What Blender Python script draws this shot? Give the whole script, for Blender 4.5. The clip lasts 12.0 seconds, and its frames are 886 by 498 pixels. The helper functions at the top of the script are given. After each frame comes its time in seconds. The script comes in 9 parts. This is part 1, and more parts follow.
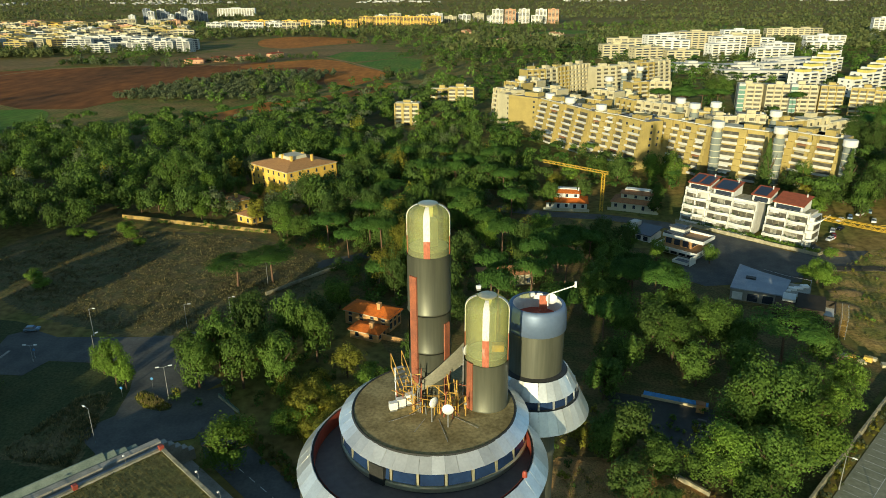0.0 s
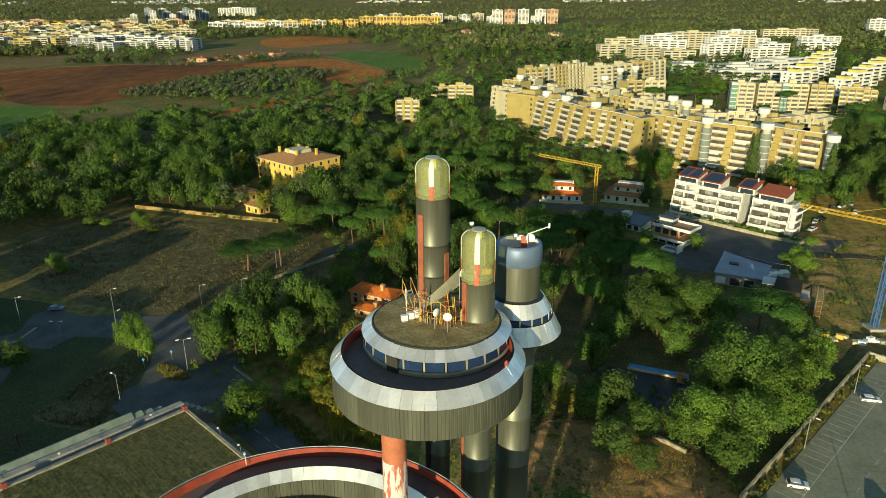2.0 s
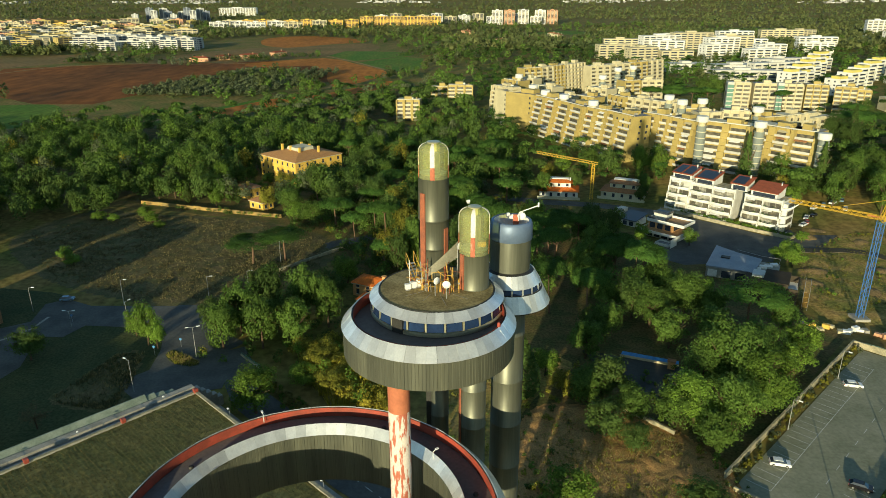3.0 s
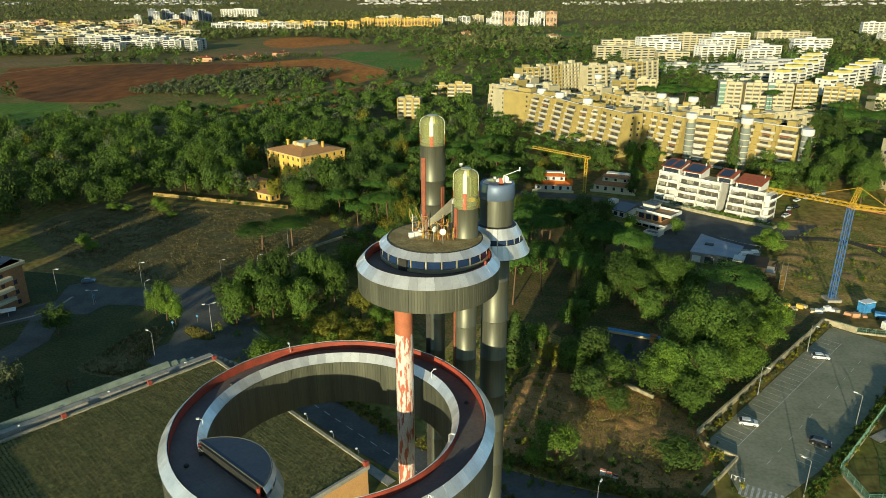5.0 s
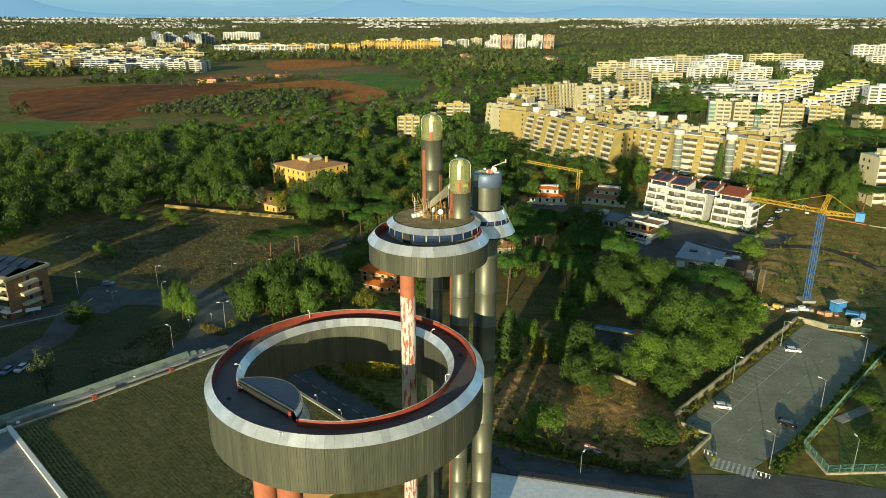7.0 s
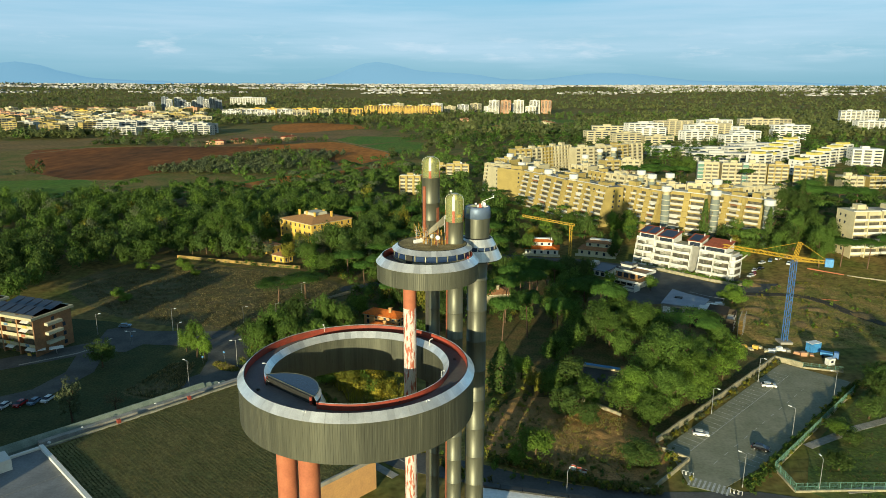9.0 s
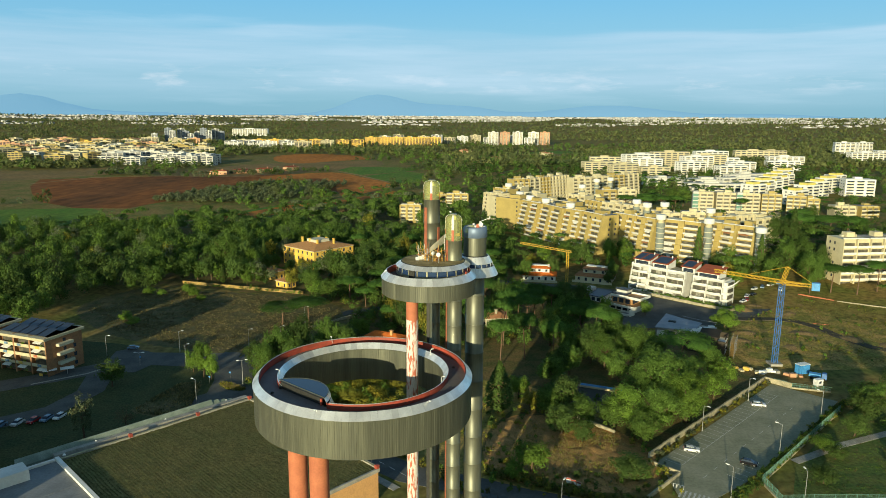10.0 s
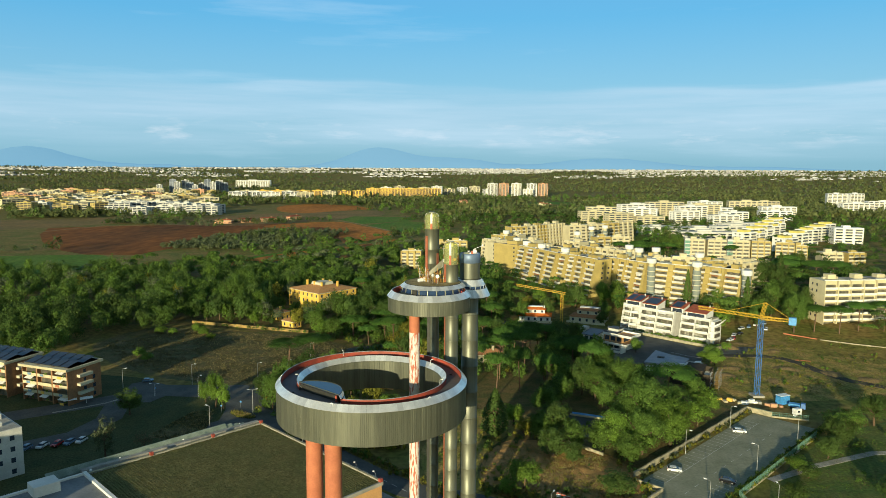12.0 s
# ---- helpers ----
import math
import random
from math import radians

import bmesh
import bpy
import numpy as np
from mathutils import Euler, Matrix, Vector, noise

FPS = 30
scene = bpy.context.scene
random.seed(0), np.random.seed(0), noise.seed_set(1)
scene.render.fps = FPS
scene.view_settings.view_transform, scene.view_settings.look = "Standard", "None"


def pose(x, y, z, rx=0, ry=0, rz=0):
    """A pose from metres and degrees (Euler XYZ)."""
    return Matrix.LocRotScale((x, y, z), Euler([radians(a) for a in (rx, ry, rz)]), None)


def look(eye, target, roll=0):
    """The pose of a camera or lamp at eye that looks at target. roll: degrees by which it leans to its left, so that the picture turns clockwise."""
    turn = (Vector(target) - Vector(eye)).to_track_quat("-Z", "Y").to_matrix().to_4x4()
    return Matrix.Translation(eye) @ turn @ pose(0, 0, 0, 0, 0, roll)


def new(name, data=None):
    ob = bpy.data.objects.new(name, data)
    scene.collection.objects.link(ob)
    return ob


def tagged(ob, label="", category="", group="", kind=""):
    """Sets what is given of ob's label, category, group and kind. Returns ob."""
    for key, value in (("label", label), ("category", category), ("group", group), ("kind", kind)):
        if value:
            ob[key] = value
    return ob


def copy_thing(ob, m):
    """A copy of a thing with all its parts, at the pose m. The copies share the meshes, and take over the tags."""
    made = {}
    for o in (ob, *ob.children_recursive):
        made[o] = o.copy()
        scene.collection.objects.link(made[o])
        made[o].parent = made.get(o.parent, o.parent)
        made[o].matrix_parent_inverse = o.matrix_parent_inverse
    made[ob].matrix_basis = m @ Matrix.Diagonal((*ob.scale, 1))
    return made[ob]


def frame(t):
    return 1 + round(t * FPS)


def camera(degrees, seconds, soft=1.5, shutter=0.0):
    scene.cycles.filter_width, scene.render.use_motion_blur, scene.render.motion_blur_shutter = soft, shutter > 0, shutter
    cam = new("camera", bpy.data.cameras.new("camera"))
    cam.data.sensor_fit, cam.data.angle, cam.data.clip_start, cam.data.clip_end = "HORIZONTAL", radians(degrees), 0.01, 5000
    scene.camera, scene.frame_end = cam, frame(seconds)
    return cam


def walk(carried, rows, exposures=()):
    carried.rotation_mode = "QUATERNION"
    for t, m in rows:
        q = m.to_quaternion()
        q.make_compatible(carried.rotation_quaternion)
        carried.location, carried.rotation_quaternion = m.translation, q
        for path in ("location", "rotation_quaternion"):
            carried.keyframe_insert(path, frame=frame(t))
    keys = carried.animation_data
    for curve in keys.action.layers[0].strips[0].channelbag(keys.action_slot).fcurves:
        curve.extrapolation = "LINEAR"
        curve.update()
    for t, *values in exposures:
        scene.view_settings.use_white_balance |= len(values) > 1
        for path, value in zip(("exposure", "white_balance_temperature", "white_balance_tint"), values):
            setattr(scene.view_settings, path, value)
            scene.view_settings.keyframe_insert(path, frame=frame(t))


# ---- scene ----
cam = camera(65.0, 12.0, soft=0.72)
PATH = [
    (0, pose(-0.468, -38.216, 92.864, 69.450, 0, 0.698) @ pose(0, 0, 0, 0, 0, -0.343)),
    (0.5, pose(-0.467, -41.746, 92.938, 69.461, 0, 0.674) @ pose(0, 0, 0, 0, 0, -0.328)),
    (1, pose(-0.468, -44.933, 92.883, 69.485, 0, 0.678) @ pose(0, 0, 0, 0, 0, -0.316)),
    (1.5, pose(-0.464, -48.486, 92.873, 69.482, 0, 0.672) @ pose(0, 0, 0, 0, 0, -0.254)),
    (2, pose(-0.448, -51.868, 92.959, 69.472, 0, 0.647) @ pose(0, 0, 0, 0, 0, -0.170)),
    (2.5, pose(-0.425, -55.581, 93.042, 69.477, 0, 0.632) @ pose(0, 0, 0, 0, 0, -0.108)),
    (3, pose(-0.357, -59.091, 93.144, 69.491, 0, 0.622) @ pose(0, 0, 0, 0, 0, -0.087)),
    (5, pose(0.129, -74.274, 93.056, 69.620, 0, 0.613) @ pose(0, 0, 0, 0, 0, 0.027)),
    (5.5, pose(0.233, -78.262, 93.030, 69.787, 0, 0.603) @ pose(0, 0, 0, 0, 0, 0.030)),
    (6, pose(0.307, -82.130, 93.001, 70.138, 0, 0.573) @ pose(0, 0, 0, 0, 0, 0.050)),
    (6.5, pose(0.472, -86.218, 92.810, 70.756, 0, 0.562) @ pose(0, 0, 0, 0, 0, 0.048)),
    (7, pose(0.500, -90.180, 92.646, 71.366, 0, 0.538) @ pose(0, 0, 0, 0, 0, 0.062)),
    (9, pose(1.210, -107.823, 91.654, 76.450, 0, 0.568) @ pose(0, 0, 0, 0, 0, 0.188)),
    (9.5, pose(1.156, -112.603, 91.474, 77.767, 0, 0.539) @ pose(0, 0, 0, 0, 0, 0.202)),
    (10, pose(1.234, -116.969, 91.295, 78.974, 0, 0.548) @ pose(0, 0, 0, 0, 0, 0.280)),
    (10.5, pose(1.345, -121.742, 90.809, 80.342, 0, 0.558) @ pose(0, 0, 0, 0, 0, 0.284)),
    (11, pose(1.375, -126.356, 90.402, 81.522, 0, 0.550) @ pose(0, 0, 0, 0, 0, 0.301)),
    (11.5, pose(1.671, -130.946, 89.607, 82.888, 0, 0.575) @ pose(0, 0, 0, 0, 0, 0.313)),
    (12, pose(1.708, -135.075, 89.035, 83.209, 0, 0.571) @ pose(0, 0, 0, 0, 0, 0.328)),
]
walk(cam, PATH)

# ---- light ----
SUN_UP, SUN_FROM = 9.0, 198.7        # height of the sun and the compass bearing it stands at (clockwise from +y), degrees
world = bpy.data.worlds.new("sky")
scene.world = world
world.use_nodes = True
wn, wl = world.node_tree.nodes, world.node_tree.links
wn.clear()
w_out, w_bg, w_sky = wn.new("ShaderNodeOutputWorld"), wn.new("ShaderNodeBackground"), wn.new("ShaderNodeTexSky")
w_sky.sky_type, w_sky.sun_disc = "NISHITA", False
w_sky.sun_elevation, w_sky.sun_rotation = radians(SUN_UP), radians(SUN_FROM)
w_sky.air_density, w_sky.dust_density, w_sky.ozone_density = 1.0, 0.0, 2.4
w_bg.inputs["Strength"].default_value = 0.148
# clear blue air paling to haze near the horizon, a lens of thin cloud and a row of small cumulus low down
w_co, w_sep = wn.new("ShaderNodeTexCoord"), wn.new("ShaderNodeSeparateXYZ")
wl.new(w_co.outputs["Generated"], w_sep.inputs["Vector"])


def sky_noise(scale, squash, detail, rough):
    mp, nz = wn.new("ShaderNodeMapping"), wn.new("ShaderNodeTexNoise")
    mp.inputs["Scale"].default_value = (1.0, 1.0, squash)
    mp.inputs["Rotation"].default_value = (radians(1.0), radians(-2.5), 0)
    nz.inputs["Scale"].default_value, nz.inputs["Detail"].default_value, nz.inputs["Roughness"].default_value = scale, detail, rough
    wl.new(w_co.outputs["Generated"], mp.inputs["Vector"])
    wl.new(mp.outputs["Vector"], nz.inputs["Vector"])
    return nz.outputs["Fac"]


def sky_ramp(value, stops):
    rp = wn.new("ShaderNodeValToRGB")
    el = rp.color_ramp.elements
    while len(el) < len(stops):
        el.new(0.5)
    for e, (p, c) in zip(el, stops):
        e.position, e.color = p, ((c, c, c, 1) if isinstance(c, float) else (*c, 1))
    wl.new(value, rp.inputs["Fac"])
    return rp.outputs["Color"]


def sky_math(op, a, b, c=None):
    m = wn.new("ShaderNodeMath")
    m.operation = op
    for i, v in enumerate((a, b, c)):
        if v is None:
            continue
        if isinstance(v, float):
            m.inputs[i].default_value = v
        else:
            wl.new(v, m.inputs[i])
    return m.outputs["Value"]


def sky_mix(fac, a, b, blend="MIX"):
    m = wn.new("ShaderNodeMix")
    m.data_type, m.blend_type = "RGBA", blend
    for name, v in (("Factor", fac), ("A", a), ("B", b)):
        if isinstance(v, (float, tuple)):
            m.inputs[name].default_value = v
        else:
            wl.new(v, m.inputs[name])
    return m.outputs["Result"]


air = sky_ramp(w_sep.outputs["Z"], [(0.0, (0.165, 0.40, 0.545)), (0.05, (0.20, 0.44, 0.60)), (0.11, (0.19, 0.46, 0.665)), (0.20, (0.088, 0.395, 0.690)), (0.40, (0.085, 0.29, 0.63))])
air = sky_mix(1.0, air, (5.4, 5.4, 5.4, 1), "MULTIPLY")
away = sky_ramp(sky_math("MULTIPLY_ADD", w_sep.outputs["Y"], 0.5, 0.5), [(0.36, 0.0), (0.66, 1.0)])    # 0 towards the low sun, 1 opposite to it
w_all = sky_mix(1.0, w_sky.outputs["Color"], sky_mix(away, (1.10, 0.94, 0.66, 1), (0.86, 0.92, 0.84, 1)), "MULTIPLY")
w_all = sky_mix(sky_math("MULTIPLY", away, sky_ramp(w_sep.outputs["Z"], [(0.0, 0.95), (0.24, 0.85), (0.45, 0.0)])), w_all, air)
swell = sky_math("MULTIPLY_ADD", sky_noise(1.3, 1.0, 3.0, 0.5), 0.10, -0.05)
bent = sky_math("ADD", w_sep.outputs["Z"], swell)
lens = sky_ramp(bent, [(0.012, 0.0), (0.045, 0.55), (0.098, 0.80), (0.112, 0.78), (0.118, 0.0)])
streak = sky_ramp(sky_noise(2.2, 16.0, 7.0, 0.55), [(0.34, 0.25), (0.66, 1.0)])
w_all = sky_mix(sky_math("MULTIPLY", lens, streak), w_all, (2.5, 3.45, 4.2, 1))
row = sky_ramp(sky_math("ADD", w_sep.outputs["Z"], sky_math("MULTIPLY", swell, 0.3)), [(0.026, 0.0), (0.040, 1.0), (0.056, 0.7), (0.070, 0.0)])
puff = sky_ramp(sky_noise(14.0, 5.0, 6.0, 0.6), [(0.52, 0.0), (0.70, 0.48)])
w_all = sky_mix(sky_math("MULTIPLY", row, puff), w_all, (3.7, 4.1, 4.5, 1))
wisp = sky_ramp(sky_noise(1.5, 11.0, 7.0, 0.6), [(0.56, 0.0), (0.80, 0.45)])
w_all = sky_mix(wisp, w_all, (3.1, 4.0, 4.7, 1))
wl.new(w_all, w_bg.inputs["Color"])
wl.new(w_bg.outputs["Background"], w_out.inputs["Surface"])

sun = new("sun", bpy.data.lights.new("sun", "SUN"))
sun.data.energy, sun.data.angle, sun.data.color = 4.4, radians(0.5), (1.0, 0.90, 0.56)
sun.matrix_world = look((0, 0, 300), (300 * math.sin(radians(SUN_FROM - 180)), 300 * math.cos(radians(SUN_FROM - 180)), 300 - 300 * math.tan(radians(SUN_UP))))
scene.view_settings.exposure = 0.54


# ---- materials ----
def material(name, colour, other=None, size=1.0, rough=0.8, metal=0.0, fine=0.25, bump=0.0, stretch=(1, 1, 1), patches=0.5, vary=0.0, island=0.0, spread=0.12):
    """A surface of two colours in broad patches, with fine grain, relief and change from piece to piece. size: metres across a patch."""
    m = bpy.data.materials.new(name)
    m.use_nodes = True
    n, l = m.node_tree.nodes, m.node_tree.links
    b = n["Principled BSDF"]
    b.inputs["Roughness"].default_value, b.inputs["Metallic"].default_value = rough, metal
    if rough >= 0.88:
        b.inputs["Specular IOR Level"].default_value = 0.08
    geo, mp = n.new("ShaderNodeNewGeometry"), n.new("ShaderNodeMapping")
    mp.inputs["Scale"].default_value = stretch
    l.new(geo.outputs["Position"], mp.inputs["Vector"])
    broad, grain = n.new("ShaderNodeTexNoise"), n.new("ShaderNodeTexNoise")
    broad.inputs["Scale"].default_value, broad.inputs["Detail"].default_value = 1.0 / size, 5.0
    grain.inputs["Scale"].default_value, grain.inputs["Detail"].default_value = 9.0 / size, 4.0
    l.new(mp.outputs["Vector"], broad.inputs["Vector"])
    l.new(mp.outputs["Vector"], grain.inputs["Vector"])
    ramp = n.new("ShaderNodeValToRGB")
    ramp.color_ramp.elements[0].position, ramp.color_ramp.elements[1].position = patches - spread, patches + spread
    ramp.color_ramp.elements[0].color = (*colour, 1)
    ramp.color_ramp.elements[1].color = (*(other or [c * 0.75 for c in colour]), 1)
    l.new(broad.outputs["Fac"], ramp.inputs["Fac"])
    hsv = n.new("ShaderNodeHueSaturation")
    l.new(ramp.outputs["Color"], hsv.inputs["Color"])
    rng = n.new("ShaderNodeMapRange")
    rng.inputs["From Min"].default_value, rng.inputs["From Max"].default_value = 0.3, 0.7
    rng.inputs["To Min"].default_value, rng.inputs["To Max"].default_value = 1 - fine, 1 + fine
    l.new(grain.outputs["Fac"], rng.inputs["Value"])
    value = rng.outputs["Result"]
    for amount, node, socket in ((vary, "ShaderNodeObjectInfo", "Random"), (island, "ShaderNodeNewGeometry", "Random Per Island")):
        if amount:
            src, r2, mul = n.new(node), n.new("ShaderNodeMapRange"), n.new("ShaderNodeMath")
            r2.inputs["To Min"].default_value, r2.inputs["To Max"].default_value = 1 - amount, 1 + amount
            mul.operation = "MULTIPLY"
            l.new(src.outputs[socket], r2.inputs["Value"])
            l.new(r2.outputs["Result"], mul.inputs[0])
            l.new(value, mul.inputs[1])
            value = mul.outputs["Value"]
    l.new(value, hsv.inputs["Value"])
    l.new(hsv.outputs["Color"], b.inputs["Base Color"])
    if bump:
        bp = n.new("ShaderNodeBump")
        bp.inputs["Strength"].default_value, bp.inputs["Distance"].default_value = 0.6, bump
        l.new(grain.outputs["Fac"], bp.inputs["Height"])
        l.new(bp.outputs["Normal"], b.inputs["Normal"])
    return m


def leafy(name, colour, other, size=9.0, vary=0.25, island=0.35):
    """Foliage: reflects and lets a little light through."""
    m = material(name, colour, other, size=size, rough=0.75, fine=0.12, vary=vary, island=island, spread=0.2)
    n, l = m.node_tree.nodes, m.node_tree.links
    b, out = n["Principled BSDF"], n["Material Output"]
    b.inputs["Specular IOR Level"].default_value = 0.12
    tr, mix = n.new("ShaderNodeBsdfTranslucent"), n.new("ShaderNodeMixShader")
    mix.inputs["Fac"].default_value = 0.38
    l.new(b.inputs["Base Color"].links[0].from_socket, tr.inputs["Color"])
    l.new(b.outputs["BSDF"], mix.inputs[1])
    l.new(tr.outputs["BSDF"], mix.inputs[2])
    l.new(mix.outputs["Shader"], out.inputs["Surface"])
    return m


def see_through(name, colour, clear=0.5, rough=0.1):
    """Tinted sheet glazing: part clear, part glossy."""
    m = bpy.data.materials.new(name)
    m.use_nodes = True
    n, l = m.node_tree.nodes, m.node_tree.links
    b, out = n["Principled BSDF"], n["Material Output"]
    b.inputs["Base Color"].default_value, b.inputs["Roughness"].default_value = (*[c * 0.6 for c in colour], 1), rough
    t, mix = n.new("ShaderNodeBsdfTransparent"), n.new("ShaderNodeMixShader")
    t.inputs["Color"].default_value = (*colour, 1)
    mix.inputs["Fac"].default_value = clear
    l.new(b.outputs["BSDF"], mix.inputs[1])
    l.new(t.outputs["BSDF"], mix.inputs[2])
    l.new(mix.outputs["Shader"], out.inputs["Surface"])
    return m


GROUND = material("rough_grass", (0.120, 0.130, 0.032), (0.210, 0.150, 0.052), size=22, rough=0.95, fine=0.4)
WOODFLOOR = material("woodland_floor", (0.088, 0.094, 0.033), (0.165, 0.118, 0.050), size=6, rough=0.95, fine=0.4, bump=0.1)
SCRUB = material("dry_scrub", (0.150, 0.120, 0.060), (0.092, 0.094, 0.040), size=5, rough=0.95, fine=0.4, bump=0.15)
SITE = material("site_grass_and_earth", (0.185, 0.178, 0.045), (0.370, 0.245, 0.085), size=8, rough=0.95, fine=0.4, bump=0.2, patches=0.52)
SAND = material("sandy_earth", (0.30, 0.20, 0.090), (0.22, 0.150, 0.070), size=4, rough=0.95, fine=0.35, bump=0.2)
MUD = material("dark_mud_track", (0.060, 0.055, 0.045), (0.090, 0.078, 0.055), size=4, rough=0.9, fine=0.3, bump=0.1)
LAWN = material("mown_grass", (0.080, 0.122, 0.034), (0.118, 0.136, 0.042), size=8, rough=0.95, fine=0.3, bump=0.12)
# darker copy of the mown grass, with the verge's shade in its colour
SHADEGRASS = material("short_grass_painted_shade", (0.054, 0.070, 0.030), (0.076, 0.082, 0.034), size=6, rough=0.95, fine=0.35, bump=0.1)
SOIL = material("red_brown_soil", (0.430, 0.235, 0.092), (0.290, 0.185, 0.074), size=3, rough=0.95, fine=0.4, bump=0.15)
PLOUGH = material("ploughed_red_earth", (0.235, 0.086, 0.022), (0.135, 0.058, 0.020), size=90, rough=0.95, fine=0.35, stretch=(1, 0.35, 1))
PLOUGH_LIGHT = material("dry_orange_earth", (0.430, 0.165, 0.034), (0.330, 0.130, 0.030), size=60, rough=0.95, fine=0.25, stretch=(1, 0.35, 1))
DRYFIELD = material("harvested_field", (0.235, 0.150, 0.062), (0.170, 0.130, 0.052), size=50, rough=0.95, fine=0.3)
CROP = material("green_crop", (0.080, 0.165, 0.024), (0.130, 0.180, 0.032), size=30, rough=0.95, fine=0.25, stretch=(1, 0.3, 1))
ASPHALT = material("worn_asphalt", (0.088, 0.090, 0.088), (0.118, 0.120, 0.112), size=6, rough=0.9, fine=0.14, bump=0.01)
CARPARK = material("pale_worn_asphalt", (0.215, 0.222, 0.155), (0.270, 0.270, 0.198), size=7, rough=0.9, fine=0.14, bump=0.01)
PAINT = material("road_paint", (0.55, 0.55, 0.52), (0.35, 0.35, 0.33), size=0.6, rough=0.8, fine=0.2)
CONCRETE = material("grey_concrete", (0.36, 0.34, 0.30), (0.26, 0.25, 0.22), size=2.5, rough=0.9, fine=0.15, bump=0.02)
GREENWALL = material("grey_green_stained_concrete", (0.22, 0.26, 0.22), (0.16, 0.20, 0.165), size=2.5, rough=0.9, fine=0.15, bump=0.02)
OLDWALL = material("weathered_wall", (0.42, 0.37, 0.25), (0.26, 0.24, 0.17), size=1.6, rough=0.9, fine=0.2, bump=0.03)
ROOFTURF = material("turf_roof", (0.185, 0.160, 0.062), (0.138, 0.138, 0.052), size=7, rough=0.95, fine=0.35, bump=0.12)
FLATROOF = material("grey_roof_felt", (0.20, 0.21, 0.22), (0.15, 0.16, 0.17), size=5, rough=0.85, fine=0.12)
CLAD = material("weathered_steel_cladding", (0.155, 0.160, 0.118), (0.105, 0.110, 0.084), size=1.6, rough=0.46, metal=0.50, fine=0.12, stretch=(1, 1, 0.06), vary=0.05)
TRIM = material("bright_aluminium", (0.80, 0.80, 0.77), (0.68, 0.68, 0.66), size=1.5, rough=0.34, metal=0.66, fine=0.06, vary=0.16)
FRAME = material("olive_tinted_aluminium", (0.50, 0.47, 0.32), (0.42, 0.40, 0.28), size=1.2, rough=0.4, metal=0.5, fine=0.1)
LIGHTPLATE = material("dull_grey_steel_plate", (0.300, 0.285, 0.215), (0.235, 0.225, 0.170), size=1.4, rough=0.5, metal=0.4, fine=0.15)
CORE = material("dark_steel", (0.05, 0.05, 0.045), rough=0.6, metal=0.4)
DECK = material("dark_deck", (0.100, 0.088, 0.090), (0.135, 0.118, 0.108), size=3, rough=0.6, fine=0.15)
CAPROOF = material("stained_roof_concrete", (0.215, 0.168, 0.078), (0.340, 0.275, 0.135), size=2.0, rough=0.9, fine=0.3, bump=0.02)
RED = material("faded_red_paint", (0.36, 0.060, 0.035), (0.24, 0.050, 0.030), size=1.5, rough=0.6, fine=0.15)
ORANGE = material("orange_red_render", (0.46, 0.155, 0.075), (0.38, 0.120, 0.060), size=2.5, rough=0.8, fine=0.1)
PEEL = material("peeling_red_paint", (0.42, 0.120, 0.070), (0.62, 0.55, 0.50), size=0.55, rough=0.8, fine=0.25, stretch=(1.5, 1.5, 0.30), patches=0.462, spread=0.03)
STRAP = material("rusty_red_strap", (0.40, 0.115, 0.060), (0.58, 0.42, 0.34), size=0.7, rough=0.7, fine=0.25, stretch=(1, 1, 0.4), patches=0.62, spread=0.05)
STRAPWHITE = material("flaking_white_strap", (0.70, 0.66, 0.60), (0.46, 0.24, 0.17), size=0.6, rough=0.7, fine=0.2, stretch=(1, 1, 0.4), patches=0.62, spread=0.04)
YELLOWRAIL = material("yellow_rail_paint", (0.55, 0.33, 0.05), (0.35, 0.20, 0.05), size=0.5, rough=0.6)
WHITE = material("white_enamel", (0.80, 0.80, 0.78), (0.68, 0.68, 0.66), size=1.0, rough=0.5, fine=0.06)
AMBER = see_through("yellowed_plastic_glazing", (0.88, 0.90, 0.46), 0.66, 0.16)
DARKGLASS = material("dark_window_glass", (0.030, 0.040, 0.062), (0.036, 0.046, 0.066), size=3, rough=0.08, fine=0.1)
# even dark blue base for the lantern and skirt panes
BLUEGLASS = material("blue_window_glass", (0.018, 0.040, 0.100), (0.014, 0.028, 0.070), size=2, rough=0.08, fine=0.15)
OCHREWALL = material("old_ochre_wall", (0.40, 0.26, 0.085), (0.27, 0.20, 0.085), size=2.0, rough=0.9, fine=0.25)
OCHRE = material("ochre_render", (0.62, 0.34, 0.13), (0.54, 0.29, 0.12), size=3, rough=0.85, fine=0.1)
LADDER = material("rusty_ladder_paint", (0.34, 0.105, 0.050), (0.24, 0.080, 0.045), size=0.8, rough=0.7, fine=0.3)
SHUTTER = material("shaded_balcony_glazing", (0.060, 0.056, 0.045), (0.150, 0.130, 0.090), size=2.0, rough=0.5, fine=0.2, patches=0.55)
LIGHTSTEEL = material("galvanised_steel", (0.45, 0.46, 0.46), rough=0.45, metal=0.7)
BLUEBAND = material("blue_grey_metal_band", (0.155, 0.215, 0.33), (0.125, 0.18, 0.28), size=3, rough=0.5, metal=0.3, fine=0.06)
TAN = material("tan_render", (0.400, 0.305, 0.100), (0.340, 0.262, 0.088), size=6, rough=0.85, fine=0.08, vary=0.06)
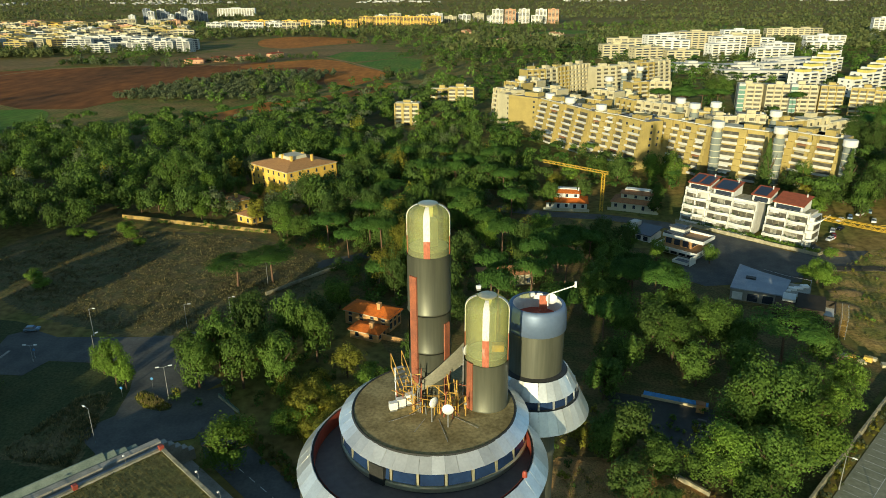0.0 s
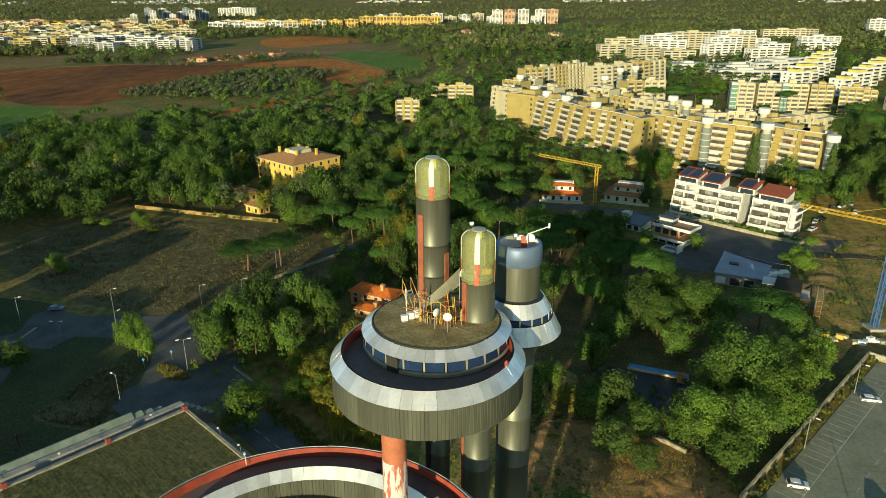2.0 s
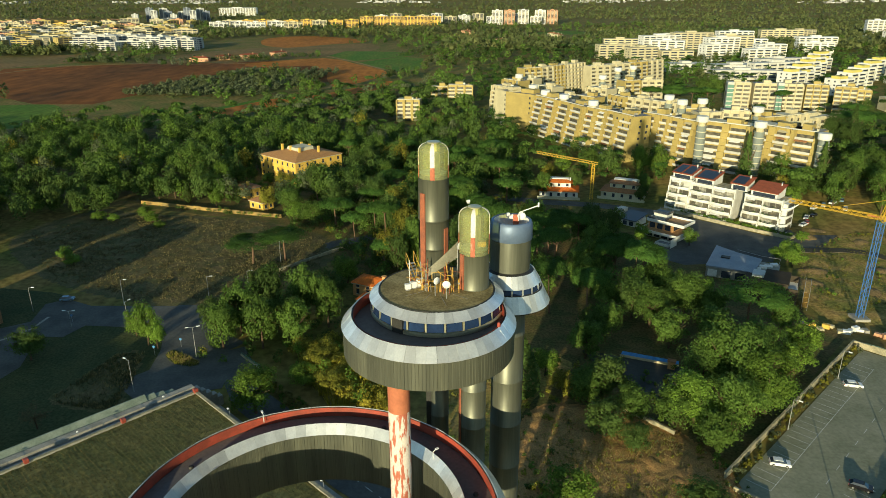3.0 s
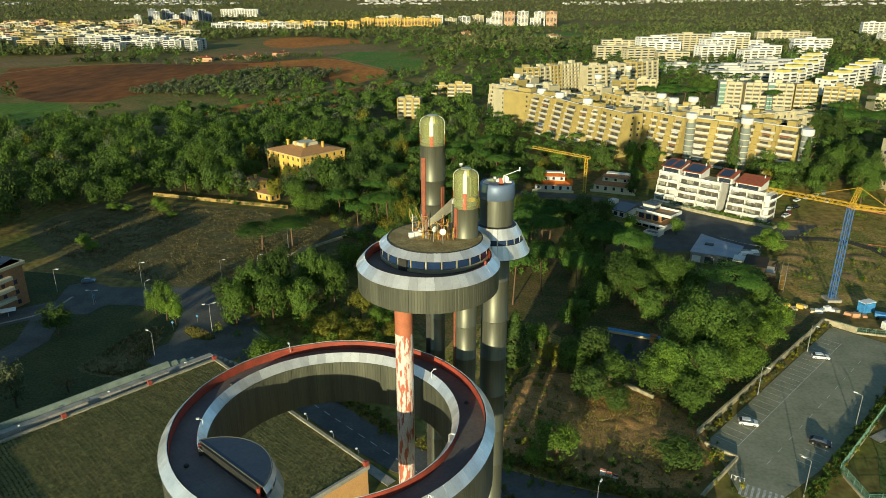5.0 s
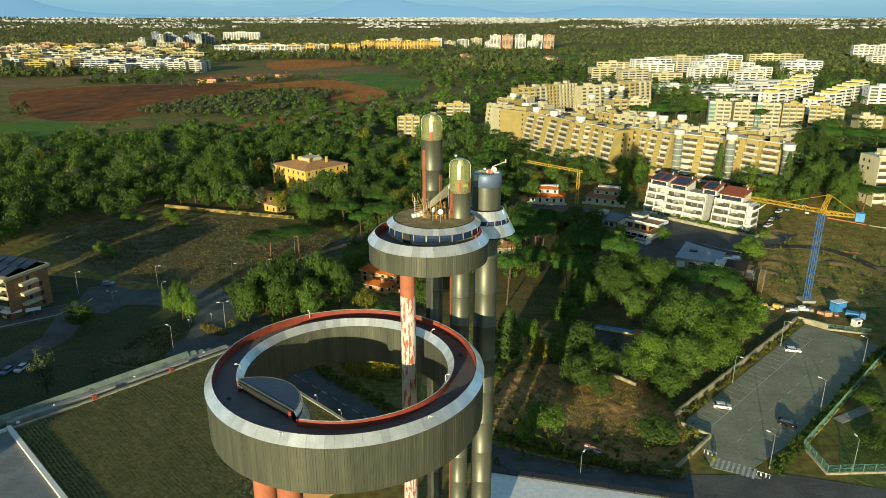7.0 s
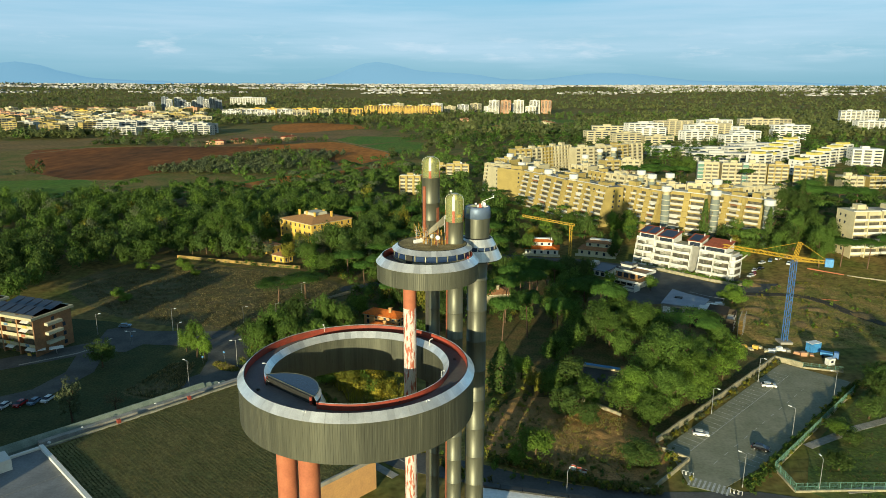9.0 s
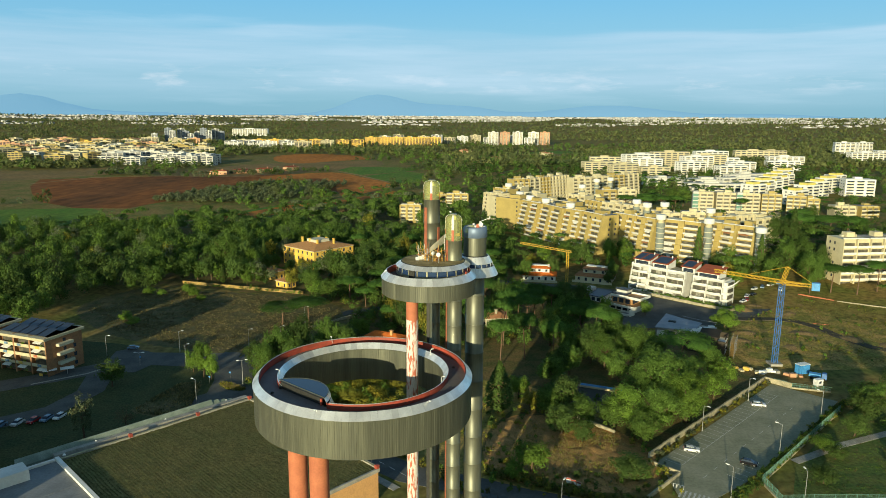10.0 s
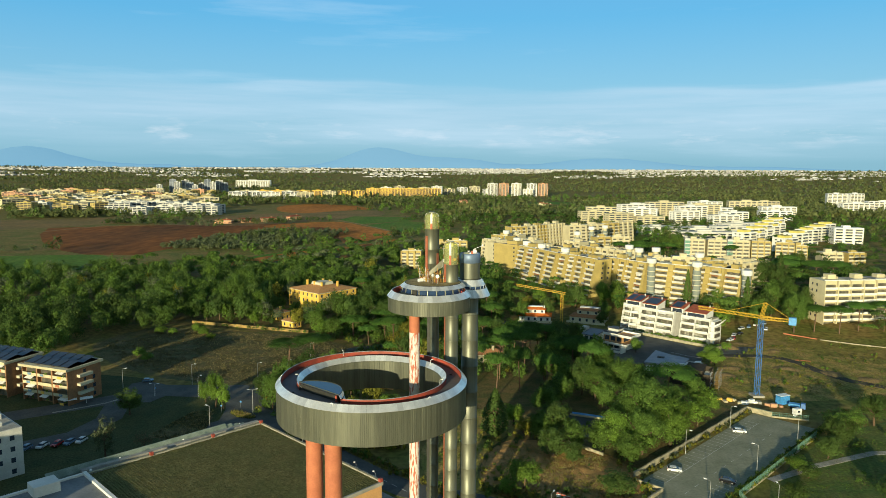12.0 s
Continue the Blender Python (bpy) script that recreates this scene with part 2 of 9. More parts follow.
CREAM = material("cream_render", (0.525, 0.465, 0.295), (0.46, 0.405, 0.26), size=6, rough=0.85, fine=0.08, vary=0.06)
PALEWHITE = material("off_white_render", (0.55, 0.54, 0.50), (0.47, 0.46, 0.42), size=3, rough=0.85, fine=0.08, vary=0.08)
CURTAIN = material("curtained_glazing", (0.15, 0.145, 0.12), (0.33, 0.31, 0.26), size=1.2, rough=0.5, fine=0.25)
WHITEWALL = material("white_render", (0.70, 0.69, 0.65), (0.62, 0.61, 0.57), size=5, rough=0.8, fine=0.06, vary=0.05)
YELLOWWALL = material("yellow_render", (0.72, 0.46, 0.08), (0.62, 0.39, 0.08), size=4, rough=0.85, fine=0.08)
YELLOWROOF = material("lemon_terrace_render", (0.62, 0.52, 0.12), (0.54, 0.46, 0.13), size=4, rough=0.85, fine=0.08)
ROSE = material("rose_render", (0.55, 0.30, 0.17), (0.48, 0.26, 0.15), size=5, rough=0.85, fine=0.08, vary=0.08)
BRICK = material("brown_brick", (0.33, 0.175, 0.090), (0.27, 0.145, 0.080), size=1.0, rough=0.9, fine=0.2)
PALE = material("pale_concrete_balcony", (0.54, 0.505, 0.37), (0.47, 0.435, 0.32), size=4, rough=0.85, fine=0.06)
BRIGHTTILES = material("orange_roof_tiles", (0.64, 0.165, 0.030), (0.52, 0.130, 0.028), size=1.2, rough=0.9, fine=0.25, bump=0.05)
WOODDECK = material("warm_wood_deck", (0.40, 0.22, 0.09), (0.32, 0.175, 0.075), size=1.0, rough=0.7, fine=0.15)
BRONZE = material("brown_metal_cladding", (0.058, 0.048, 0.036), (0.048, 0.040, 0.030), size=3, rough=0.92, fine=0.1)
BLUEFELT = material("pale_blue_grey_roof_felt", (0.30, 0.33, 0.38), (0.25, 0.28, 0.33), size=4, rough=0.8, fine=0.1)
VILLATILES = material("orange_tan_roof_tiles", (0.50, 0.265, 0.110), (0.41, 0.210, 0.092), size=1.0, rough=0.9, fine=0.25, bump=0.05)
TILES = material("terracotta_roof_tiles", (0.38, 0.185, 0.088), (0.30, 0.150, 0.076), size=1.2, rough=0.9, fine=0.25, bump=0.05)
REDTILES = material("red_roof_tiles", (0.33, 0.092, 0.052), (0.26, 0.078, 0.046), size=1.2, rough=0.9, fine=0.2)
PANEL = material("solar_panel_glass", (0.022, 0.026, 0.040), rough=0.35)
BARK = material("tree_bark", (0.130, 0.085, 0.055), (0.090, 0.062, 0.042), size=0.6, rough=0.95, fine=0.3, stretch=(1, 1, 0.3))
LEAF = leafy("broadleaf_foliage", (0.112, 0.184, 0.034), (0.082, 0.146, 0.029), island=0.3)
LEAF_LIGHT = leafy("light_green_foliage", (0.155, 0.250, 0.036), (0.118, 0.200, 0.032))
LEAF_DARK = leafy("dark_evergreen_foliage", (0.066, 0.116, 0.028), (0.088, 0.136, 0.032), island=0.25)
LEAF_PINE = leafy("umbrella_pine_foliage", (0.080, 0.165, 0.030), (0.060, 0.130, 0.026), island=0.25)
PINEBARK = material("pinkish_pine_bark", (0.17, 0.105, 0.070), (0.115, 0.075, 0.052), size=0.8, rough=0.95, fine=0.3, stretch=(1, 1, 0.3))
LEAF_GOLD = leafy("yellowing_foliage", (0.250, 0.225, 0.032), (0.170, 0.185, 0.030))
LEAF_STRAW = leafy("straw_coloured_grass", (0.310, 0.235, 0.105), (0.220, 0.185, 0.075), size=7)
LEAF_CANE = leafy("yellow_cane_foliage", (0.400, 0.315, 0.036), (0.280, 0.255, 0.034))
LEAF_GREY = leafy("grey_green_foliage", (0.140, 0.165, 0.085), (0.105, 0.130, 0.062))
LEAF_BROWN = leafy("brown_autumn_foliage", (0.150, 0.100, 0.050), (0.115, 0.086, 0.045))
LEAF_FAR = leafy("distant_foliage", (0.080, 0.112, 0.044), (0.165, 0.175, 0.062), size=130)
LEAF_TURF = leafy("olive_turf_tufts", (0.134, 0.132, 0.052), (0.152, 0.126, 0.058), size=5, island=0.2)
DRYGRASS = leafy("dry_grass_blades", (0.150, 0.125, 0.062), (0.112, 0.106, 0.048), size=6, island=0.2)
SITEGRASS = leafy("yellow_green_rank_grass", (0.215, 0.190, 0.062), (0.150, 0.155, 0.048), size=9, island=0.2)
CRANEBLUE = material("crane_blue_paint", (0.050, 0.160, 0.420), rough=0.5)
CRANEYELLOW = material("crane_yellow_paint", (0.62, 0.38, 0.03), rough=0.5)
TARPBLUE = material("bright_blue_sheet", (0.06, 0.28, 0.62), rough=0.5)
CARWHITE = material("white_car_paint", (0.78, 0.79, 0.80), rough=0.22, fine=0.02)
CARBLACK = material("black_car_paint", (0.015, 0.015, 0.018), rough=0.2, fine=0.02)
CARBLUE = material("blue_grey_car_paint", (0.16, 0.26, 0.38), rough=0.25, fine=0.02)
CARRED = material("red_car_paint", (0.38, 0.03, 0.03), rough=0.25, fine=0.02)
RUBBER = material("tyre_rubber", (0.02, 0.02, 0.02), rough=0.85)
FENCEGREEN = material("green_fence_mesh", (0.12, 0.25, 0.19), (0.10, 0.21, 0.17), rough=0.7)


# ---- mesh tools ----
class Shape:
    """Collects corners and faces, then becomes one mesh object."""

    def __init__(self):
        self.v, self.f = [], []

    def add(self, verts, faces):
        k = len(self.v)
        self.v += verts
        self.f += [tuple(i + k for i in f) for f in faces]
        return self

    def prism(self, poly, z0, z1, top=None):
        """An upright block over an outline (anticlockwise); top: another outline for the upper end."""
        n = len(poly)
        v = [(x, y, z0) for x, y in poly] + [(x, y, z1) for x, y in (top or poly)]
        return self.add(v, [tuple(reversed(range(n))), tuple(range(n, 2 * n))] + [(i, (i + 1) % n, n + (i + 1) % n, n + i) for i in range(n)])

    def box(self, x0, x1, y0, y1, z0, z1, turn=0.0, inset=0.0):
        cx, cy, c, s = (x0 + x1) / 2, (y0 + y1) / 2, math.cos(radians(turn)), math.sin(radians(turn))

        def ring(k):
            pts = ((x0 + k, y0 + k), (x1 - k, y0 + k), (x1 - k, y1 - k), (x0 + k, y1 - k))
            return [(cx + (x - cx) * c - (y - cy) * s, cy + (x - cx) * s + (y - cy) * c) for x, y in pts]
        return self.prism(ring(0), z0, z1, ring(inset))

    def lathe(self, profile, cx=0.0, cy=0.0, n=48, a0=0.0, a1=360.0, loop=False):
        """Turns a profile of (radius, height) about an upright axis; loop joins its last point to the first."""
        full = abs(a1 - a0) >= 360
        steps = n if full else n + 1
        k = len(profile)
        v = []
        for i in range(steps):
            a = radians(a0 + (a1 - a0) * i / n)
            v += [(cx + r * math.sin(a), cy + r * math.cos(a), z) for r, z in profile]
        f = []
        for i in range(n):
            j = (i + 1) % steps
            for q in range(k if loop else k - 1):
                p = (q + 1) % k
                f.append((i * k + q, i * k + p, j * k + p, j * k + q))
        if loop and not full:
            f += [tuple(reversed(range(k))), tuple((steps - 1) * k + q for q in range(k))]
        return self.add(v, f)

    def rod(self, p0, p1, r0, r1=None, n=8):
        """A round bar from point to point."""
        r1 = r0 if r1 is None else r1
        a, b = Vector(p0), Vector(p1)
        d = (b - a).normalized()
        u = d.orthogonal().normalized()
        w = d.cross(u)
        v = []
        for p, r in ((a, r0), (b, r1)):
            v += [tuple(p + (u * math.cos(2 * math.pi * i / n) + w * math.sin(2 * math.pi * i / n)) * r) for i in range(n)]
        return self.add(v, [tuple(reversed(range(n))), tuple(range(n, 2 * n))] + [(i, (i + 1) % n, n + (i + 1) % n, n + i) for i in range(n)])

    def chain(self, pts, r, n=6):
        """A round bar bent through the points, in one piece."""
        p = [Vector(q) for q in pts]
        k, v, u = len(p), [], None
        for i in range(k):
            d = (p[min(i + 1, k - 1)] - p[max(i - 1, 0)]).normalized()
            u = d.orthogonal() if u is None else u - d * u.dot(d)
            if u.length < 1e-3:
                u = d.orthogonal()
            u.normalize()
            w = d.cross(u)
            v += [tuple(p[i] + (u * math.cos(2 * math.pi * q / n) + w * math.sin(2 * math.pi * q / n)) * r) for q in range(n)]
        f = [tuple(reversed(range(n))), tuple(range((k - 1) * n, k * n))]
        f += [(i * n + q, i * n + (q + 1) % n, (i + 1) * n + (q + 1) % n, (i + 1) * n + q) for i in range(k - 1) for q in range(n)]
        return self.add(v, f)

    def mesh(self, name, mat, smooth=False):
        me = bpy.data.meshes.new(name)
        me.from_pydata(self.v, [], self.f)
        me.materials.append(mat)
        if smooth:
            me.shade_smooth()
        return me


def part(name, shape, mat, parent, label="", at=None, smooth=False):
    """Links a shape (or a ready mesh) as one part under a thing or a part."""
    ob = new(name, shape.mesh(name, mat, smooth) if isinstance(shape, Shape) else shape)
    ob.parent = parent
    if at is not None:
        ob.matrix_basis = at
    return tagged(ob, label)


def thing(name, m, label, category, group="", kind=""):
    """An empty at a thing's base, for its parts to hang under."""
    ob = new(name)
    ob.matrix_basis = m
    ob.empty_display_size = 0.5
    return tagged(ob, label, category, group, kind)


def solid(name, shape, mat, label, category, kind="", group="", at=None, smooth=False):
    """A thing of one mesh."""
    ob = new(name, shape.mesh(name, mat, smooth))
    if at is not None:
        ob.matrix_basis = at
    return tagged(ob, label, category, group, kind)


def ramp01(x):
    x = min(1.0, max(0.0, x))
    return x * x * (3 - 2 * x)


def lie(x, y):
    """Height of the ground: level near the tower, a low rise under the housing estate, higher land far off."""
    rise = 6.0 * ramp01((x * 0.55 + y * 0.85 - 262) / 70) * ramp01((x + 40) / 70)
    far = 72.0 * ramp01((math.hypot(x, y) - 2300) / 2700)
    return rise * (1 - ramp01((y - 1100) / 500)) + far


# ---- ground, roads, fields ----
def spaced(lo, hi, n, tight):
    k = np.linspace(-1, 1, n)
    s = np.sinh(k * tight) / math.sinh(tight)
    return [(v * hi if v > 0 else -v * lo) for v in s]


gx, gy = spaced(-4800, 4800, 91, 4.2), spaced(-4800, 4800, 111, 4.2)
earth = Shape()
earth.v = [(x, y, lie(x, y)) for y in gy for x in gx]
earth.f = [(j * len(gx) + i, j * len(gx) + i + 1, (j + 1) * len(gx) + i + 1, (j + 1) * len(gx) + i) for j in range(len(gy) - 1) for i in range(len(gx) - 1)]
solid("ground", earth, GROUND, "rough grassland and woodland ground reaching the horizon", "ground", "structure", smooth=True)


def flow(pts, steps=5):
    """A smooth closed outline through the corners given."""
    out, n = [], len(pts)
    for i in range(n):
        a, b, c, d = (Vector(pts[(i + k) % n]) for k in (-1, 0, 1, 2))
        for s in range(steps):
            t = s / steps
            out.append(tuple(0.5 * ((2 * b) + (c - a) * t + (2 * a - 5 * b + 4 * c - d) * t * t + (3 * b - a - 3 * c + d) * t ** 3)))
    return out


def turning(poly):
    return sum(x0 * y1 - x1 * y0 for (x0, y0), (x1, y1) in zip(poly, poly[1:] + poly[:1]))


def sheet(name, poly, z, mat, label, category="ground", soft=False):
    """A thin layer of ground over an outline."""
    poly = flow(poly) if soft else poly
    if turning(poly) < 0:
        poly = poly[::-1]
    s = Shape().prism(poly, z - 0.5, z)
    return solid(name, s, mat, label, category, "structure")


def inside(x, y, poly):
    hit = False
    for (x0, y0), (x1, y1) in zip(poly, poly[1:] + poly[:1]):
        if (y0 > y) != (y1 > y) and x < (x1 - x0) * (y - y0) / (y1 - y0) + x0:
            hit = not hit
    return hit


def rough_sheet(name, poly, cell, high, wave, mat, label, seed=0):
    """Uneven ground over an outline: a mesh of small cells with mounds about wave metres across."""
    poly = flow(poly)
    xs, ys = [p[0] for p in poly], [p[1] for p in poly]
    s, index = Shape(), {}
    nx, ny = int((max(xs) - min(xs)) / cell) + 1, int((max(ys) - min(ys)) / cell) + 1

    def corner(i, j):
        if (i, j) not in index:
            x, y = min(xs) + i * cell, min(ys) + j * cell
            rim = all(inside(x + a * cell * 2.5, y + b * cell * 2.5, poly) for a, b in ((1, 0), (-1, 0), (0, 1), (0, -1)))
            z = 0.5 + noise.noise((x / wave, y / wave, seed)) * 0.6 + noise.noise((x / wave * 2.3, y / wave * 2.3, seed + 5)) * 0.4 + noise.noise((x / wave * 5.1, y / wave * 5.1, seed + 9)) * 0.25
            index[(i, j)] = len(s.v)
            s.v.append((x + cell * 0.3 * noise.noise((x, y, 1)), y + cell * 0.3 * noise.noise((x, y, 2)), 0.06 + (max(0.0, z) * high if rim else 0.0)))
        return index[(i, j)]

    for j in range(ny):
        for i in range(nx):
            if inside(min(xs) + (i + 0.5) * cell, min(ys) + (j + 0.5) * cell, poly):
                s.f.append((corner(i, j), corner(i + 1, j), corner(i + 1, j + 1), corner(i, j + 1)))
    return solid(name, s, mat, label, "ground", "structure", smooth=True)


def strip(line, width, z, mat, name, label, category="road"):
    """A band of road along a line."""
    left, right = [], []
    for i, p in enumerate(line):
        a, b = Vector(line[max(0, i - 1)]), Vector(line[min(len(line) - 1, i + 1)])
        d = (b - a).normalized()
        nrm = Vector((-d.y, d.x)) * width / 2
        left.append(tuple(Vector(p) + nrm))
        right.append(tuple(Vector(p) - nrm))
    s = Shape()
    n = len(line)
    s.v = [(x, y, z) for x, y in left + right] + [(x, y, z - 0.5) for x, y in left + right]
    for i in range(n - 1):
        s.f += [(n + i, n + i + 1, i + 1, i), (i, i + 1, 2 * n + i + 1, 2 * n + i), (n + i + 1, n + i, 3 * n + i, 3 * n + i + 1)]
    return solid(name, s, mat, label, category, "structure")


# the reservoir's axes: U along its road side, V along its far side
U, V = Vector((0.724, -0.690)), Vector((-0.690, -0.724))
KERB_A = Vector((-57.5, 76.0))


def uv(u, v):
    p = KERB_A + U * u + V * v
    return (p.x, p.y)


sheet("woodland_floor", [(-420, 250), (-140, 243), (-60, 215), (-30, 160), (-10, 110), (10, 60), (40, 78), (60, 62), (112, 118), (105, 150), (85, 180), (60, 230), (30, 280), (25, 400), (-30, 620), (-140, 520), (-300, 430), (-420, 400)], 0.03, WOODFLOOR, "dark woodland floor with leaf litter")
rough_sheet("scrub_field", [(-160, 238), (-138, 234), (-82, 223), (-48, 200), (-46, 170), (-74, 138), (-98, 140), (-140, 160), (-175, 200)], 1.5, 0.34, 4.0, SCRUB, "dry brown scrub field beside the wood", 3)
sheet("verge", [uv(-30, 8), uv(-4, 20), uv(-6, 70), uv(-40, 90), (-128, 60), (-112, 110), (-96, 118)], 0.05, SHADEGRASS, "mown grass verge with shade painted in", soft=True)
sheet("verge", [(-128, 60), (-112, 110), (-104, 121), (-116, 136), (-140, 150), (-240, 150), (-240, 30), (-160, 30)], 0.045, SHADEGRASS, "short grass with painted shade beside the brick flats", soft=True)
sheet("verge", [(-112, 126), (-80, 124), (-77, 100), (-75, 80), (-102, 82), (-112, 108)], 0.038, SHADEGRASS, "short grass with painted shade beside the parking strip", soft=True)
DRY_BANK = [(-97, 84), (-95, 93), (-90.5, 107), (-84, 108), (-80.8, 92), (-80, 80)]
rough_sheet("dry_bank", DRY_BANK, 1.0, 0.5, 3.0, SCRUB, "low bank of dry grass beside the parking strip", 21)
rough_sheet("bare_plot", [(14, 47), (38, 40), (52, 42), (58, 55), (52, 72), (42, 80), (22, 84), (12, 66)], 0.55, 0.42, 2.6, SOIL, "dug over brown soil plot", 7)
rough_sheet("building_site", [(112, 134), (122, 168), (142, 195), (178, 224), (205, 204), (225, 190), (200, 150), (158, 128), (130, 126)], 1.3, 0.40, 4.5, SITE, "bare building site with dry grass and earth", 12)
sheet("park_lawn", [(84, 36), (94, 55), (128, 90), (190, 120), (190, 30), (110, 10)], 0.05, LAWN, "park lawn with footpaths")
sheet("dry_grass", [(-4, 55), (10, 42), (30, 35.5), (40, 35), (14, 46), (11, 66), (20, 86), (32, 104), (8, 112), (-6, 80)], 0.045, SITE, "dry trodden grass beside the tower", soft=True)
# fields
sheet("ploughed_field", [(-470, 660), (-520, 740), (-560, 830), (-470, 872), (-389, 895), (-300, 905), (-229, 937), (-183, 972), (-97, 780), (-114, 690), (-154, 703), (-197, 780), (-288, 695), (-290, 620), (-310, 545), (-360, 545), (-420, 590)], 0.06, PLOUGH, "ploughed red earth field", "field")
sheet("ploughed_field", [(-340, 1240), (-368, 1400), (-302, 1469), (-206, 1400), (-160, 1306), (-222, 1230), (-279, 1165)], 0.06, PLOUGH_LIGHT, "ploughed red earth field", "field", soft=True)
sheet("ploughed_field", [(-243, 848), (-269, 894), (-183, 970), (-120, 880), (-74, 778), (-112, 662), (-131, 700), (-150, 790), (-185, 868)], 0.075, PLOUGH_LIGHT, "dry orange corner of the ploughed field", "field", soft=True)
sheet("ploughed_field", [(-200, 501), (-165, 576), (-122, 606), (-67, 708), (-72, 639), (-143, 539), (-181, 471)], 0.06, PLOUGH_LIGHT, "narrow strip of ploughed red earth", "field", soft=True)
sheet("crop_field", [(-181, 1012), (-169, 1090), (-48, 1078), (-60, 1010), (-133, 930)], 0.08, CROP, "green crop field with straight rows", "field")
sheet("crop_field", [(-126, 905), (-72, 994), (14, 925), (-20, 850), (-62, 797)], 0.08, CROP, "green crop field with straight rows", "field")
strip([(-183, 1004), (-131, 918), (-66, 790)], 4.0, 0.09, SAND, "farm_track", "pale farm track between the fields")
strip([(-540, 764), (-504, 862), (-428, 893), (-340, 886), (-270, 900)], 5.0, 0.09, SAND, "farm_track", "pale farm track along the ploughed field")
strip([(-224, 440), (-205, 500), (-165, 580), (-122, 612)], 10.0, 0.075, CROP, "grass_strip", "green grass strip beside the ploughed earth", "field")
sheet("crop_field", [(-500, 525), (-426, 530), (-380, 540), (-340, 540), (-313, 496), (-309, 445), (-352, 410), (-480, 400)], 0.08, CROP, "small green vegetable field", "field", soft=True)
sheet("stubble_field", [(-760, 900), (-690, 960), (-541, 1040), (-469, 1000), (-530, 890), (-599, 800), (-700, 780)], 0.07, DRYFIELD, "harvested brown field", "field", soft=True)
sheet("stubble_field", [(-380, 1090), (-300, 1170), (-220, 1215), (-150, 1250), (-120, 1130), (-185, 1020), (-235, 950), (-340, 860), (-430, 900)], 0.05, DRYFIELD, "harvested brown field", "field", soft=True)
sheet("crop_field", [(200, 1180), (330, 1500), (250, 1650), (120, 1400)], 0.6, CROP, "green field beyond the estate", "field", soft=True)

MEADOW_A = [(560, 1560), (760, 1600), (840, 1760), (620, 1760)]
MEADOW_B = [(-40, 1380), (110, 1400), (120, 1520), (-30, 1540)]
for outline in (MEADOW_A, MEADOW_B):
    sheet("meadow", outline, 0.6, CROP, "green meadow between distant woods", "field", soft=True)

# site track and earth
strip([(124, 190), (137, 188.5), (148, 188.5), (157, 185.5), (162.5, 176), (164.5, 164), (170, 151), (180, 142)], 4.6, 0.44, MUD, "dirt_track", "dark muddy track across the building site", "track")
for x, y, r in ((128, 168, 5), (150, 166, 6), (168, 160, 8), (140, 206, 5), (122, 158, 4), (162, 200, 5), (180, 150, 7), (146, 148, 4)):
    sheet("sandy_patch", [(x + r * (0.8 + 0.35 * math.sin(k * 2.3 + x)) * math.cos(k * 0.785) * 1.7, y + r * (0.8 + 0.35 * math.sin(k * 1.7 + y)) * math.sin(k * 0.785)) for k in range(8)], 0.07, SAND, "bare sandy earth on the building site", soft=True)
# roads
strip([(20, 262), (41, 253), (66, 248), (88, 238), (101, 226), (114, 214), (127, 199), (136, 190)], 7.5, 0.10, ASPHALT, "road", "asphalt street in front of the white flats")
strip([(127, 199), (140, 208), (152, 222), (168, 236), (185, 246)], 9.0, 0.11, ASPHALT, "road", "asphalt street with parked cars beside the white flats")
strip([(101, 226), (90, 205), (84, 178)], 5.5, 0.105, ASPHALT, "driveway", "asphalt drive beside the modern house")
sheet("parking_area", [(123, 199), (136, 188), (150, 196), (164, 209), (190, 232), (184, 250), (172, 258), (152, 232), (138, 215)], 0.085, ASPHALT, "asphalt parking area beside the white flats", "car park")
sheet("garden_lawn", [(110, 204), (112.4, 187), (124, 185), (130, 190)], 0.09, LAWN, "dark triangular garden lawn")
strip([uv(-26, -22), uv(0, -13), uv(40, -12), uv(54, -13), (8, 42), (19, 37), (31, 33), (45, 30.5), (58, 30.5), (72, 31), (90, 26), (150, 8)], 9.0, 0.08, ASPHALT, "road", "dark asphalt road behind the reservoir")
strip([uv(-26, -22), (-86, 128), (-112, 130), (-136, 113), (-162, 96), (-220, 80)], 11.0, 0.09, ASPHALT, "road", "asphalt road past the brick flats")
strip([(-60, 109), (-70, 99), (-80, 88)], 13.0, 0.10, ASPHALT, "road", "asphalt parking strip beside the reservoir")
sheet("parking_area", [(-76, 81.6), (-78.6, 97.6), (-80, 109.8), (-84, 123), (-79, 130), (-76, 142), (-72.8, 140), (-71, 123), (-67, 113), (-58, 104), (-56.7, 95.6), (-57.2, 90.4), (-62, 89), (-69.4, 81.2)], 0.118, ASPHALT, "dark asphalt parking area beside the reservoir", "car park")
sheet("junction", [(-124, 118), (-128, 139), (-123, 143), (-113, 138), (-94, 138), (-79, 138), (-77.7, 126.6), (-86, 123), (-94, 124), (-108, 125), (-111, 117)], 0.114, ASPHALT, "wide dark asphalt road junction", "road")
ISLAND = [(-77.4, 106.7), (-76.3, 109.8), (-72.2, 106.8), (-66.9, 102.6), (-68.6, 101), (-73.5, 102.4)]
sheet("traffic_island", ISLAND, 0.22, SHADEGRASS, "planted traffic island between parking bays", soft=True)
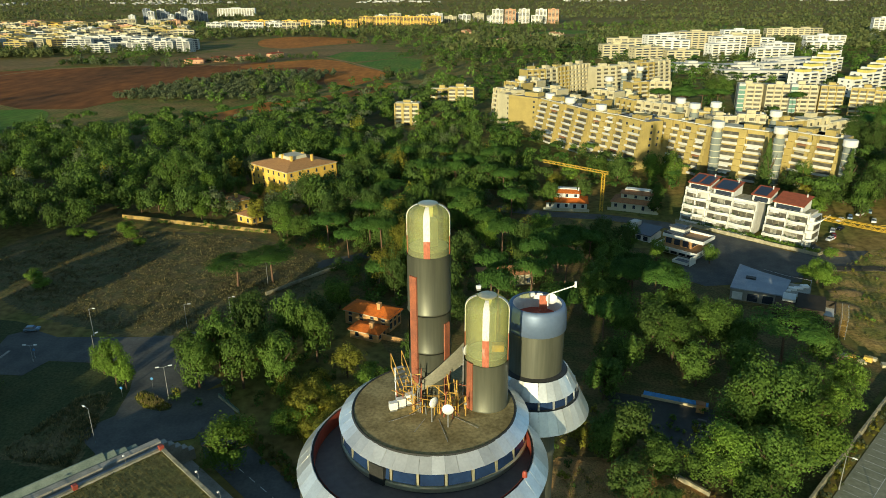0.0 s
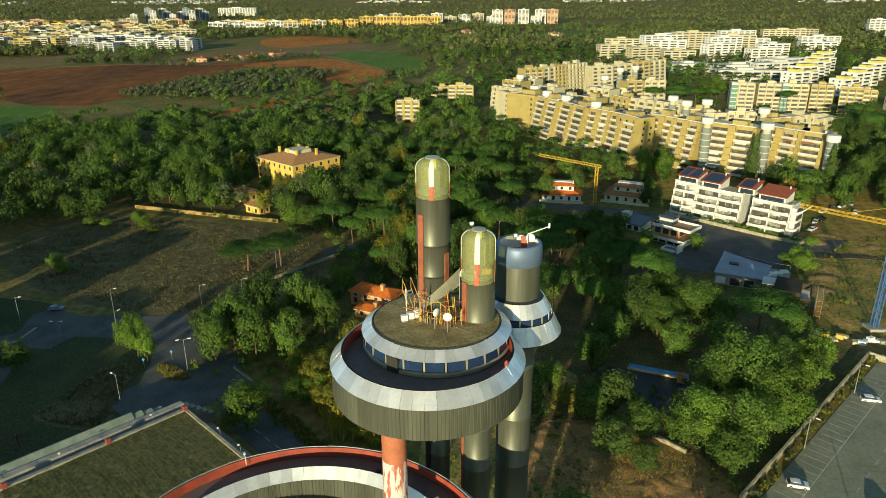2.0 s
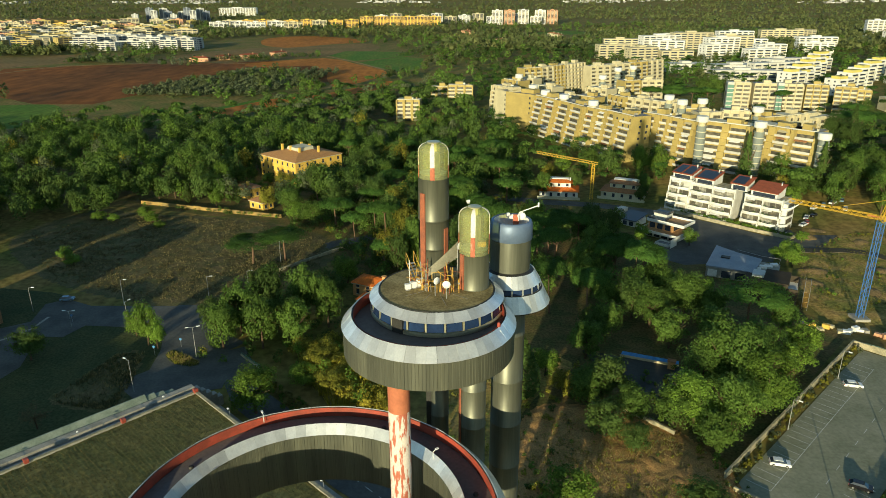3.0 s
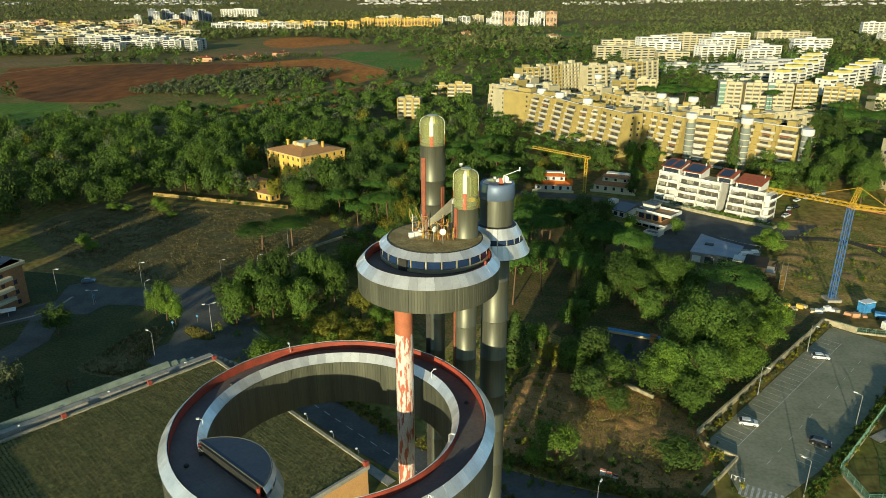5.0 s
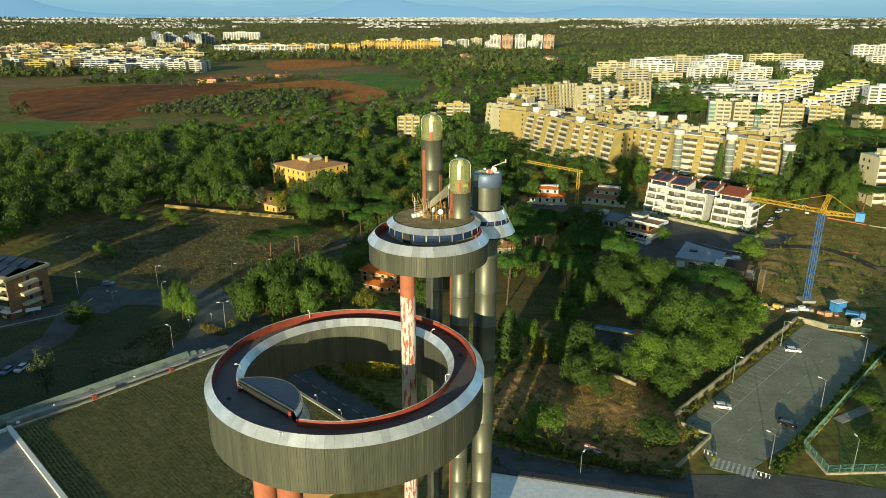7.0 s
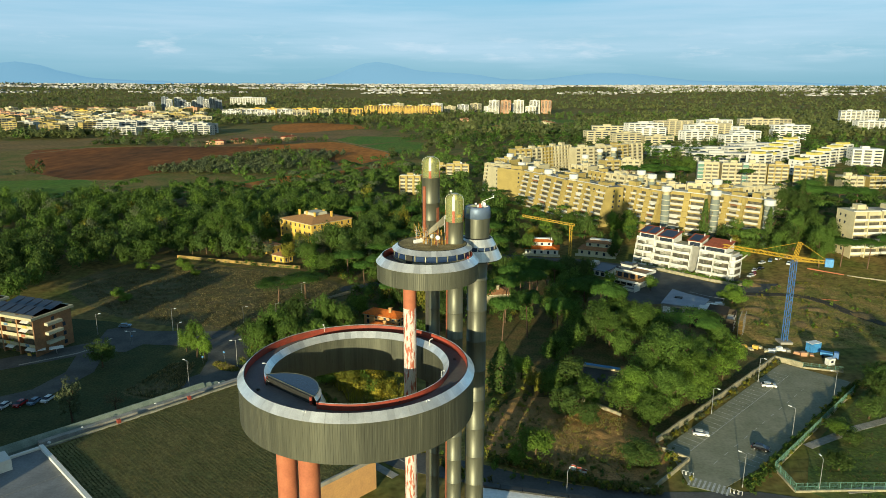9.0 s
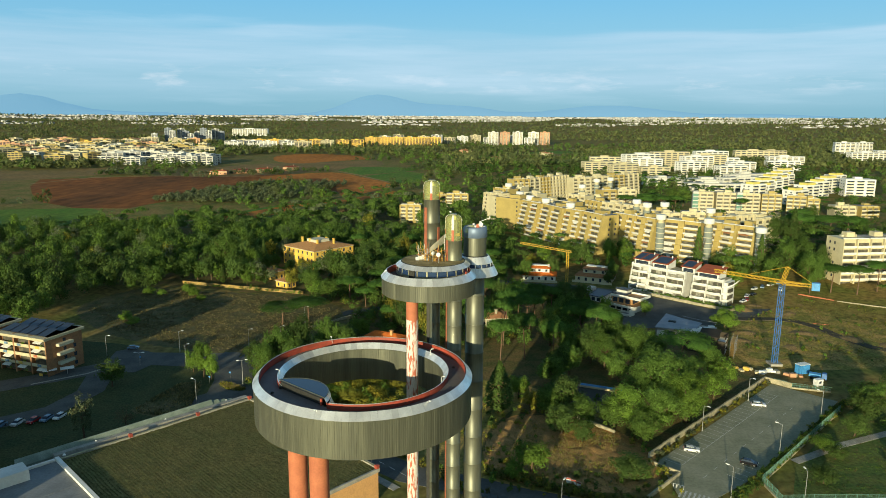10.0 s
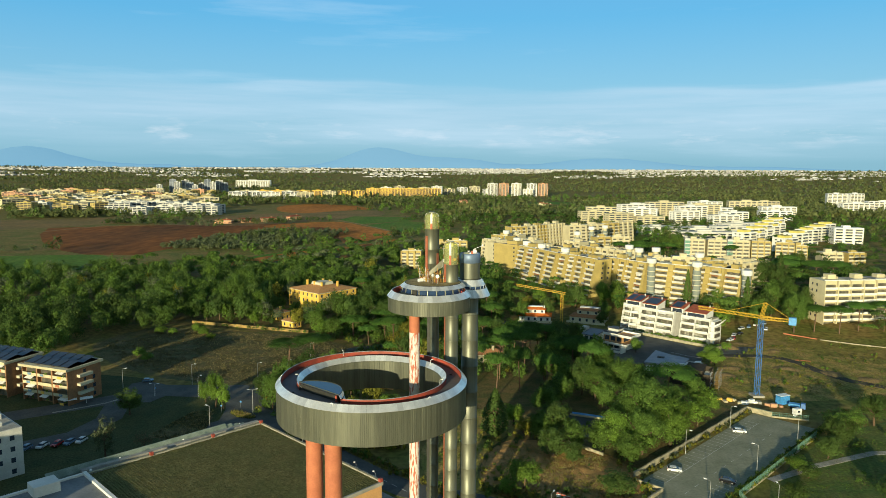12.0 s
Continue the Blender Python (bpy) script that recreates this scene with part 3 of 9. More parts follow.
sheet("forecourt", [(90, 221), (100, 229), (107.8, 223), (119.6, 206.8), (131, 198), (121, 184), (117, 177), (100, 176), (84, 174), (78, 180)], 0.092, ASPHALT, "dark asphalt forecourt beside the modern house", "car park")
sheet("parking_area", [(141, 208), (165, 221), (190, 236), (204, 258), (198, 284), (182, 290), (166, 268), (148, 232)], 0.08, ASPHALT, "asphalt yard behind the white flats", "car park")
strip([(-84, 126), (-82, 146), (-62, 176), (-46, 195), (-30, 204)], 6.0, 0.11, ASPHALT, "road", "narrow lane climbing into the wood")
strip([(-124, 122), (-118, 100), (-122, 84), (-140, 70), (-175, 62)], 9.0, 0.095, ASPHALT, "road", "curving access road with parked cars")
for k in range(15):
    strip([uv(-2 + 4.2 * k, -12), uv(0.2 + 4.2 * k, -12)], 0.16, 0.088, PAINT, "road_marking", "white dashed line on asphalt")

# car park
LOT, LA, LB = Vector((56.0, 57.8)), Vector((0.705, 0.709)), Vector((0.709, -0.705))


def lot(a, b):
    p = LOT + LA * a + LB * b
    return (p.x, p.y)


sheet("car_park", [lot(0, 2.5), lot(78, 2.5), lot(78, 23.5), lot(38, 24.2), lot(6, 23.6), lot(-8, 21.5), (66.5, 33.5), (57.5, 37.5), lot(-10, 12)], 0.10, CARPARK, "grey asphalt car park", "car park")
for k in range(26):
    strip([lot(2.0 + 2.65 * k, 3.2), lot(2.0 + 2.65 * k, 8.0)], 0.14, 0.108, PAINT, "bay_line", "white parking bay line")
strip([lot(2, 8.05), lot(69, 8.05)], 0.14, 0.109, PAINT, "bay_line", "long white line along the bays")
for k in range(11):
    strip([lot(0 + 6.0 * k, 15), lot(2.2 + 6.0 * k, 15)], 0.14, 0.109, PAINT, "road_marking", "white dashed lane line")
for k in range(5):
    strip([lot(6 + 2.6 * k, 18.5), lot(6 + 2.6 * k, 22.8)], 0.14, 0.109, PAINT, "bay_line", "white parking bay line")
for k in range(9):
    c = Vector((58.3, 39.6)) + Vector((0.868, -0.496)) * (1.05 * k)
    strip([(c.x - 1.0, c.y - 1.7), (c.x + 1.0, c.y + 1.7)], 0.5, 0.115, PAINT, "crossing_stripe", "white zebra crossing stripe")


def heap(x, y, r, h, mat, label):
    """A low uneven heap of earth."""
    s, n = Shape(), 14
    rings = [(1.0, -0.1), (0.78, 0.28), (0.5, 0.68), (0.22, 0.95)]
    for q, z in rings:
        for k in range(n):
            a = 2 * math.pi * k / n
            w = 1 + 0.3 * noise.noise((math.cos(a) * 1.5 + x, math.sin(a) * 1.5 + y, z))
            s.v.append((r * q * w * math.cos(a) * 1.4, r * q * w * math.sin(a), h * z * (1 + 0.4 * noise.noise((k * 0.7, z * 3, x)))))
    for j in range(3):
        for k in range(n):
            s.f.append((j * n + k, j * n + (k + 1) % n, (j + 1) * n + (k + 1) % n, (j + 1) * n + k))
    s.f.append(tuple(range(3 * n, 4 * n)))
    return solid("earth_mound", s, mat, label, "earth heap", at=pose(x, y, 0.04, 0, 0, x * 7), smooth=True)


for x, y, r, h in ((30, 70, 3.0, 0.9), (36, 66, 2.4, 0.7), (42, 62, 2.6, 0.8), (28, 58, 2.2, 0.6), (46, 56, 2.0, 0.6), (38, 74, 2.2, 0.8), (24, 66, 1.8, 0.5), (34, 54, 1.8, 0.4)):
    heap(x, y, r * 1.2, h * 0.7, SOIL, "heap of loose red-brown soil on the plot")
for x, y, r, h in ((128, 168, 3.5, 1.0), (152, 168, 4.0, 1.0), (168, 160, 4.5, 1.2), (142, 205, 3.5, 1.2), (122, 158, 2.8, 0.9), (160, 198, 3.0, 0.9), (180, 152, 4.0, 1.0), (138, 150, 3.0, 0.8), (172, 212, 3.0, 1.0), (150, 212, 2.6, 0.8)):
    heap(x, y, r * 1.2, h * 0.8, SAND, "heap of pale sandy earth on the building site")


# ---- the water tower ----
tower = thing("water_tower", pose(0, 0, 0), "steel-clad water tower with ring tank, upper deck and glazed cylinders", "water tower")


def ribbed(width, height, ribs, deep=0.016, face=1):
    """An upright sheet with raised ribs, standing at y = 0 and facing face * y."""
    xs, ys = [], []
    step = width / ribs
    for i in range(ribs):
        x = -width / 2 + i * step
        xs += [x + 0.02 * step, x + 0.10 * step, x + 0.88 * step, x + 0.97 * step]
        ys += [0.0, deep, deep, 0.0]
    s, n = Shape(), len(xs)
    s.v = [(x, face * y, z) for z in (0, height) for x, y in zip(xs, ys)]
    s.f = [(i, i + 1, n + i + 1, n + i) if face < 0 else (i + 1, i, n + i, n + i + 1) for i in range(n - 1)]
    return s


def sloped(width_low, width_high, reach, height, thick=0.05):
    """A flat sheet that leans from its foot at y = 0 back to y = -reach."""
    s = Shape()
    lo, hi = width_low / 2, width_high / 2
    s.v = [(-lo, 0, 0), (lo, 0, 0), (hi, -reach, height), (-hi, -reach, height)]
    s.v += [(x, y + thick, z + thick) for x, y, z in s.v]
    s.f = [(5, 4, 7, 6), (0, 1, 2, 3), (4, 5, 1, 0), (5, 6, 2, 1), (6, 7, 3, 2), (7, 4, 0, 3)]
    return s


def round_about(name, mesh, parent, cx, cy, r, z, n, label="", a0=0.0, a1=360.0, flip=False):
    """Sets n like pieces in a circle, each facing outward."""
    for i in range(n):
        a = a0 + (a1 - a0) * (i + 0.5) / n
        m = pose(cx + r * math.sin(radians(a)), cy + r * math.cos(radians(a)), z, 0, 0, -a + (180 if flip else 0))
        if name == "trim_panel":
            m = m @ pose(0, 0, 0, 0.7 * math.sin(i * 7.3 + r), 0, 0.8 * math.sin(i * 4.1 + r))
        part(name, mesh, None, parent, label if i == 0 else "", at=m)


# ring tank
RX, RY = -12.35, -11.4
ring = part("ring_tank", Shape().lathe([(17.20, 44.3), (17.20, 50.05), (16.40, 50.90), (16.28, 50.90), (16.28, 49.9), (12.90, 49.9), (12.85, 44.3)], RX, RY, 120, loop=True), CORE, tower, "ring-shaped steel tank clad in ribbed panels")
part("deck", Shape().lathe([(16.25, 49.93), (12.95, 49.93)], RX, RY, 96), DECK, ring, "dark weathered walkway deck")
part("parapet", Shape().lathe([(13.55, 49.9), (13.55, 50.8), (13.44, 50.8), (12.86, 49.95)], RX, RY, 90, -116, 196, loop=True), CORE, ring)
part("parapet_lining", Shape().lathe([(16.26, 50.98), (16.26, 49.95)], RX, RY, 96), RED, ring, "red-painted parapet")
part("parapet_lining", Shape().lathe([(13.57, 49.95), (13.57, 50.86)], RX, RY, 84, -116, 196), RED, ring, "red-painted parapet")
n = 108
w = 2 * math.pi * 17.25 / n
round_about("cladding_panel", ribbed(w, 5.72, 3).mesh("cladding_panel", CLAD), ring, RX, RY, 17.22, 44.32, n)
round_about("trim_panel", sloped(w * 0.995, w * 0.945, 0.95, 1.0).mesh("trim_panel", TRIM), ring, RX, RY, 17.30, 50.02, n)
n = 80
w = 2 * math.pi * 12.8 / n
round_about("cladding_panel", ribbed(w, 5.6, 3).mesh("cladding_panel", CLAD), ring, RX, RY, 12.83, 44.32, n, flip=True)
round_about("trim_panel", sloped(w * 0.995, w * 1.05, 0.75, 0.93).mesh("trim_panel", TRIM), ring, RX, RY, 12.80, 49.95, 69, a0=-116, a1=194.5, flip=True)

# stair head, a round segment that bulges from the deck into the ring's eye
HX, HY, HR, HOPEN = -22.2, -21.6, 5.83, 66.0
HC = 40.3                            # the way it bulges, degrees from +y


def bulge(r, z, k=28):
    """Points of the segment's arc at a radius and height."""
    return [(HX + r * math.sin(radians(HC - HOPEN + 2 * HOPEN * i / k)), HY + r * math.cos(radians(HC - HOPEN + 2 * HOPEN * i / k)), z) for i in range(k + 1)]


def bulge_plate(r, z0, z1):
    return Shape().prism([p[:2] for p in reversed(bulge(r, 0))], z0, z1)


hood = part("stair_head", bulge_plate(HR - 0.55, 49.2, 51.00), CORE, tower, "stair head with a round-edged dark glossy roof")
part("roof_sheet", bulge_plate(HR - 0.05, 51.00, 51.16), DARKGLASS, hood, "dark blue glossy roof sheet")
part("roof_edge", Shape().chain(bulge(HR, 51.15) + [bulge(HR, 51.15)[0]], 0.07), CLAD, hood, "thin olive metal edge")
for r0, z0, r1, z1, m in ((HR + 0.03, 51.04, HR + 0.34, 50.45, 16), (HR + 0.34, 49.98, HR + 0.95, 48.60, 16)):
    hi, lo = bulge(r0, z0, m), bulge(r1, z1, m)
    for i in range(m):
        q = [Vector(hi[i]), Vector(hi[i + 1]), Vector(lo[i + 1]), Vector(lo[i])]
        mid = sum(q, Vector()) / 4
        q = [mid + (p - mid) * 0.985 for p in q]
        inn = [p + (Vector((HX, HY, p.z)) - p).normalized() * 0.06 for p in q]
        part("trim_panel", Shape().add([tuple(p) for p in q + inn], [(0, 3, 2, 1), (4, 5, 6, 7), (0, 1, 5, 4), (1, 2, 6, 5), (2, 3, 7, 6), (3, 0, 4, 7)]), TRIM, hood)
part("window_band", Shape().lathe([(HR + 0.30, 49.9), (HR + 0.25, 50.5)], HX, HY, 28, HC - HOPEN, HC + HOPEN), DARKGLASS, hood, "dark window strip")
part("underside", Shape().lathe([(HR + 0.9, 48.62), (HR - 0.3, 47.4), (HR - 1.2, 44.4)], HX, HY, 28, HC - 56, HC + 56), CLAD, hood)
for e in (0, -1):
    p = Vector(bulge(HR - 0.5, 0)[e])
    part("end_post", Shape().rod(p + Vector((0, 0, 49.93)), p + Vector((0, 0, 50.98)), 0.2, n=8), RED, hood, "red-painted end post")

chord = [Vector(bulge(HR, 0)[-1]), Vector(bulge(HR, 0)[0])]
back = Vector((math.sin(radians(HC)), math.cos(radians(HC)), 0)) * -2.4
part("landing", Shape().prism([tuple(p)[:2] for p in (chord[1] + back, chord[0] + back, chord[0], chord[1])], 49.4, 49.945), DECK, hood, "dark landing before the stair head")

# upper deck
DX, DY = -2.34, 0.16
upper = part("upper_deck", Shape().lathe([(0.5, 61.05), (8.05, 61.05), (8.05, 63.78), (7.25, 64.78), (7.12, 64.78), (7.12, 63.75), (0.5, 63.75)], DX, DY, 96, loop=True), CORE, tower, "round steel-clad upper deck with a bright sloping rim")
part("deck", Shape().lathe([(7.10, 63.78), (0.5, 63.78)], DX, DY, 72), DECK, upper)
part("parapet_lining", Shape().lathe([(7.10, 64.86), (7.10, 63.8)], DX, DY, 72), RED, upper, "red-painted parapet")
n = 54
w = 2 * math.pi * 8.12 / n
round_about("cladding_panel", ribbed(w, 2.72, 3).mesh("cladding_panel", CLAD), upper, DX, DY, 8.09, 61.07, n)
round_about("trim_panel", sloped(w * 0.995, w * 0.90, 0.95, 1.1).mesh("trim_panel", TRIM), upper, DX, DY, 8.18, 63.76, n)

# glazed lantern on the upper deck
LX, LY = -1.65, 3.0
lantern = part("lantern", Shape().lathe([(0.2, 63.8), (6.32, 63.8), (6.32, 64.2), (6.12, 64.22), (6.05, 65.25), (5.60, 65.85), (0.2, 65.9)], LX, LY, 96), CORE, tower, "glazed observation lantern with a flat concrete roof")
part("roof", Shape().lathe([(5.52, 65.80), (5.50, 65.93), (0.0, 65.98)], LX, LY, 96), CAPROOF, lantern, "stained brown concrete roof with dark streaks")
part("roof_gutter", Shape().lathe([(5.50, 65.90), (5.60, 65.99), (5.68, 65.90)], LX, LY, 96), CORE, lantern)
part("sill", Shape().lathe([(6.30, 63.85), (6.50, 63.85), (6.50, 64.12), (6.30, 64.22)], LX, LY, 96), FRAME, lantern, "olive-tinted metal sill")
n = 48
w = 2 * math.pi * 6.5 / n
round_about("trim_panel", sloped(w * 0.995, w * 0.86, 0.93, 0.68).mesh("trim_panel", TRIM), lantern, LX, LY, 6.50, 65.20, n)
n = 23
w = 2 * math.pi * 6.35 / n
round_about("window_pane", sloped(w * 0.86, w * 0.82, 0.16, 0.9, 0.03).mesh("window_pane", BLUEGLASS), lantern, LX, LY, 6.38, 64.27, n, "dark blue window pane")
round_about("mullion", Shape().box(-w * 0.045, w * 0.045, -0.05, 0.09, 0.0, 0.98).mesh("mullion", FRAME), lantern, LX, LY, 6.33, 64.22, n, a0=180.0 / n, a1=360 + 180.0 / n)
part("doorway", Shape().box(-0.55, 0.55, -0.5, 0.30, 0.0, 1.36), CORE, lantern, "dark open doorway", at=pose(LX + 6.32 * math.sin(radians(212)), LY + 6.32 * math.cos(radians(212)), 63.86, 0, 0, -212))


def glazed_cylinder(cx, cy, r, top, joints, label, straps):
    """A stack of steel shells under a yellowed glazed dome with painted straps."""
    glass, base = joints[0], joints[-1]
    ob = part("glazed_cylinder", Shape().lathe([(r * 0.93, base), (r * 0.93, glass - 0.05), (0.05, glass - 0.05)], cx, cy, 48), CLAD, tower, label, smooth=False)
    for hi, lo in zip(joints, joints[1:]):
        part("steel_shell", Shape().lathe([(r + 0.02, lo + 0.04), (r + 0.06, lo + 0.10), (r + 0.03, lo + 0.16), (r, hi - 0.06), (r + 0.05, hi)], cx, cy, 48, smooth_a(lo), smooth_a(lo) + 330), CLAD, ob, smooth=True)
    dome = [(r * 0.97, glass - 0.9), (r * 0.97, top - 0.95)] + [(0.45 + (r * 0.97 - 0.45) * math.cos(radians(a)), top - 0.95 + 0.85 * math.sin(radians(a))) for a in (15, 30, 45, 60, 75, 90)]
    part("dome", Shape().lathe(dome, cx, cy, 48), AMBER, ob, "yellowed see-through dome", smooth=True)
    part("vent", Shape().lathe([(0.42, top - 0.14), (0.62, top - 0.12), (0.64, top - 0.04), (0.56, top), (0.0, top + 0.03)], cx, cy, 24), FRAME, ob, "flat round metal cap")
    part("inner_pipe", Shape().lathe([(0.42, base), (0.42, top - 1.3), (0.3, top - 1.1), (0.0, top - 1.1)], cx + 0.2, cy + 0.1, 20), WHITE, ob)
    for a in straps:
        s = Shape()
        lines = []
        for rr, z in [(r * 0.97 + 0.03, glass - 0.9)] + [(q + 0.03, z) for q, z in dome[1:-1]]:
            lines.append((rr, z))
        wdt = 8.5
        low = [lines[0], (lines[1][0], lines[0][1] + (lines[1][1] - lines[0][1]) * 0.62)]
        s.lathe(low + [(q - 0.06, z) for q, z in reversed(low)], cx, cy, 4, a - wdt, a + wdt, loop=True)
        part("strap", s, STRAP, ob, "rusty red strap")
        high = [low[1]] + lines[1:]
        part("strap", Shape().lathe(high + [(q - 0.06, z) for q, z in reversed(high)], cx, cy, 4, a - wdt, a + wdt, loop=True), STRAPWHITE, ob, "flaking white strap over the dome")
    if top < 78:
        part("inner_box", Shape().box(cx + 0.3, cx + 1.1, cy - 0.9, cy - 0.4, glass + 0.8, glass + 1.3), YELLOWRAIL, ob)
    part("platform", Shape().lathe([(0.4, glass + 0.35), (r * 0.9, glass + 0.35), (r * 0.9, glass + 0.42), (0.4, glass + 0.42)], cx, cy, 32), LIGHTSTEEL, ob)
    return ob


def smooth_a(z):
    return (z * 61.0) % 360


tall = glazed_cylinder(-1.95, 5.15, 1.46, 79.85, [76.45, 72.25, 69.4, 65.95], "tall steel cylinder with a glazed dome", (183, 93, 273, 3))
short = glazed_cylinder(1.93, 3.4, 1.50, 74.1, [69.5, 65.9], "short steel cylinder with a glazed dome", (186, 96, 276, 6))
part("ladder_strip", Shape().box(-0.30, 0.30, -0.10, 0.02, 66.0, 75.1), LADDER, tall, "rusty red ladder strip", at=pose(-1.95 + 1.48 * math.sin(radians(222)), 5.15 + 1.48 * math.cos(radians(222)), 0, 0, 0, -42))
part("ladder_strip", Shape().box(-0.26, 0.26, -0.08, 0.02, 66.0, 71.6), LADDER, tall, at=pose(-1.95 + 1.48 * math.sin(radians(128)), 5.15 + 1.48 * math.cos(radians(128)), 0, 0, 0, 52))
part("ladder_strip", Shape().box(-0.26, 0.26, -0.08, 0.02, 66.0, 69.6), LADDER, short, at=pose(1.93 + 1.52 * math.sin(radians(228)), 3.4 + 1.52 * math.cos(radians(228)), 0, 0, 0, -48))

# spiral stair that climbs round the tall cylinder
stair = part("spiral_stair", Shape().lathe([(1.55, 66.0), (1.62, 66.0)], -1.95, 5.15, 8, 100, 260), CORE, tower, "steel spiral stair with a curved grey parapet")
s = Shape()
k = 16
for i in range(k + 1):
    f = i / k
    x, y, z = -2.75 + 3.15 * f, 2.62 + 0.25 * (2 * f - 1) ** 2 + 0.5 * f, 67.0 + 2.0 * f
    for dy, dz in ((0, 0), (0, 0.7 + 0.9 * f), (-0.07, 0.7 + 0.9 * f), (-0.07, 0)):
        s.v.append((x, y + dy, z + dz))
for i in range(k):
    for q in range(4):
        s.f.append((4 * i + q, 4 * i + (q + 1) % 4, 4 * i + 4 + (q + 1) % 4, 4 * i + 4 + q))
part("stair_parapet", s, LIGHTPLATE, stair, "curved grey steel parapet")
for i in range(12):
    f = (i + 0.5) / 12
    part("tread", Shape().box(-0.14, 0.14, 0, 0.75, -0.05, 0), LIGHTSTEEL, stair, at=pose(-2.75 + 3.15 * f, 2.72 + 0.5 * f, 67.1 + 2.0 * f))

# rear drum with its flared skirt
QX, QY = 5.9, 8.5
drum = part("rear_drum", Shape().lathe([(2.10, 65.6), (2.10, 70.2), (2.02, 70.8), (1.90, 71.05), (1.80, 70.9), (1.78, 69.8), (0.0, 69.8)], QX, QY, 56), CLAD, tower, "open-topped steel drum with a blue-grey rounded rim", smooth=True)
part("rim_band", Shape().lathe([(2.14, 69.2), (2.22, 69.25), (2.22, 70.3), (2.16, 70.8), (2.05, 71.08), (1.92, 71.18), (1.80, 71.1)], QX, QY, 56), BLUEBAND, drum, "blue-grey metal rim", smooth=True)
part("inner_wall", Shape().lathe([(1.79, 71.08), (1.76, 69.9)], QX, QY, 40), WHITE, drum)
part("inner_floor", Shape().lathe([(1.76, 69.92), (0.0, 69.95)], QX, QY, 40), RED, drum)
skirt = part("skirt", Shape().lathe([(2.1, 65.9), (2.45, 65.75), (3.15, 64.55), (3.20, 64.0), (3.42, 63.9), (4.2, 62.35), (4.1, 62.15), (1.8, 62.2)], QX, QY, 60), CORE, tower, "flared skirt with a window band")
for name, lo, hi, r0, r1, m in (("trim_panel", 64.55, 65.75, 3.20, 2.48, 30), ("trim_panel", 62.32, 63.92, 4.25, 3.46, 36)):
    w = 2 * math.pi * r0 / m
    round_about(name, sloped(w * 0.995, w * r1 / r0, r0 - r1, hi - lo).mesh(name, TRIM), skirt, QX, QY, r0, lo, m)
m = 18
w = 2 * math.pi * 3.22 / m
round_about("window_pane", sloped(w * 0.88, w * 0.86, 0.10, 0.58, 0.03).mesh("window_pane", BLUEGLASS), skirt, QX, QY, 3.24, 63.98, m, "dark blue window pane")
round_about("mullion", Shape().box(-0.07, 0.07, -0.05, 0.08, 0, 0.65).mesh("mullion", TRIM), skirt, QX, QY, 3.24, 63.95, m, a0=10, a1=370)


def shaft(cx, cy, r, z0, z1, step, label):
    """A tall steel tube of sections, each with a raised joint band at its foot, round a dark core."""
    ob = part("steel_tube", Shape().lathe([(r * 0.96, z0), (r * 0.96, z1)], cx, cy, 32), CORE, tower, label)
    z = z1
    while z > z0 + 0.5:
        low = max(z0, z - (step * 0.7 if z == z1 else step))
        part("tube_section", Shape().lathe([(r + 0.015, low), (r + 0.05, low + 0.03), (r + 0.05, low + 0.15), (r, low + 0.19), (r - 0.012, z - 0.02)], cx, cy, 40), CLAD, ob, smooth=True)
        z = low
    return ob


shaft(QX + 0.1, QY, 1.74, 0.0, 62.2, 5.6, "wide steel-clad lift tube")
mid = shaft(2.15, 5.4, 1.38, 0.0, 61.1, 4.6, "steel-clad stair tube")
part("ladder_strip", Shape().box(-0.22, 0.22, -0.12, 0.02, 0.0, 61.0), LADDER, mid, "orange-red ladder strip", at=pose(2.15 + 1.42 * math.sin(radians(254)), 5.4 + 1.42 * math.cos(radians(254)), 0, 0, 0, -74))
shaft(-1.45, 7.4, 0.98, 0.0, 61.1, 4.6, "narrow steel-clad tube")
# plain dark box as tall as the tubes
part("service_duct", Shape().box(-2.95, -2.35, 7.2, 7.9, 0, 61.1), CORE, tower, "dark vertical box beside the narrow tube")
part("pillar", Shape().lathe([(1.0, 0), (1.0, 57.6)], -4.92, -5.31, 32), PEEL, tower, "round pillar with flaking red and white paint", smooth=True)
part("pillar_head", Shape().lathe([(1.01, 57.6), (1.01, 61.05)], -4.92, -5.31, 32), ORANGE, tower, "sound red paint at the pillar head", smooth=True)
part("pillar", Shape().lathe([(1.43, 0), (1.43, 44.3)], -21.45, -20.27, 40), ORANGE, tower, "round orange-red concrete pillar", smooth=True)
part("pillar", Shape().lathe([(1.43, 0), (1.43, 44.3)], -17.47, -24.31, 40), ORANGE, tower, "round orange-red concrete pillar", smooth=True)


# ---- buildings ----
GLAZE = see_through("stair_glazing", (0.55, 0.62, 0.60), 0.45, 0.1)


def along_x(profile, x0, x1):
    """A block with the side outline profile (y, z), from x0 to x1."""
    n = len(profile)
    s = Shape()
    s.v = [(x0, y, z) for y, z in profile] + [(x1, y, z) for y, z in profile]
    s.f = [tuple(range(n)), tuple(reversed(range(n, 2 * n)))] + [((i + 1) % n, i, n + i, n + (i + 1) % n) for i in range(n)]
    return s


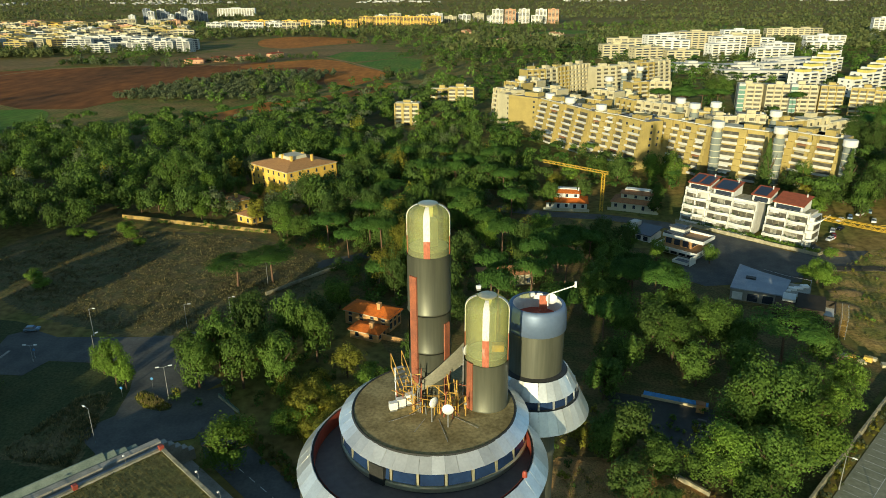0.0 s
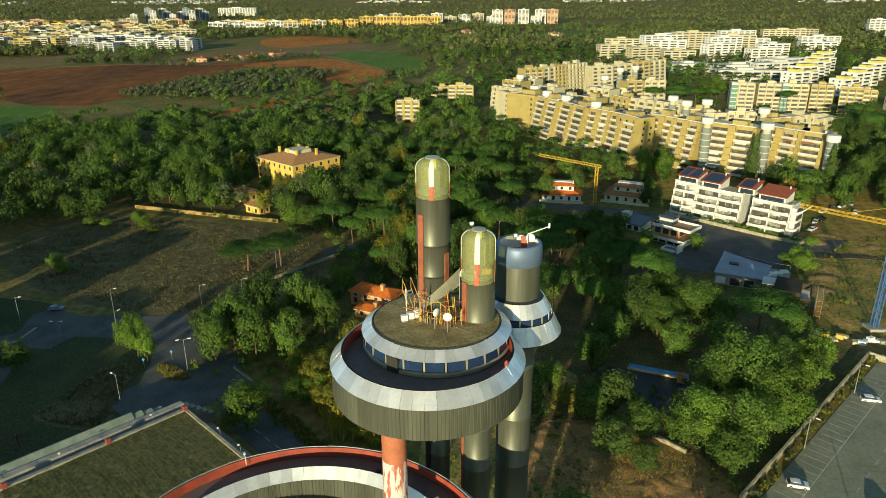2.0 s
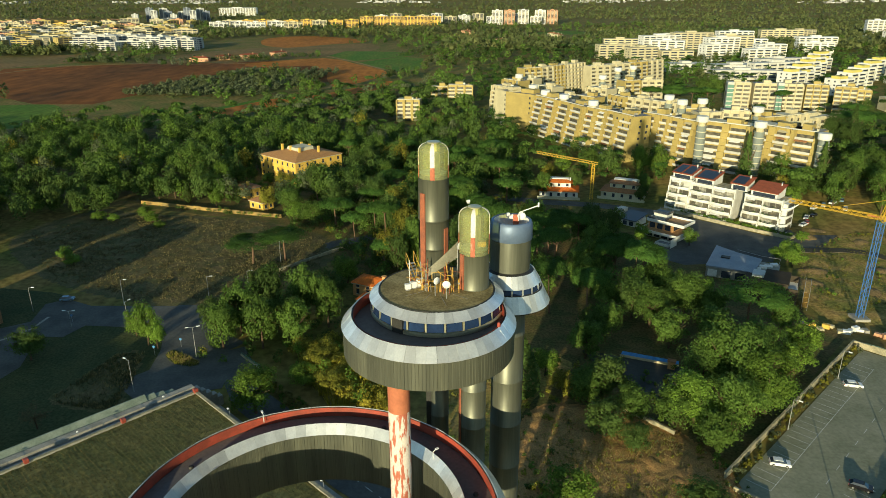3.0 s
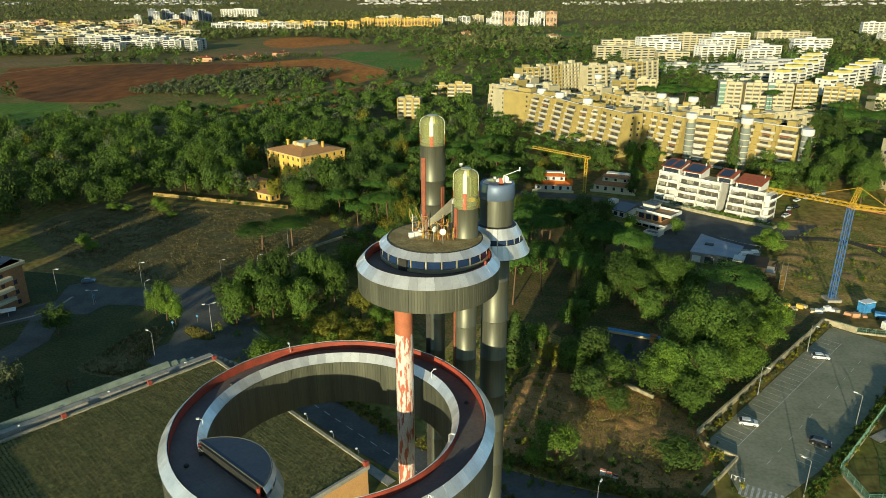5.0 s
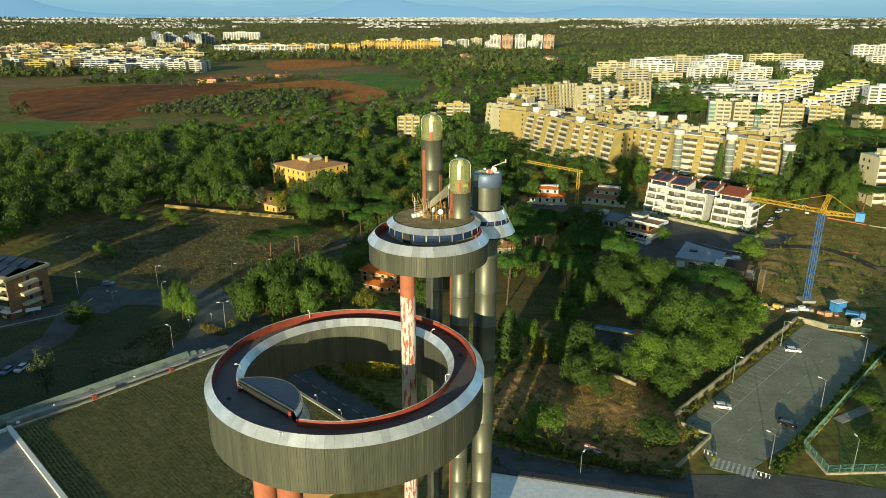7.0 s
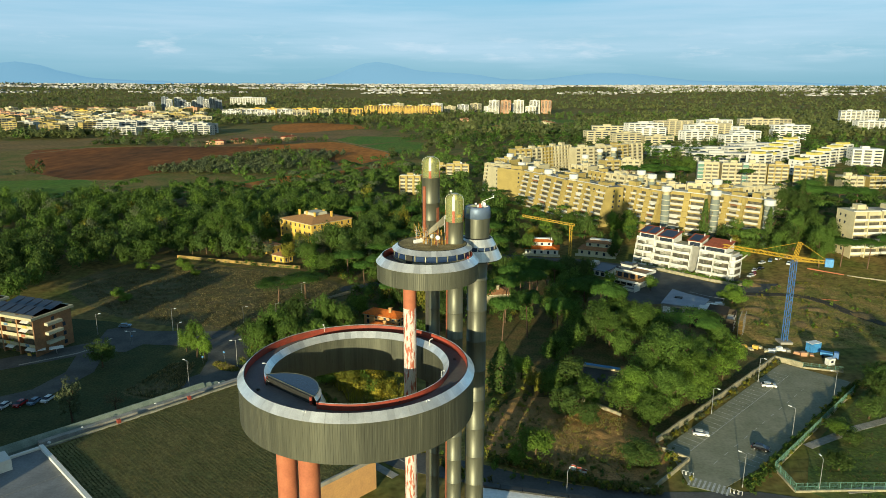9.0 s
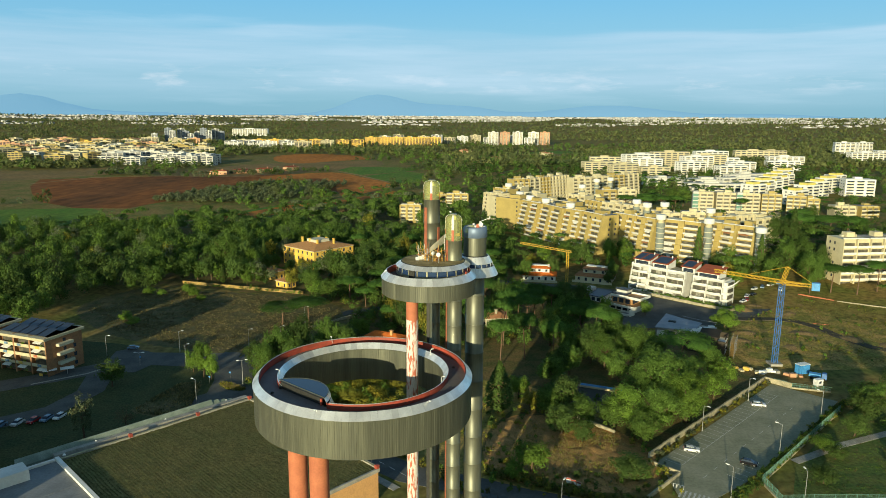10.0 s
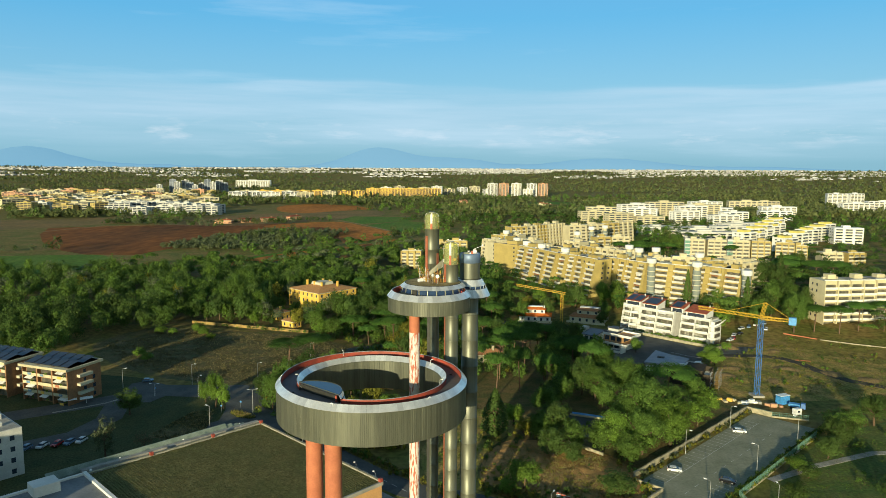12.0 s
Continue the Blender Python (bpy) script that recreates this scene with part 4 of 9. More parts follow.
def slab_flats(x, y, turn, width, depth, floors, wall, base=None, bays=4, storey=3.1, step=0.0, label="", parapet=PALE, category="apartment building", group="", name="apartment_building", roofbits=True, seed=0, sides=True, pier=0.35, awnings=0.0):
    """Flats whose front faces the local -y: fins between bays, balconies with solid parapets, glazing behind them; step sets each storey back."""
    rnd = random.Random(seed * 7 + int(x) + int(y))
    ob = thing(name, pose(x, y, lie(x, y) if base is None else base, 0, 0, turn), label, category, group)

    def side(front, back, cap):
        pts = []
        for k in range(floors):
            pts += [(front + step * k, k * storey), (front + step * k, (k + 1) * storey)]
        pts[0] = (pts[0][0], -3.0)
        pts[-1] = (pts[-1][0], pts[-1][1] + cap)
        if back is None:
            back_pts = [(yy + 1.5, zz) for yy, zz in reversed(pts)]
        else:
            back_pts = [(back, pts[-1][1]), (back, -3.0)]
        return pts + back_pts

    part("wall", along_x(side(1.3, depth, 0.9), -width / 2 + 0.02, width / 2 - 0.02), wall, ob)
    bw = width / bays
    for i in range(bays + 1):
        xx = -width / 2 + i * bw
        part("fin", along_x(side(-0.2, None, 1.0), max(-width / 2, xx - pier), min(width / 2, xx + pier)), wall, ob)
    balc = Shape().prism([(-bw / 2 + pier, -0.28), (bw / 2 - pier, -0.28), (bw / 2 - pier, 1.35), (-bw / 2 + pier, 1.35)], -0.12, 0.12)
    balc.add([(sx * (bw / 2 - pier), yy, zz) for zz in (0.12, 1.05) for sx, yy in ((-1, -0.28), (1, -0.28), (1, -0.12), (-1, -0.12))], [(0, 1, 5, 4), (1, 2, 6, 5), (2, 3, 7, 6), (3, 0, 4, 7), (4, 5, 6, 7)])
    balc = balc.mesh("balcony", parapet)
    pane = Shape().box(-bw / 2 + pier + 0.3, bw / 2 - pier - 0.3, -0.02, 0.06, 0.2, 2.35).mesh("window", SHUTTER)
    small = Shape().box(-0.6, 0.6, -0.04, 0.05, 0.9, 2.3).mesh("window", DARKGLASS)
    for k in range(floors):
        for i in range(bays):
            cx = -width / 2 + (i + 0.5) * bw
            if k or step:
                part("balcony", balc, None, ob, at=pose(cx, step * k, k * storey))
            if rnd.random() < awnings:
                part("awning", along_x([(1.3 + step * k, k * storey + 2.9), (1.3 + step * k, k * storey + 2.98), (-0.2 + step * k, k * storey + 2.3), (-0.2 + step * k, k * storey + 2.22)], cx - bw * 0.25, cx + bw * 0.2), rnd.choice((WHITE, WHITE, CREAM, TILES)), ob)
            part("window", pane, None, ob, at=pose(cx + rnd.uniform(-0.3, 0.3), 1.29 + step * k, k * storey))
        if sides:
            for sgn, a in ((-1, -90), (1, 90)):
                for q in range(2):
                    if rnd.random() < 0.8:
                        part("window", small, None, ob, at=pose(sgn * (width / 2 - 0.02), depth * (0.5 + 0.28 * q) + step * k * 0.3, k * storey, 0, 0, a))
    top = floors * storey + 0.9
    if roofbits:
        a = rnd.uniform(-0.25, 0.0)
        part("stair_head", Shape().box(width * a, width * (a + 0.3), depth * 0.55, depth * 0.85, top - 0.9, top + rnd.uniform(1.6, 2.6)), wall, ob)
        part("roof_surface", Shape().box(-width / 2 + 0.4, width / 2 - 0.4, step * (floors - 1) + 2.2, depth - 0.3, top, top + 0.05), rnd.choice((CONCRETE, FLATROOF, PALE)), ob)
        for q in range(2 if step > 0.5 else 1):
            bx, by, bh = rnd.uniform(-0.4, 0.35) * width, rnd.uniform(0.5, 0.85) * depth, rnd.uniform(0.5, 1.5)
            part("roof_unit", Shape().box(bx, bx + rnd.uniform(0.8, 2.6), by, by + rnd.uniform(0.8, 2.0), top, top + bh), rnd.choice((WHITEWALL, CONCRETE, PALE, LIGHTSTEEL)), ob)
        part("aerial", Shape().rod((width * 0.1, depth * 0.7, top), (width * 0.1, depth * 0.7, top + 4.2), 0.05, n=5).rod((width * 0.1 - 0.6, depth * 0.7, top + 3.9), (width * 0.1 + 0.6, depth * 0.7, top + 3.9), 0.04, n=5), LIGHTSTEEL, ob)
        part("chimney", Shape().box(width * 0.28, width * 0.33, depth * 0.6, depth * 0.7, top - 0.9, top + 1.2), wall, ob)
        part("roof_parapet", Shape().box(-width * 0.46, width * 0.46, step * (floors - 1) + 1.6, step * (floors - 1) + 1.8, top - 0.1, top + 0.5), parapet, ob)
    return ob


def stair_tower(x, y, r, height, base):
    ob = thing("stair_tower", pose(x, y, base), "round glazed stair tower with a white drum on top", "stair tower", "stair towers of the estate")
    part("shaft", Shape().lathe([(r * 0.7, -3), (r * 0.7, height - 3)], n=16), CREAM, ob)
    gal = Shape().lathe([(r * 0.75, 0.4), (r, 0.4), (r, 0), (r * 0.75, 0)], n=16, loop=True).mesh("gallery", PALE)
    gla = Shape().lathe([(r * 0.94, 0.4), (r * 0.94, 3.1)], n=16).mesh("glazing", GLAZE)
    for k in range(int((height - 3.2) / 3.1)):
        part("gallery", gal, None, ob, at=pose(0, 0, 0.4 + 3.1 * k))
        part("glazing", gla, None, ob, at=pose(0, 0, 0.4 + 3.1 * k))
    part("drum", Shape().lathe([(0, height - 3), (r * 1.05, height - 3), (r * 1.15, height - 2.6), (r * 1.15, height - 0.3), (r * 1.05, height), (0, height + 0.1)], n=20), WHITEWALL, ob)
    return ob


def plain_block(x, y, turn, w, d, floors, wall, label, storey=3.1, base=None, group="", crown=0.0, far=False):
    """A distant block of flats: a wall with a dark window band to each storey, a parapet and a roof hut."""
    rnd = random.Random(int(x * 3 + y))
    ob = thing("block_of_flats", pose(x, y, lie(x, y) if base is None else base, 0, 0, turn), label, "building", group)
    h = floors * storey
    part("wall", Shape().box(-w / 2, w / 2, -d / 2, d / 2, -4, h + 0.8), wall, ob)
    n = max(2, int(w / 9))
    glass, decks = Shape(), Shape()
    for i in range(n):
        cx = -w / 2 + (i + 0.5) * w / n
        for k in range(floors):
            glass.box(cx - w / n * (0.42 if far else 0.36), cx + w / n * (0.38 if far else 0.36), -d / 2 - 0.12, -d / 2 + 0.1, k * storey + (0.75 if far else 1.0), k * storey + (2.6 if far else 2.35))
            if k and rnd.random() < 0.9:
                decks.box(cx - w / n * 0.30, cx + w / n * 0.30, -d / 2 - 1.1, -d / 2, k * storey - 0.1, k * storey + 0.85)
    for k in range(floors):
        for q in (-0.2, 0.2):
            for sx in (-1, 1):
                glass.box(sx * w / 2 - 0.06, sx * w / 2 + 0.06, d * q - 0.8, d * q + 0.8, k * storey + 1.0, k * storey + 2.3)
    tagged(part("glazing", glass, DARKGLASS, ob), kind="stuff")
    if not far:
        tagged(part("balcony_front", decks, PALE, ob), kind="stuff")
    part("roof_hut", Shape().box(-w * 0.15, w * 0.1, -d * 0.2, d * 0.2, h + 0.5, h + 3.0 + crown), wall, ob)
    return ob


EST = "stepped tan blocks of the housing estate"


def facing(a, b, out):
    """Where a block stands whose roof edge runs from a to b: the middle of its foot, out metres before the edge, its turn and width."""
    a, b = Vector(a), Vector(b)
    d = b - a
    foot = (a + b) / 2 + Vector((d.y, -d.x)).normalized() * out
    return foot.x, foot.y, math.degrees(math.atan2(d.y, d.x)), d.length


for i, (a, b, bays) in enumerate([((53, 393), (64, 371), 2), ((65, 371), (76, 346), 2), ((77, 346), (87, 331), 2), ((86, 335), (97, 312), 2), ((106, 326), (117, 311), 2), ((115, 313), (125, 298), 2), ((129.5, 300), (147.5, 284), 2), ((152, 294), (165, 275), 2), ((163, 279), (173, 268), 1)]):
    x, y, turn, wd = facing(a, b, 5.0)
    slab_flats(x, y, turn, wd, 17, 7, TAN, 6.0, bays=bays, storey=3.2, step=0.8, pier=1.8, parapet=PALEWHITE, awnings=0.25, label="tan stepped apartment block with pale balconies", group=EST, seed=i)


def end_block(a, b, depth, floors, wall, base=6.0):
    """A plain-walled end of the estate, with a parapet, a recessed roof and a few small windows."""
    x, y, turn, wd = facing(a, b, 0.0)
    ob = thing("apartment_building", pose(x, y, base, 0, 0, turn), "plain-walled tan end block of the housing estate", "apartment building", EST)
    h = floors * 3.2
    part("wall", Shape().box(-wd / 2, wd / 2, 0, depth, -3, h), wall, ob)
    for bx in ((-wd / 2, wd / 2, 0, 0.3), (-wd / 2, wd / 2, depth - 0.3, depth), (-wd / 2, -wd / 2 + 0.3, 0.3, depth - 0.3), (wd / 2 - 0.3, wd / 2, 0.3, depth - 0.3)):
        part("parapet", Shape().box(*bx, h, h + 0.9), wall, ob)
    part("roof", Shape().box(-wd / 2 + 0.3, wd / 2 - 0.3, 0.3, depth - 0.3, h, h + 0.1), CONCRETE, ob)
    part("roof_hut", Shape().box(-wd * 0.2, wd * 0.25, depth * 0.4, depth * 0.75, h + 0.1, h + 2.6), wall, ob)
    win = Shape().box(-0.6, 0.6, -0.05, 0.04, 0.9, 2.2).mesh("window", DARKGLASS)
    for k in range(floors):
        for side, yy in ((-1, depth * 0.3), (-1, depth * 0.7)):
            part("window", win, None, ob, at=pose(side * wd / 2, yy, 3.2 * k, 0, 0, -90))
        part("window", win, None, ob, at=pose(wd * 0.38, 0, 3.2 * k))


end_block((36.5, 410), (53, 395), 20, 7, TAN)
end_block((30.5, 424), (37, 411), 18, 7, CREAM)
end_block((95, 316), (106, 322), 12, 7, TAN)
for x, y, z in ((51.5, 478, 33), (55, 415, 33), (60, 390, 33), (69, 371, 33), (82, 346, 33), (113, 471, 33), (136, 523, 33), (152, 538, 33), (132, 368, 33), (134, 349, 33), (147, 353, 33), (127, 294, 33), (167, 323, 33), (149.8, 278.6, 33), (171.5, 259.5, 31)):
    stair_tower(x, y, 2.6, z - 6, 6.0)
# further rows of the estate, from the front to the back
ROWS_BEHIND = [((88, 362), (98, 350), 6), ((98, 356), (108, 346), 6), ((108, 346), (122, 336), 6), ((126, 326), (138, 318), 6), ((138, 332), (152, 333), 7), ((154, 340), (169, 336), 7), ((168, 316), (181, 320), 7), ((183, 322), (197, 328), 7), ((199, 330), (218, 341), 6),
               ((104, 404), (111, 390), 7), ((112, 392), (124, 376), 7), ((124, 378), (136, 364), 7), ((140, 366), (154, 362), 6), ((96, 442), (108, 428), 7), ((110, 446), (124, 440), 6), ((84, 424), (96, 410), 6), ((70, 428), (82, 414), 6), ((60, 452), (72, 438), 7),
               ((40, 488), (52, 474), 7), ((52, 496), (64, 486), 7), ((30, 452), (40, 438), 7), ((136, 500), (150, 505), 6), ((151, 505), (168, 506), 6),
               ((76, 540), (87, 550), 8), ((87, 550), (98, 561), 8), ((98, 561), (109, 572), 8), ((109, 572), (120, 584), 8), ((60, 532), (76, 540), 8),
               ((119, 552), (138, 560), 8), ((138, 562), (158, 574), 8), ((158, 578), (178, 592), 8), ((178, 594), (197, 610), 8)]
for i, (a, b, fl) in enumerate(ROWS_BEHIND):
    x, y, turn, wd = facing(a, b, 3.4)
    slab_flats(x, y, turn, wd, 14, fl, TAN if i % 3 == 0 else CREAM, 6.0, bays=2 if wd < 15 else 3, storey=3.05, step=0.35, pier=0.9, label="tan apartment block of the housing estate", group=EST, seed=20 + i, sides=False)
for i, (x, y, a, wd, fl, mt) in enumerate([(222, 488, -14, 17, 7, CREAM), (240, 482, -10, 17, 7, CREAM), (258, 478, -8, 17, 7, CREAM), (275, 474, -14, 16, 7, TAN), (290, 462, -30, 15, 7, TAN), (306, 470, -20, 14, 6, TAN), (336, 470, -6, 18, 4, CREAM), (357, 470, 4, 16, 4, TAN)]):
    slab_flats(x, y, a, wd, 14, fl, mt, 2.5, bays=3, storey=3.1, step=0.0, label="cream apartment block with balconies in rows", group="cream blocks behind the estate", seed=50 + i, sides=False)
for i, x in enumerate((213.5, 249)):
    fin = thing("stair_tower", pose(x, 484 - 6 * i, 2.5, 0, 0, -12), "green glazed stair shaft beside the cream blocks", "stair tower", "green stair shafts")
    part("frame", Shape().box(-2.2, 2.2, -2.0, 3, -1, 24), PALEWHITE, fin)
    for k in range(7):
        part("glazing", Shape().box(-2.26, 2.26, -2.06, -1.98, 3.2 * k + 0.6, 3.2 * k + 3.0), FENCEGREEN, fin)
for i, (x, y) in enumerate([(212, 234), (227, 236), (243, 240)]):
    slab_flats(x, y + 4, 6, 15.5, 14, 8, CREAM, 0.0, bays=2, storey=3.45, step=0.0, label="cream apartment block with wide white balconies", group="cream blocks by the pines", parapet=WHITEWALL, seed=70 + i)
for n_row, (ax, ay, bx, by) in enumerate(((308, 588, 424, 772), (338, 562, 462, 722))):
    for i in range(9):
        f = i / 8
        ob = plain_block(ax + (bx - ax) * f + (i % 2) * 5, ay + (by - ay) * f, 28, 21, 14, 6 - (i + n_row) % 2, WHITEWALL, "white block of flats with yellow roof terraces in a stepped row", base=4, group="white and yellow row")
        part("terrace_wall", Shape().box(-9.5, 1 + (i % 3) * 3, -6.4, 2, 19.2 - 3.1 * ((i + n_row) % 2), 21.6 - 3.1 * ((i + n_row) % 2)), YELLOWROOF, ob, "yellow roof terrace wall")
for x, y, turn, w, d, fl in ((262, 742, 4, 44, 22, 3), (312, 728, 2, 60, 24, 3), (298, 672, -4, 64, 14, 3), (352, 716, 18, 70, 12, 4), (372, 760, 18, 60, 12, 4)):
    plain_block(x, y, turn, w, d, fl, PALEWHITE, "long low pale school building with flat roofs and dark window bands", base=4, storey=3.6)
for i, (x, y, w, fl) in enumerate([(296, 930, 44, 7), (336, 860, 40, 7), (372, 940, 48, 8), (380, 830, 40, 6), (424, 905, 40, 6), (470, 1150, 60, 7), (556, 1050, 60, 6), (376, 1140, 50, 6), (520, 980, 50, 5), (330, 1010, 50, 6), (440, 1010, 46, 6)]):
    plain_block(x, y, (i * 37) % 40 - 20, w, 16, fl, WHITEWALL, "white block of flats among trees", base=5, group="white blocks beyond the estate")
for i, (x, y, w, fl) in enumerate([(858, 1420, 40, 9), (905, 1430, 36, 9), (735, 1130, 60, 7), (830, 1200, 70, 7), (440, 636, 30, 6), (300, 985, 60, 8), (350, 1000, 60, 9), (400, 980, 60, 8), (250, 1010, 50, 6), (240, 850, 40, 6), (215, 900, 44, 6), (280, 840, 40, 5), (560, 1180, 70, 7), (620, 1240, 60, 6)]):
    plain_block(x, y, (i * 23) % 30 - 10, w, 16, fl, WHITEWALL if i < 6 else CREAM, "pale block of flats beside woodland", base=5)
for x, y, w, fl in ((-32, 462, 18, 5), (8, 546, 22, 5), (-10, 560, 16, 4)):
    slab_flats(x, y, -6, w, 12, fl, TAN, 0.0, bays=3, pier=0.9, storey=3.0, label="beige flats rising out of the wood", seed=int(x), sides=True, category="building")

# white terraced flats with red and solar roofs
def bowed(x0, x1, out, k=7):
    """Outline of a balcony that bows out in front of a wall at y = 0.4."""
    return [(x0 + (x1 - x0) * i / k, -out * (0.55 + 0.45 * math.sin(math.pi * i / k))) for i in range(k + 1)] + [(x1, 0.4), (x0, 0.4)]


def terraced(s, width, deep, base, roofs, seed):
    """A white block: four storeys of bowed balconies with parapets and rails, set back as they rise, a roof terrace and attics."""
    rnd = random.Random(seed)
    o = Vector((96.4, 241.6)) + Vector((0.712, -0.702)) * (s + width / 2)
    ob = thing("terraced_flats", pose(o.x, o.y, base, 0, 0, -44.6), "white terraced flats with bowed planted balconies and sloping roofs", "apartment building", "white terraced flats")
    sh = 3.2
    bays = 2 if width > 11 else 1
    bw = width / bays
    for k in range(4):
        set_b = 0.8 * k
        part("wall", Shape().box(-width / 2, width / 2, 1.6 + set_b, deep, k * sh - (1.5 if k == 0 else 0), (k + 1) * sh), PALEWHITE, ob)
        for b in range(bays):
            x0, x1 = -width / 2 + b * bw + 0.3, -width / 2 + (b + 1) * bw - 0.3
            out = rnd.uniform(1.7, 2.7)
            line = bowed(x0, x1, out)
            bal = part("balcony", Shape().prism(line, k * sh - 0.15, k * sh + 0.10), WHITEWALL, ob, at=pose(0, 1.6 + set_b - 0.4, 0))
            front = line[:-2]
            rim = Shape()
            for px, py in front:
                rim.v += [(px, py, k * sh + 0.1), (px, py, k * sh + 0.86), (px, py + 0.16, k * sh + 0.86), (px, py + 0.16, k * sh + 0.1)]
            rim.f = [(4 * j + e, 4 * j + 4 + e, 4 * j + 4 + (e + 1) % 4, 4 * j + (e + 1) % 4) for j in range(len(front) - 1) for e in range(4)]
            part("parapet", rim, WHITEWALL, bal)
            part("rail", Shape().chain([(px, py + 0.08, k * sh + 1.18) for px, py in front], 0.035), LIGHTSTEEL, bal)
            for q in range(3):
                dx = x0 + (q + 0.5) * (x1 - x0) / 3
                if rnd.random() < 0.93:
                    part("window", Shape().box(dx - bw * 0.148, dx + bw * 0.148, 1.54 + set_b, 1.66 + set_b, k * sh + 0.12, k * sh + 2.3), CURTAIN if rnd.random() < 0.4 else SHUTTER, ob)
                if rnd.random() < 0.42:
                    px, py = front[1 + 2 * q]
                    part("planter", leaf_tuft(rnd, 0.55), LEAF if rnd.random() < 0.7 else LEAF_DARK, ob, at=pose(px, 1.4 + set_b + py * 0.8, k * sh + 0.8))
            if rnd.random() < 0.5:
                part("awning", along_x([(1.6 + set_b, (k + 1) * sh - 0.5), (1.6 + set_b, (k + 1) * sh - 0.42), (0.2 + set_b, (k + 1) * sh - 0.95), (0.2 + set_b, (k + 1) * sh - 1.02)], x0 + 0.8, x0 + 0.8 + bw * 0.45), WHITE, ob)
        part("pilaster", Shape().box(-0.22, 0.22, 0.7 + set_b, 1.8 + set_b, k * sh - 0.3, (k + 1) * sh + 0.6), WHITEWALL, ob)
        for sx in (-1, 1):
            part("side_wall", Shape().box(sx * width / 2 - 0.2, sx * width / 2 + 0.2, 1.3 + set_b, 3 + set_b, k * sh - 0.5, (k + 1) * sh + (0.9 if k == 3 else 0.0)), WHITEWALL, ob)
    top = 4 * sh
    part("terrace_floor", Shape().box(-width / 2 + 0.1, width / 2 - 0.1, 4.0, deep - 0.1, top, top + 0.12), OLDWALL, ob)
    rail = Shape().chain([(-width / 2 + 0.2, deep, top + 1.05), (-width / 2 + 0.2, 3.9, top + 1.05), (width / 2 - 0.2, 3.9, top + 1.05), (width / 2 - 0.2, deep, top + 1.05)], 0.04)
    part("terrace_rail", rail, LIGHTSTEEL, ob)
    part("terrace_parapet", Shape().box(-width / 2 + 0.1, width / 2 - 0.1, 3.75, 3.95, top - 0.1, top + 0.7), WHITEWALL, ob)
    for x0, x1, y0, panels in roofs:
        part("attic", along_x([(y0, top), (y0, top + 2.7), (deep, top + 4.6), (deep, top)], x0, x1), WHITEWALL, ob)
        part("roof", along_x([(y0 - 0.8, top + 2.55), (y0 - 0.8, top + 2.85), (deep + 0.5, top + 5.0), (deep + 0.5, top + 4.7)], x0 - 0.5, x1 + 0.5), REDTILES, ob, "red tiled sloping roof")
        part("window", Shape().box(x0 + 0.8, x1 - 0.8, y0 - 0.06, y0 + 0.05, top + 0.2, top + 2.1), DARKGLASS, ob)
        run = deep + 1.3 - y0
        for a, b in panels:
            part("solar_panel", along_x([(y0 - 0.2, top + 3.06), (y0 - 0.2, top + 3.14), (y0 - 0.8 + run * 0.86, top + 2.95 + 2.15 * 0.86), (y0 - 0.8 + run * 0.86, top + 2.87 + 2.15 * 0.86)], x0 + (x1 - x0) * a, x0 + (x1 - x0) * b), PANEL, ob, "dark solar panels")
        part("chimney", Shape().box(x1 - 1.6, x1 - 1.2, deep - 1.4, deep - 1.0, top + 4, top + 5.9), WHITEWALL, ob)
    return ob


def leaf_tuft(rnd, r):
    s = Shape()
    for _ in range(26):
        a, b, q = rnd.uniform(0, 6.28), rnd.uniform(0, 6.28), rnd.uniform(0.3, 1.0) * r
        c = Vector((q * math.cos(a), 0.6 * q * math.sin(a), rnd.uniform(-0.2, 0.8) * r))
        d, e = Vector((math.cos(b), math.sin(b), 0.3)) * 0.2, Vector((-math.sin(b) * 0.5, math.cos(b) * 0.5, 0.8)) * 0.18
        s.add([tuple(c - d), tuple(c + e), tuple(c + d), tuple(c - e)], [(0, 1, 2, 3)])
    return s


